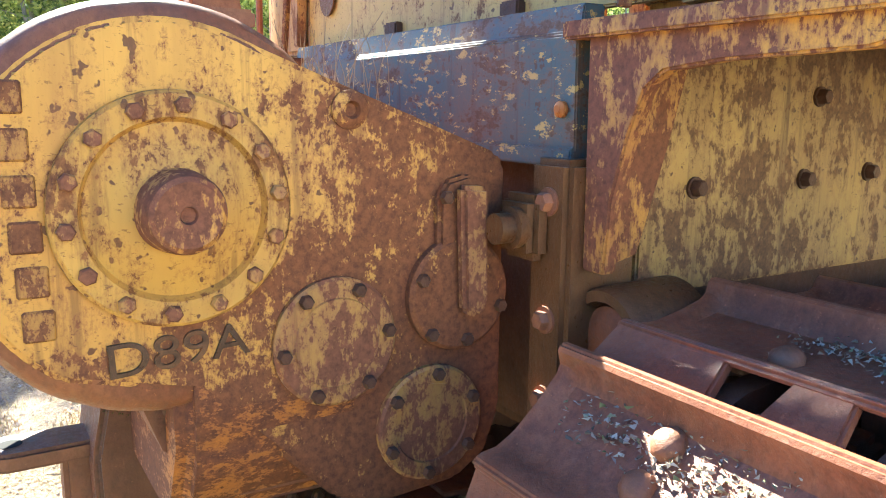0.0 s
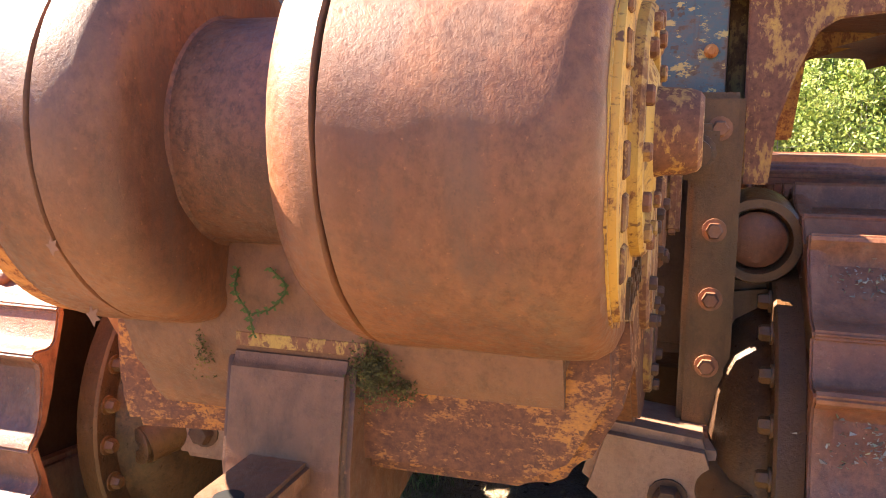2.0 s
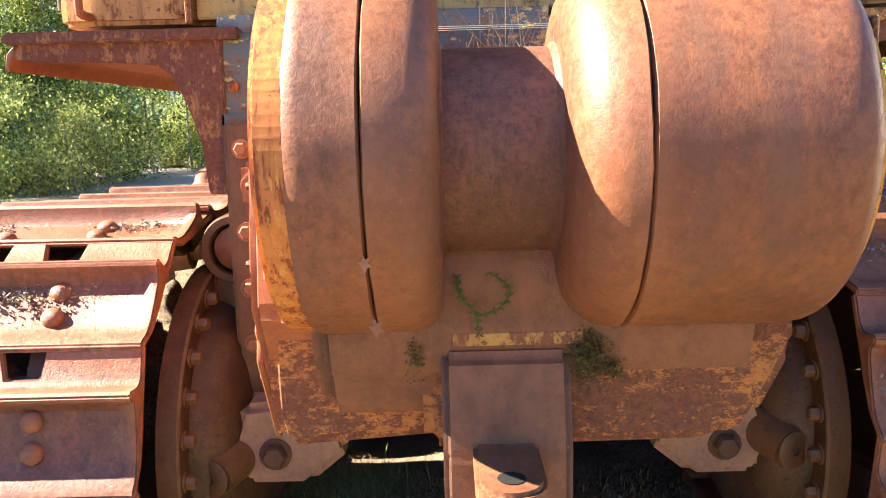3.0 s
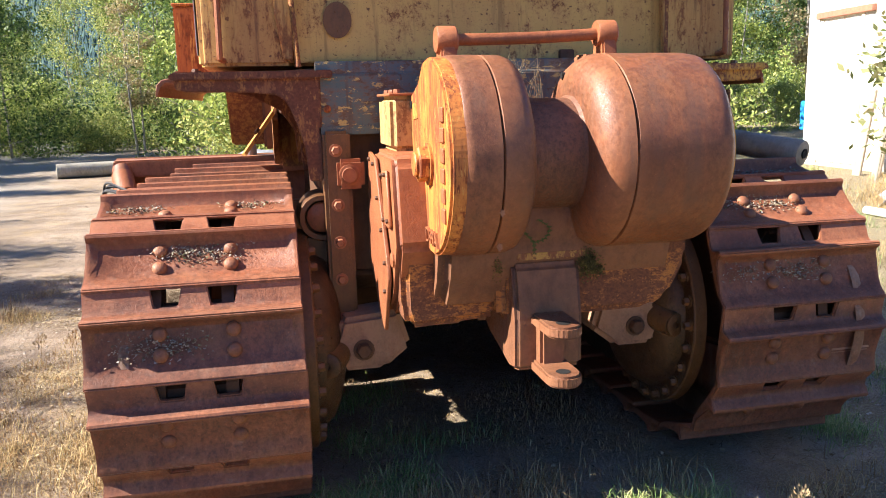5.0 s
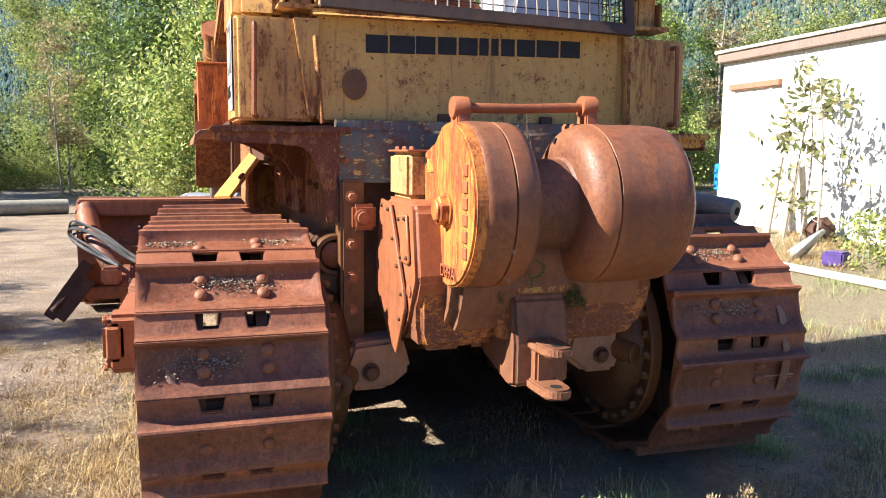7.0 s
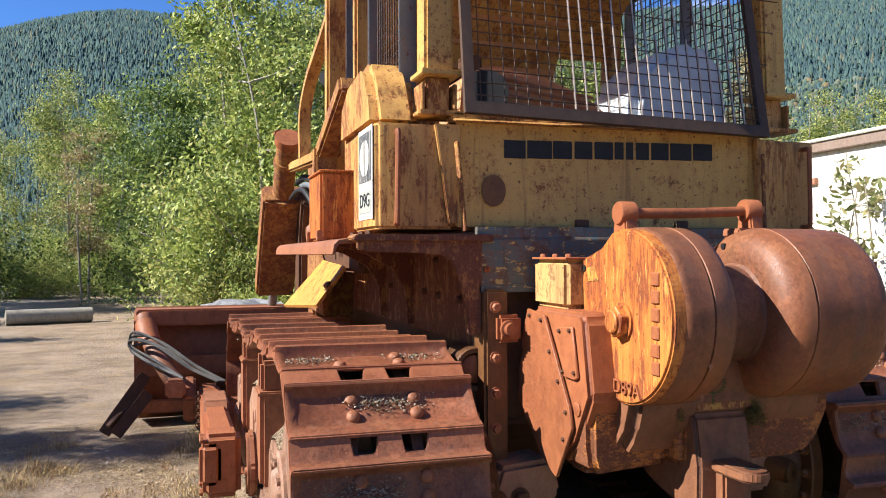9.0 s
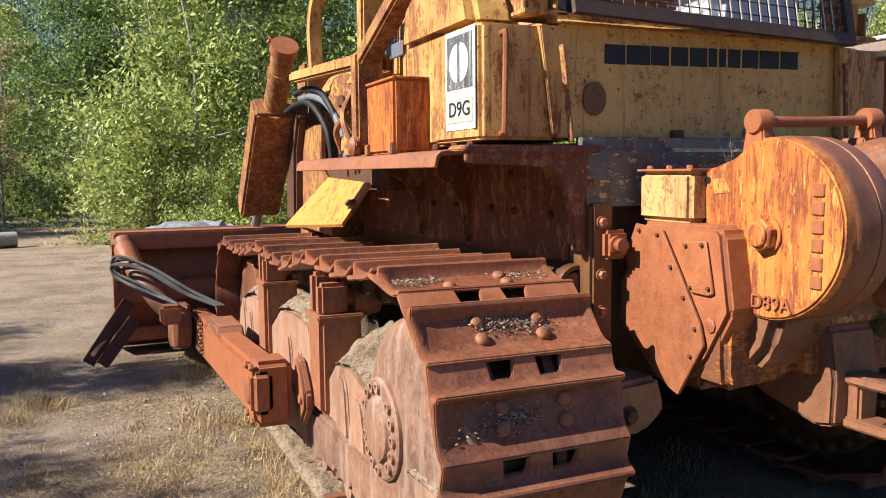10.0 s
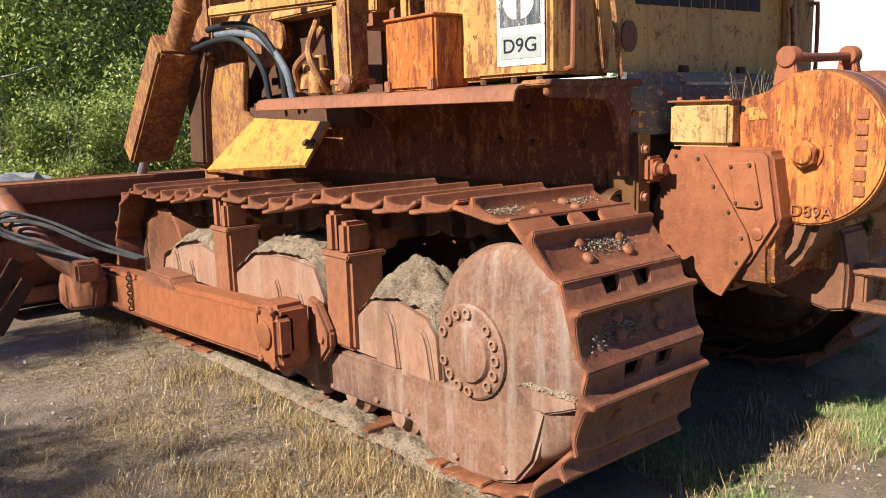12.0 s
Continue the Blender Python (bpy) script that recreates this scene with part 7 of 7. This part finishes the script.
for x in (-1.55, 1.65):
    for y in (-0.80, 0.80):
        p = bmesh.new()
        turned(p, [(-0.11, 0.0), (-0.11, 0.30), (-0.09, 0.37), (0.09, 0.37), (0.11, 0.30), (0.11, 0.0)], 28, MT @ at(x, y, 0.37) @ pose(0, 0, 0, 0, 0, 90))
        wheel = part("wheel", p, M_RUBBER, truck)
        p = bmesh.new()
        turned(p, [(-0.12, 0.0), (-0.12, 0.19), (0.12, 0.19), (0.12, 0.0)], 20, MT @ at(x, y, 0.37) @ pose(0, 0, 0, 0, 0, 90))
        part("rim", p, M_GREY, wheel)

# two dry leaves caught on the winch, broadleaf trees low on the far slope
M_DRYLEAF = plain("dry_leaf", (0.30, 0.13, 0.065), 0.8)
for x, y, z, s in ((-0.222, -0.150, 1.19, 0.012), (-0.215, -0.095, 1.085, 0.014)):
    p = bmesh.new()
    pts = [(0, 0.0, -1.2), (0.35, 0.1, -0.5), (0.9, 0.0, -0.4), (0.45, 0.12, 0.1), (0.7, 0.05, 0.8), (0.1, 0.15, 0.5), (-0.2, 0.0, 1.1), (-0.35, 0.12, 0.3), (-0.9, 0.05, 0.2), (-0.4, 0.1, -0.3)]
    lo = [p.verts.new(Vector((a, -b, c)) * s + Vector((x, y, z))) for a, b, c in pts]
    mid = p.verts.new(Vector((x, y - 0.2 * s, z)))
    for i in range(len(lo)):
        p.faces.new((lo[i], lo[(i + 1) % len(lo)], mid))
    tagged(mesh_object("dry_leaf", p, M_DRYLEAF), "curled brown dead leaf caught on the winch rim", "leaf", "dead leaves on the winch")
k = Mat("far_broadleaf", 0.9, 0, 0.1)
M_FARLEAF = k.done(k.ramp(k.geo.outputs["Random Per Island"], ((0.0, (0.06, 0.09, 0.05)), (0.4, (0.09, 0.12, 0.075)), (0.8, (0.13, 0.145, 0.11)), (1.0, (0.17, 0.12, 0.06)))))
rb_ = random.Random(19)
verts, faces = [], []
for _ in range(9000):
    a, d = rb_.choice((rb_.gauss(40, 5), rb_.gauss(4, 6))), 150 + 240 * rb_.random()
    o = polar(a, d)
    z = hill_z(a, d)
    r = rb_.uniform(0.8, 1.9)
    i = len(verts)
    for zz, rr in ((0.0, 0.7), (0.7, 1.0), (1.4, 0.75)):
        verts += [(o.x + math.cos(1.047 * q) * r * rr * rb_.uniform(0.75, 1.2), o.y + math.sin(1.047 * q) * r * rr * rb_.uniform(0.75, 1.2), z + r * zz * rb_.uniform(0.85, 1.15)) for q in range(6)]
    verts.append((o.x, o.y, z + r * 1.8))
    for lev in (0, 6):
        for q in range(6):
            faces.append((i + lev + q, i + lev + (q + 1) % 6, i + lev + 6 + (q + 1) % 6, i + lev + 6 + q))
    for q in range(6):
        faces.append((i + 12 + q, i + 12 + (q + 1) % 6, i + 18))
me = bpy.data.meshes.new("far_broadleaf_woods")
me.from_pydata(verts, [], faces)
me.materials.append(M_FARLEAF)
me.shade_smooth()
tagged(new("far_broadleaf_woods", me), "pale grey-green broadleaf trees low on the slope", "forest", kind="stuff")

# dead straw caught between the winch rims and the rear panel
rst = random.Random(44)
p = bmesh.new()
for _ in range(46):
    o = Vector((rst.gauss(0.02, 0.06), rst.uniform(0.45, 0.66), 1.44))
    h = rst.uniform(0.10, 0.24)
    a = rst.uniform(0, 6.283)
    lean = Vector((math.cos(a), math.sin(a) * 0.4, 0)) * h * rst.uniform(0.1, 0.7)
    tube(p, [o, o + lean * 0.3 + Vector((0, 0, h * 0.6)), o + lean + Vector((0, 0, h))], 0.0011, 4, 3, 0.0006)
tagged(mesh_object("dead_straw", p, M_STALK, None, 0), "thin dead straw stuck behind the winch drum", "straw", kind="stuff")
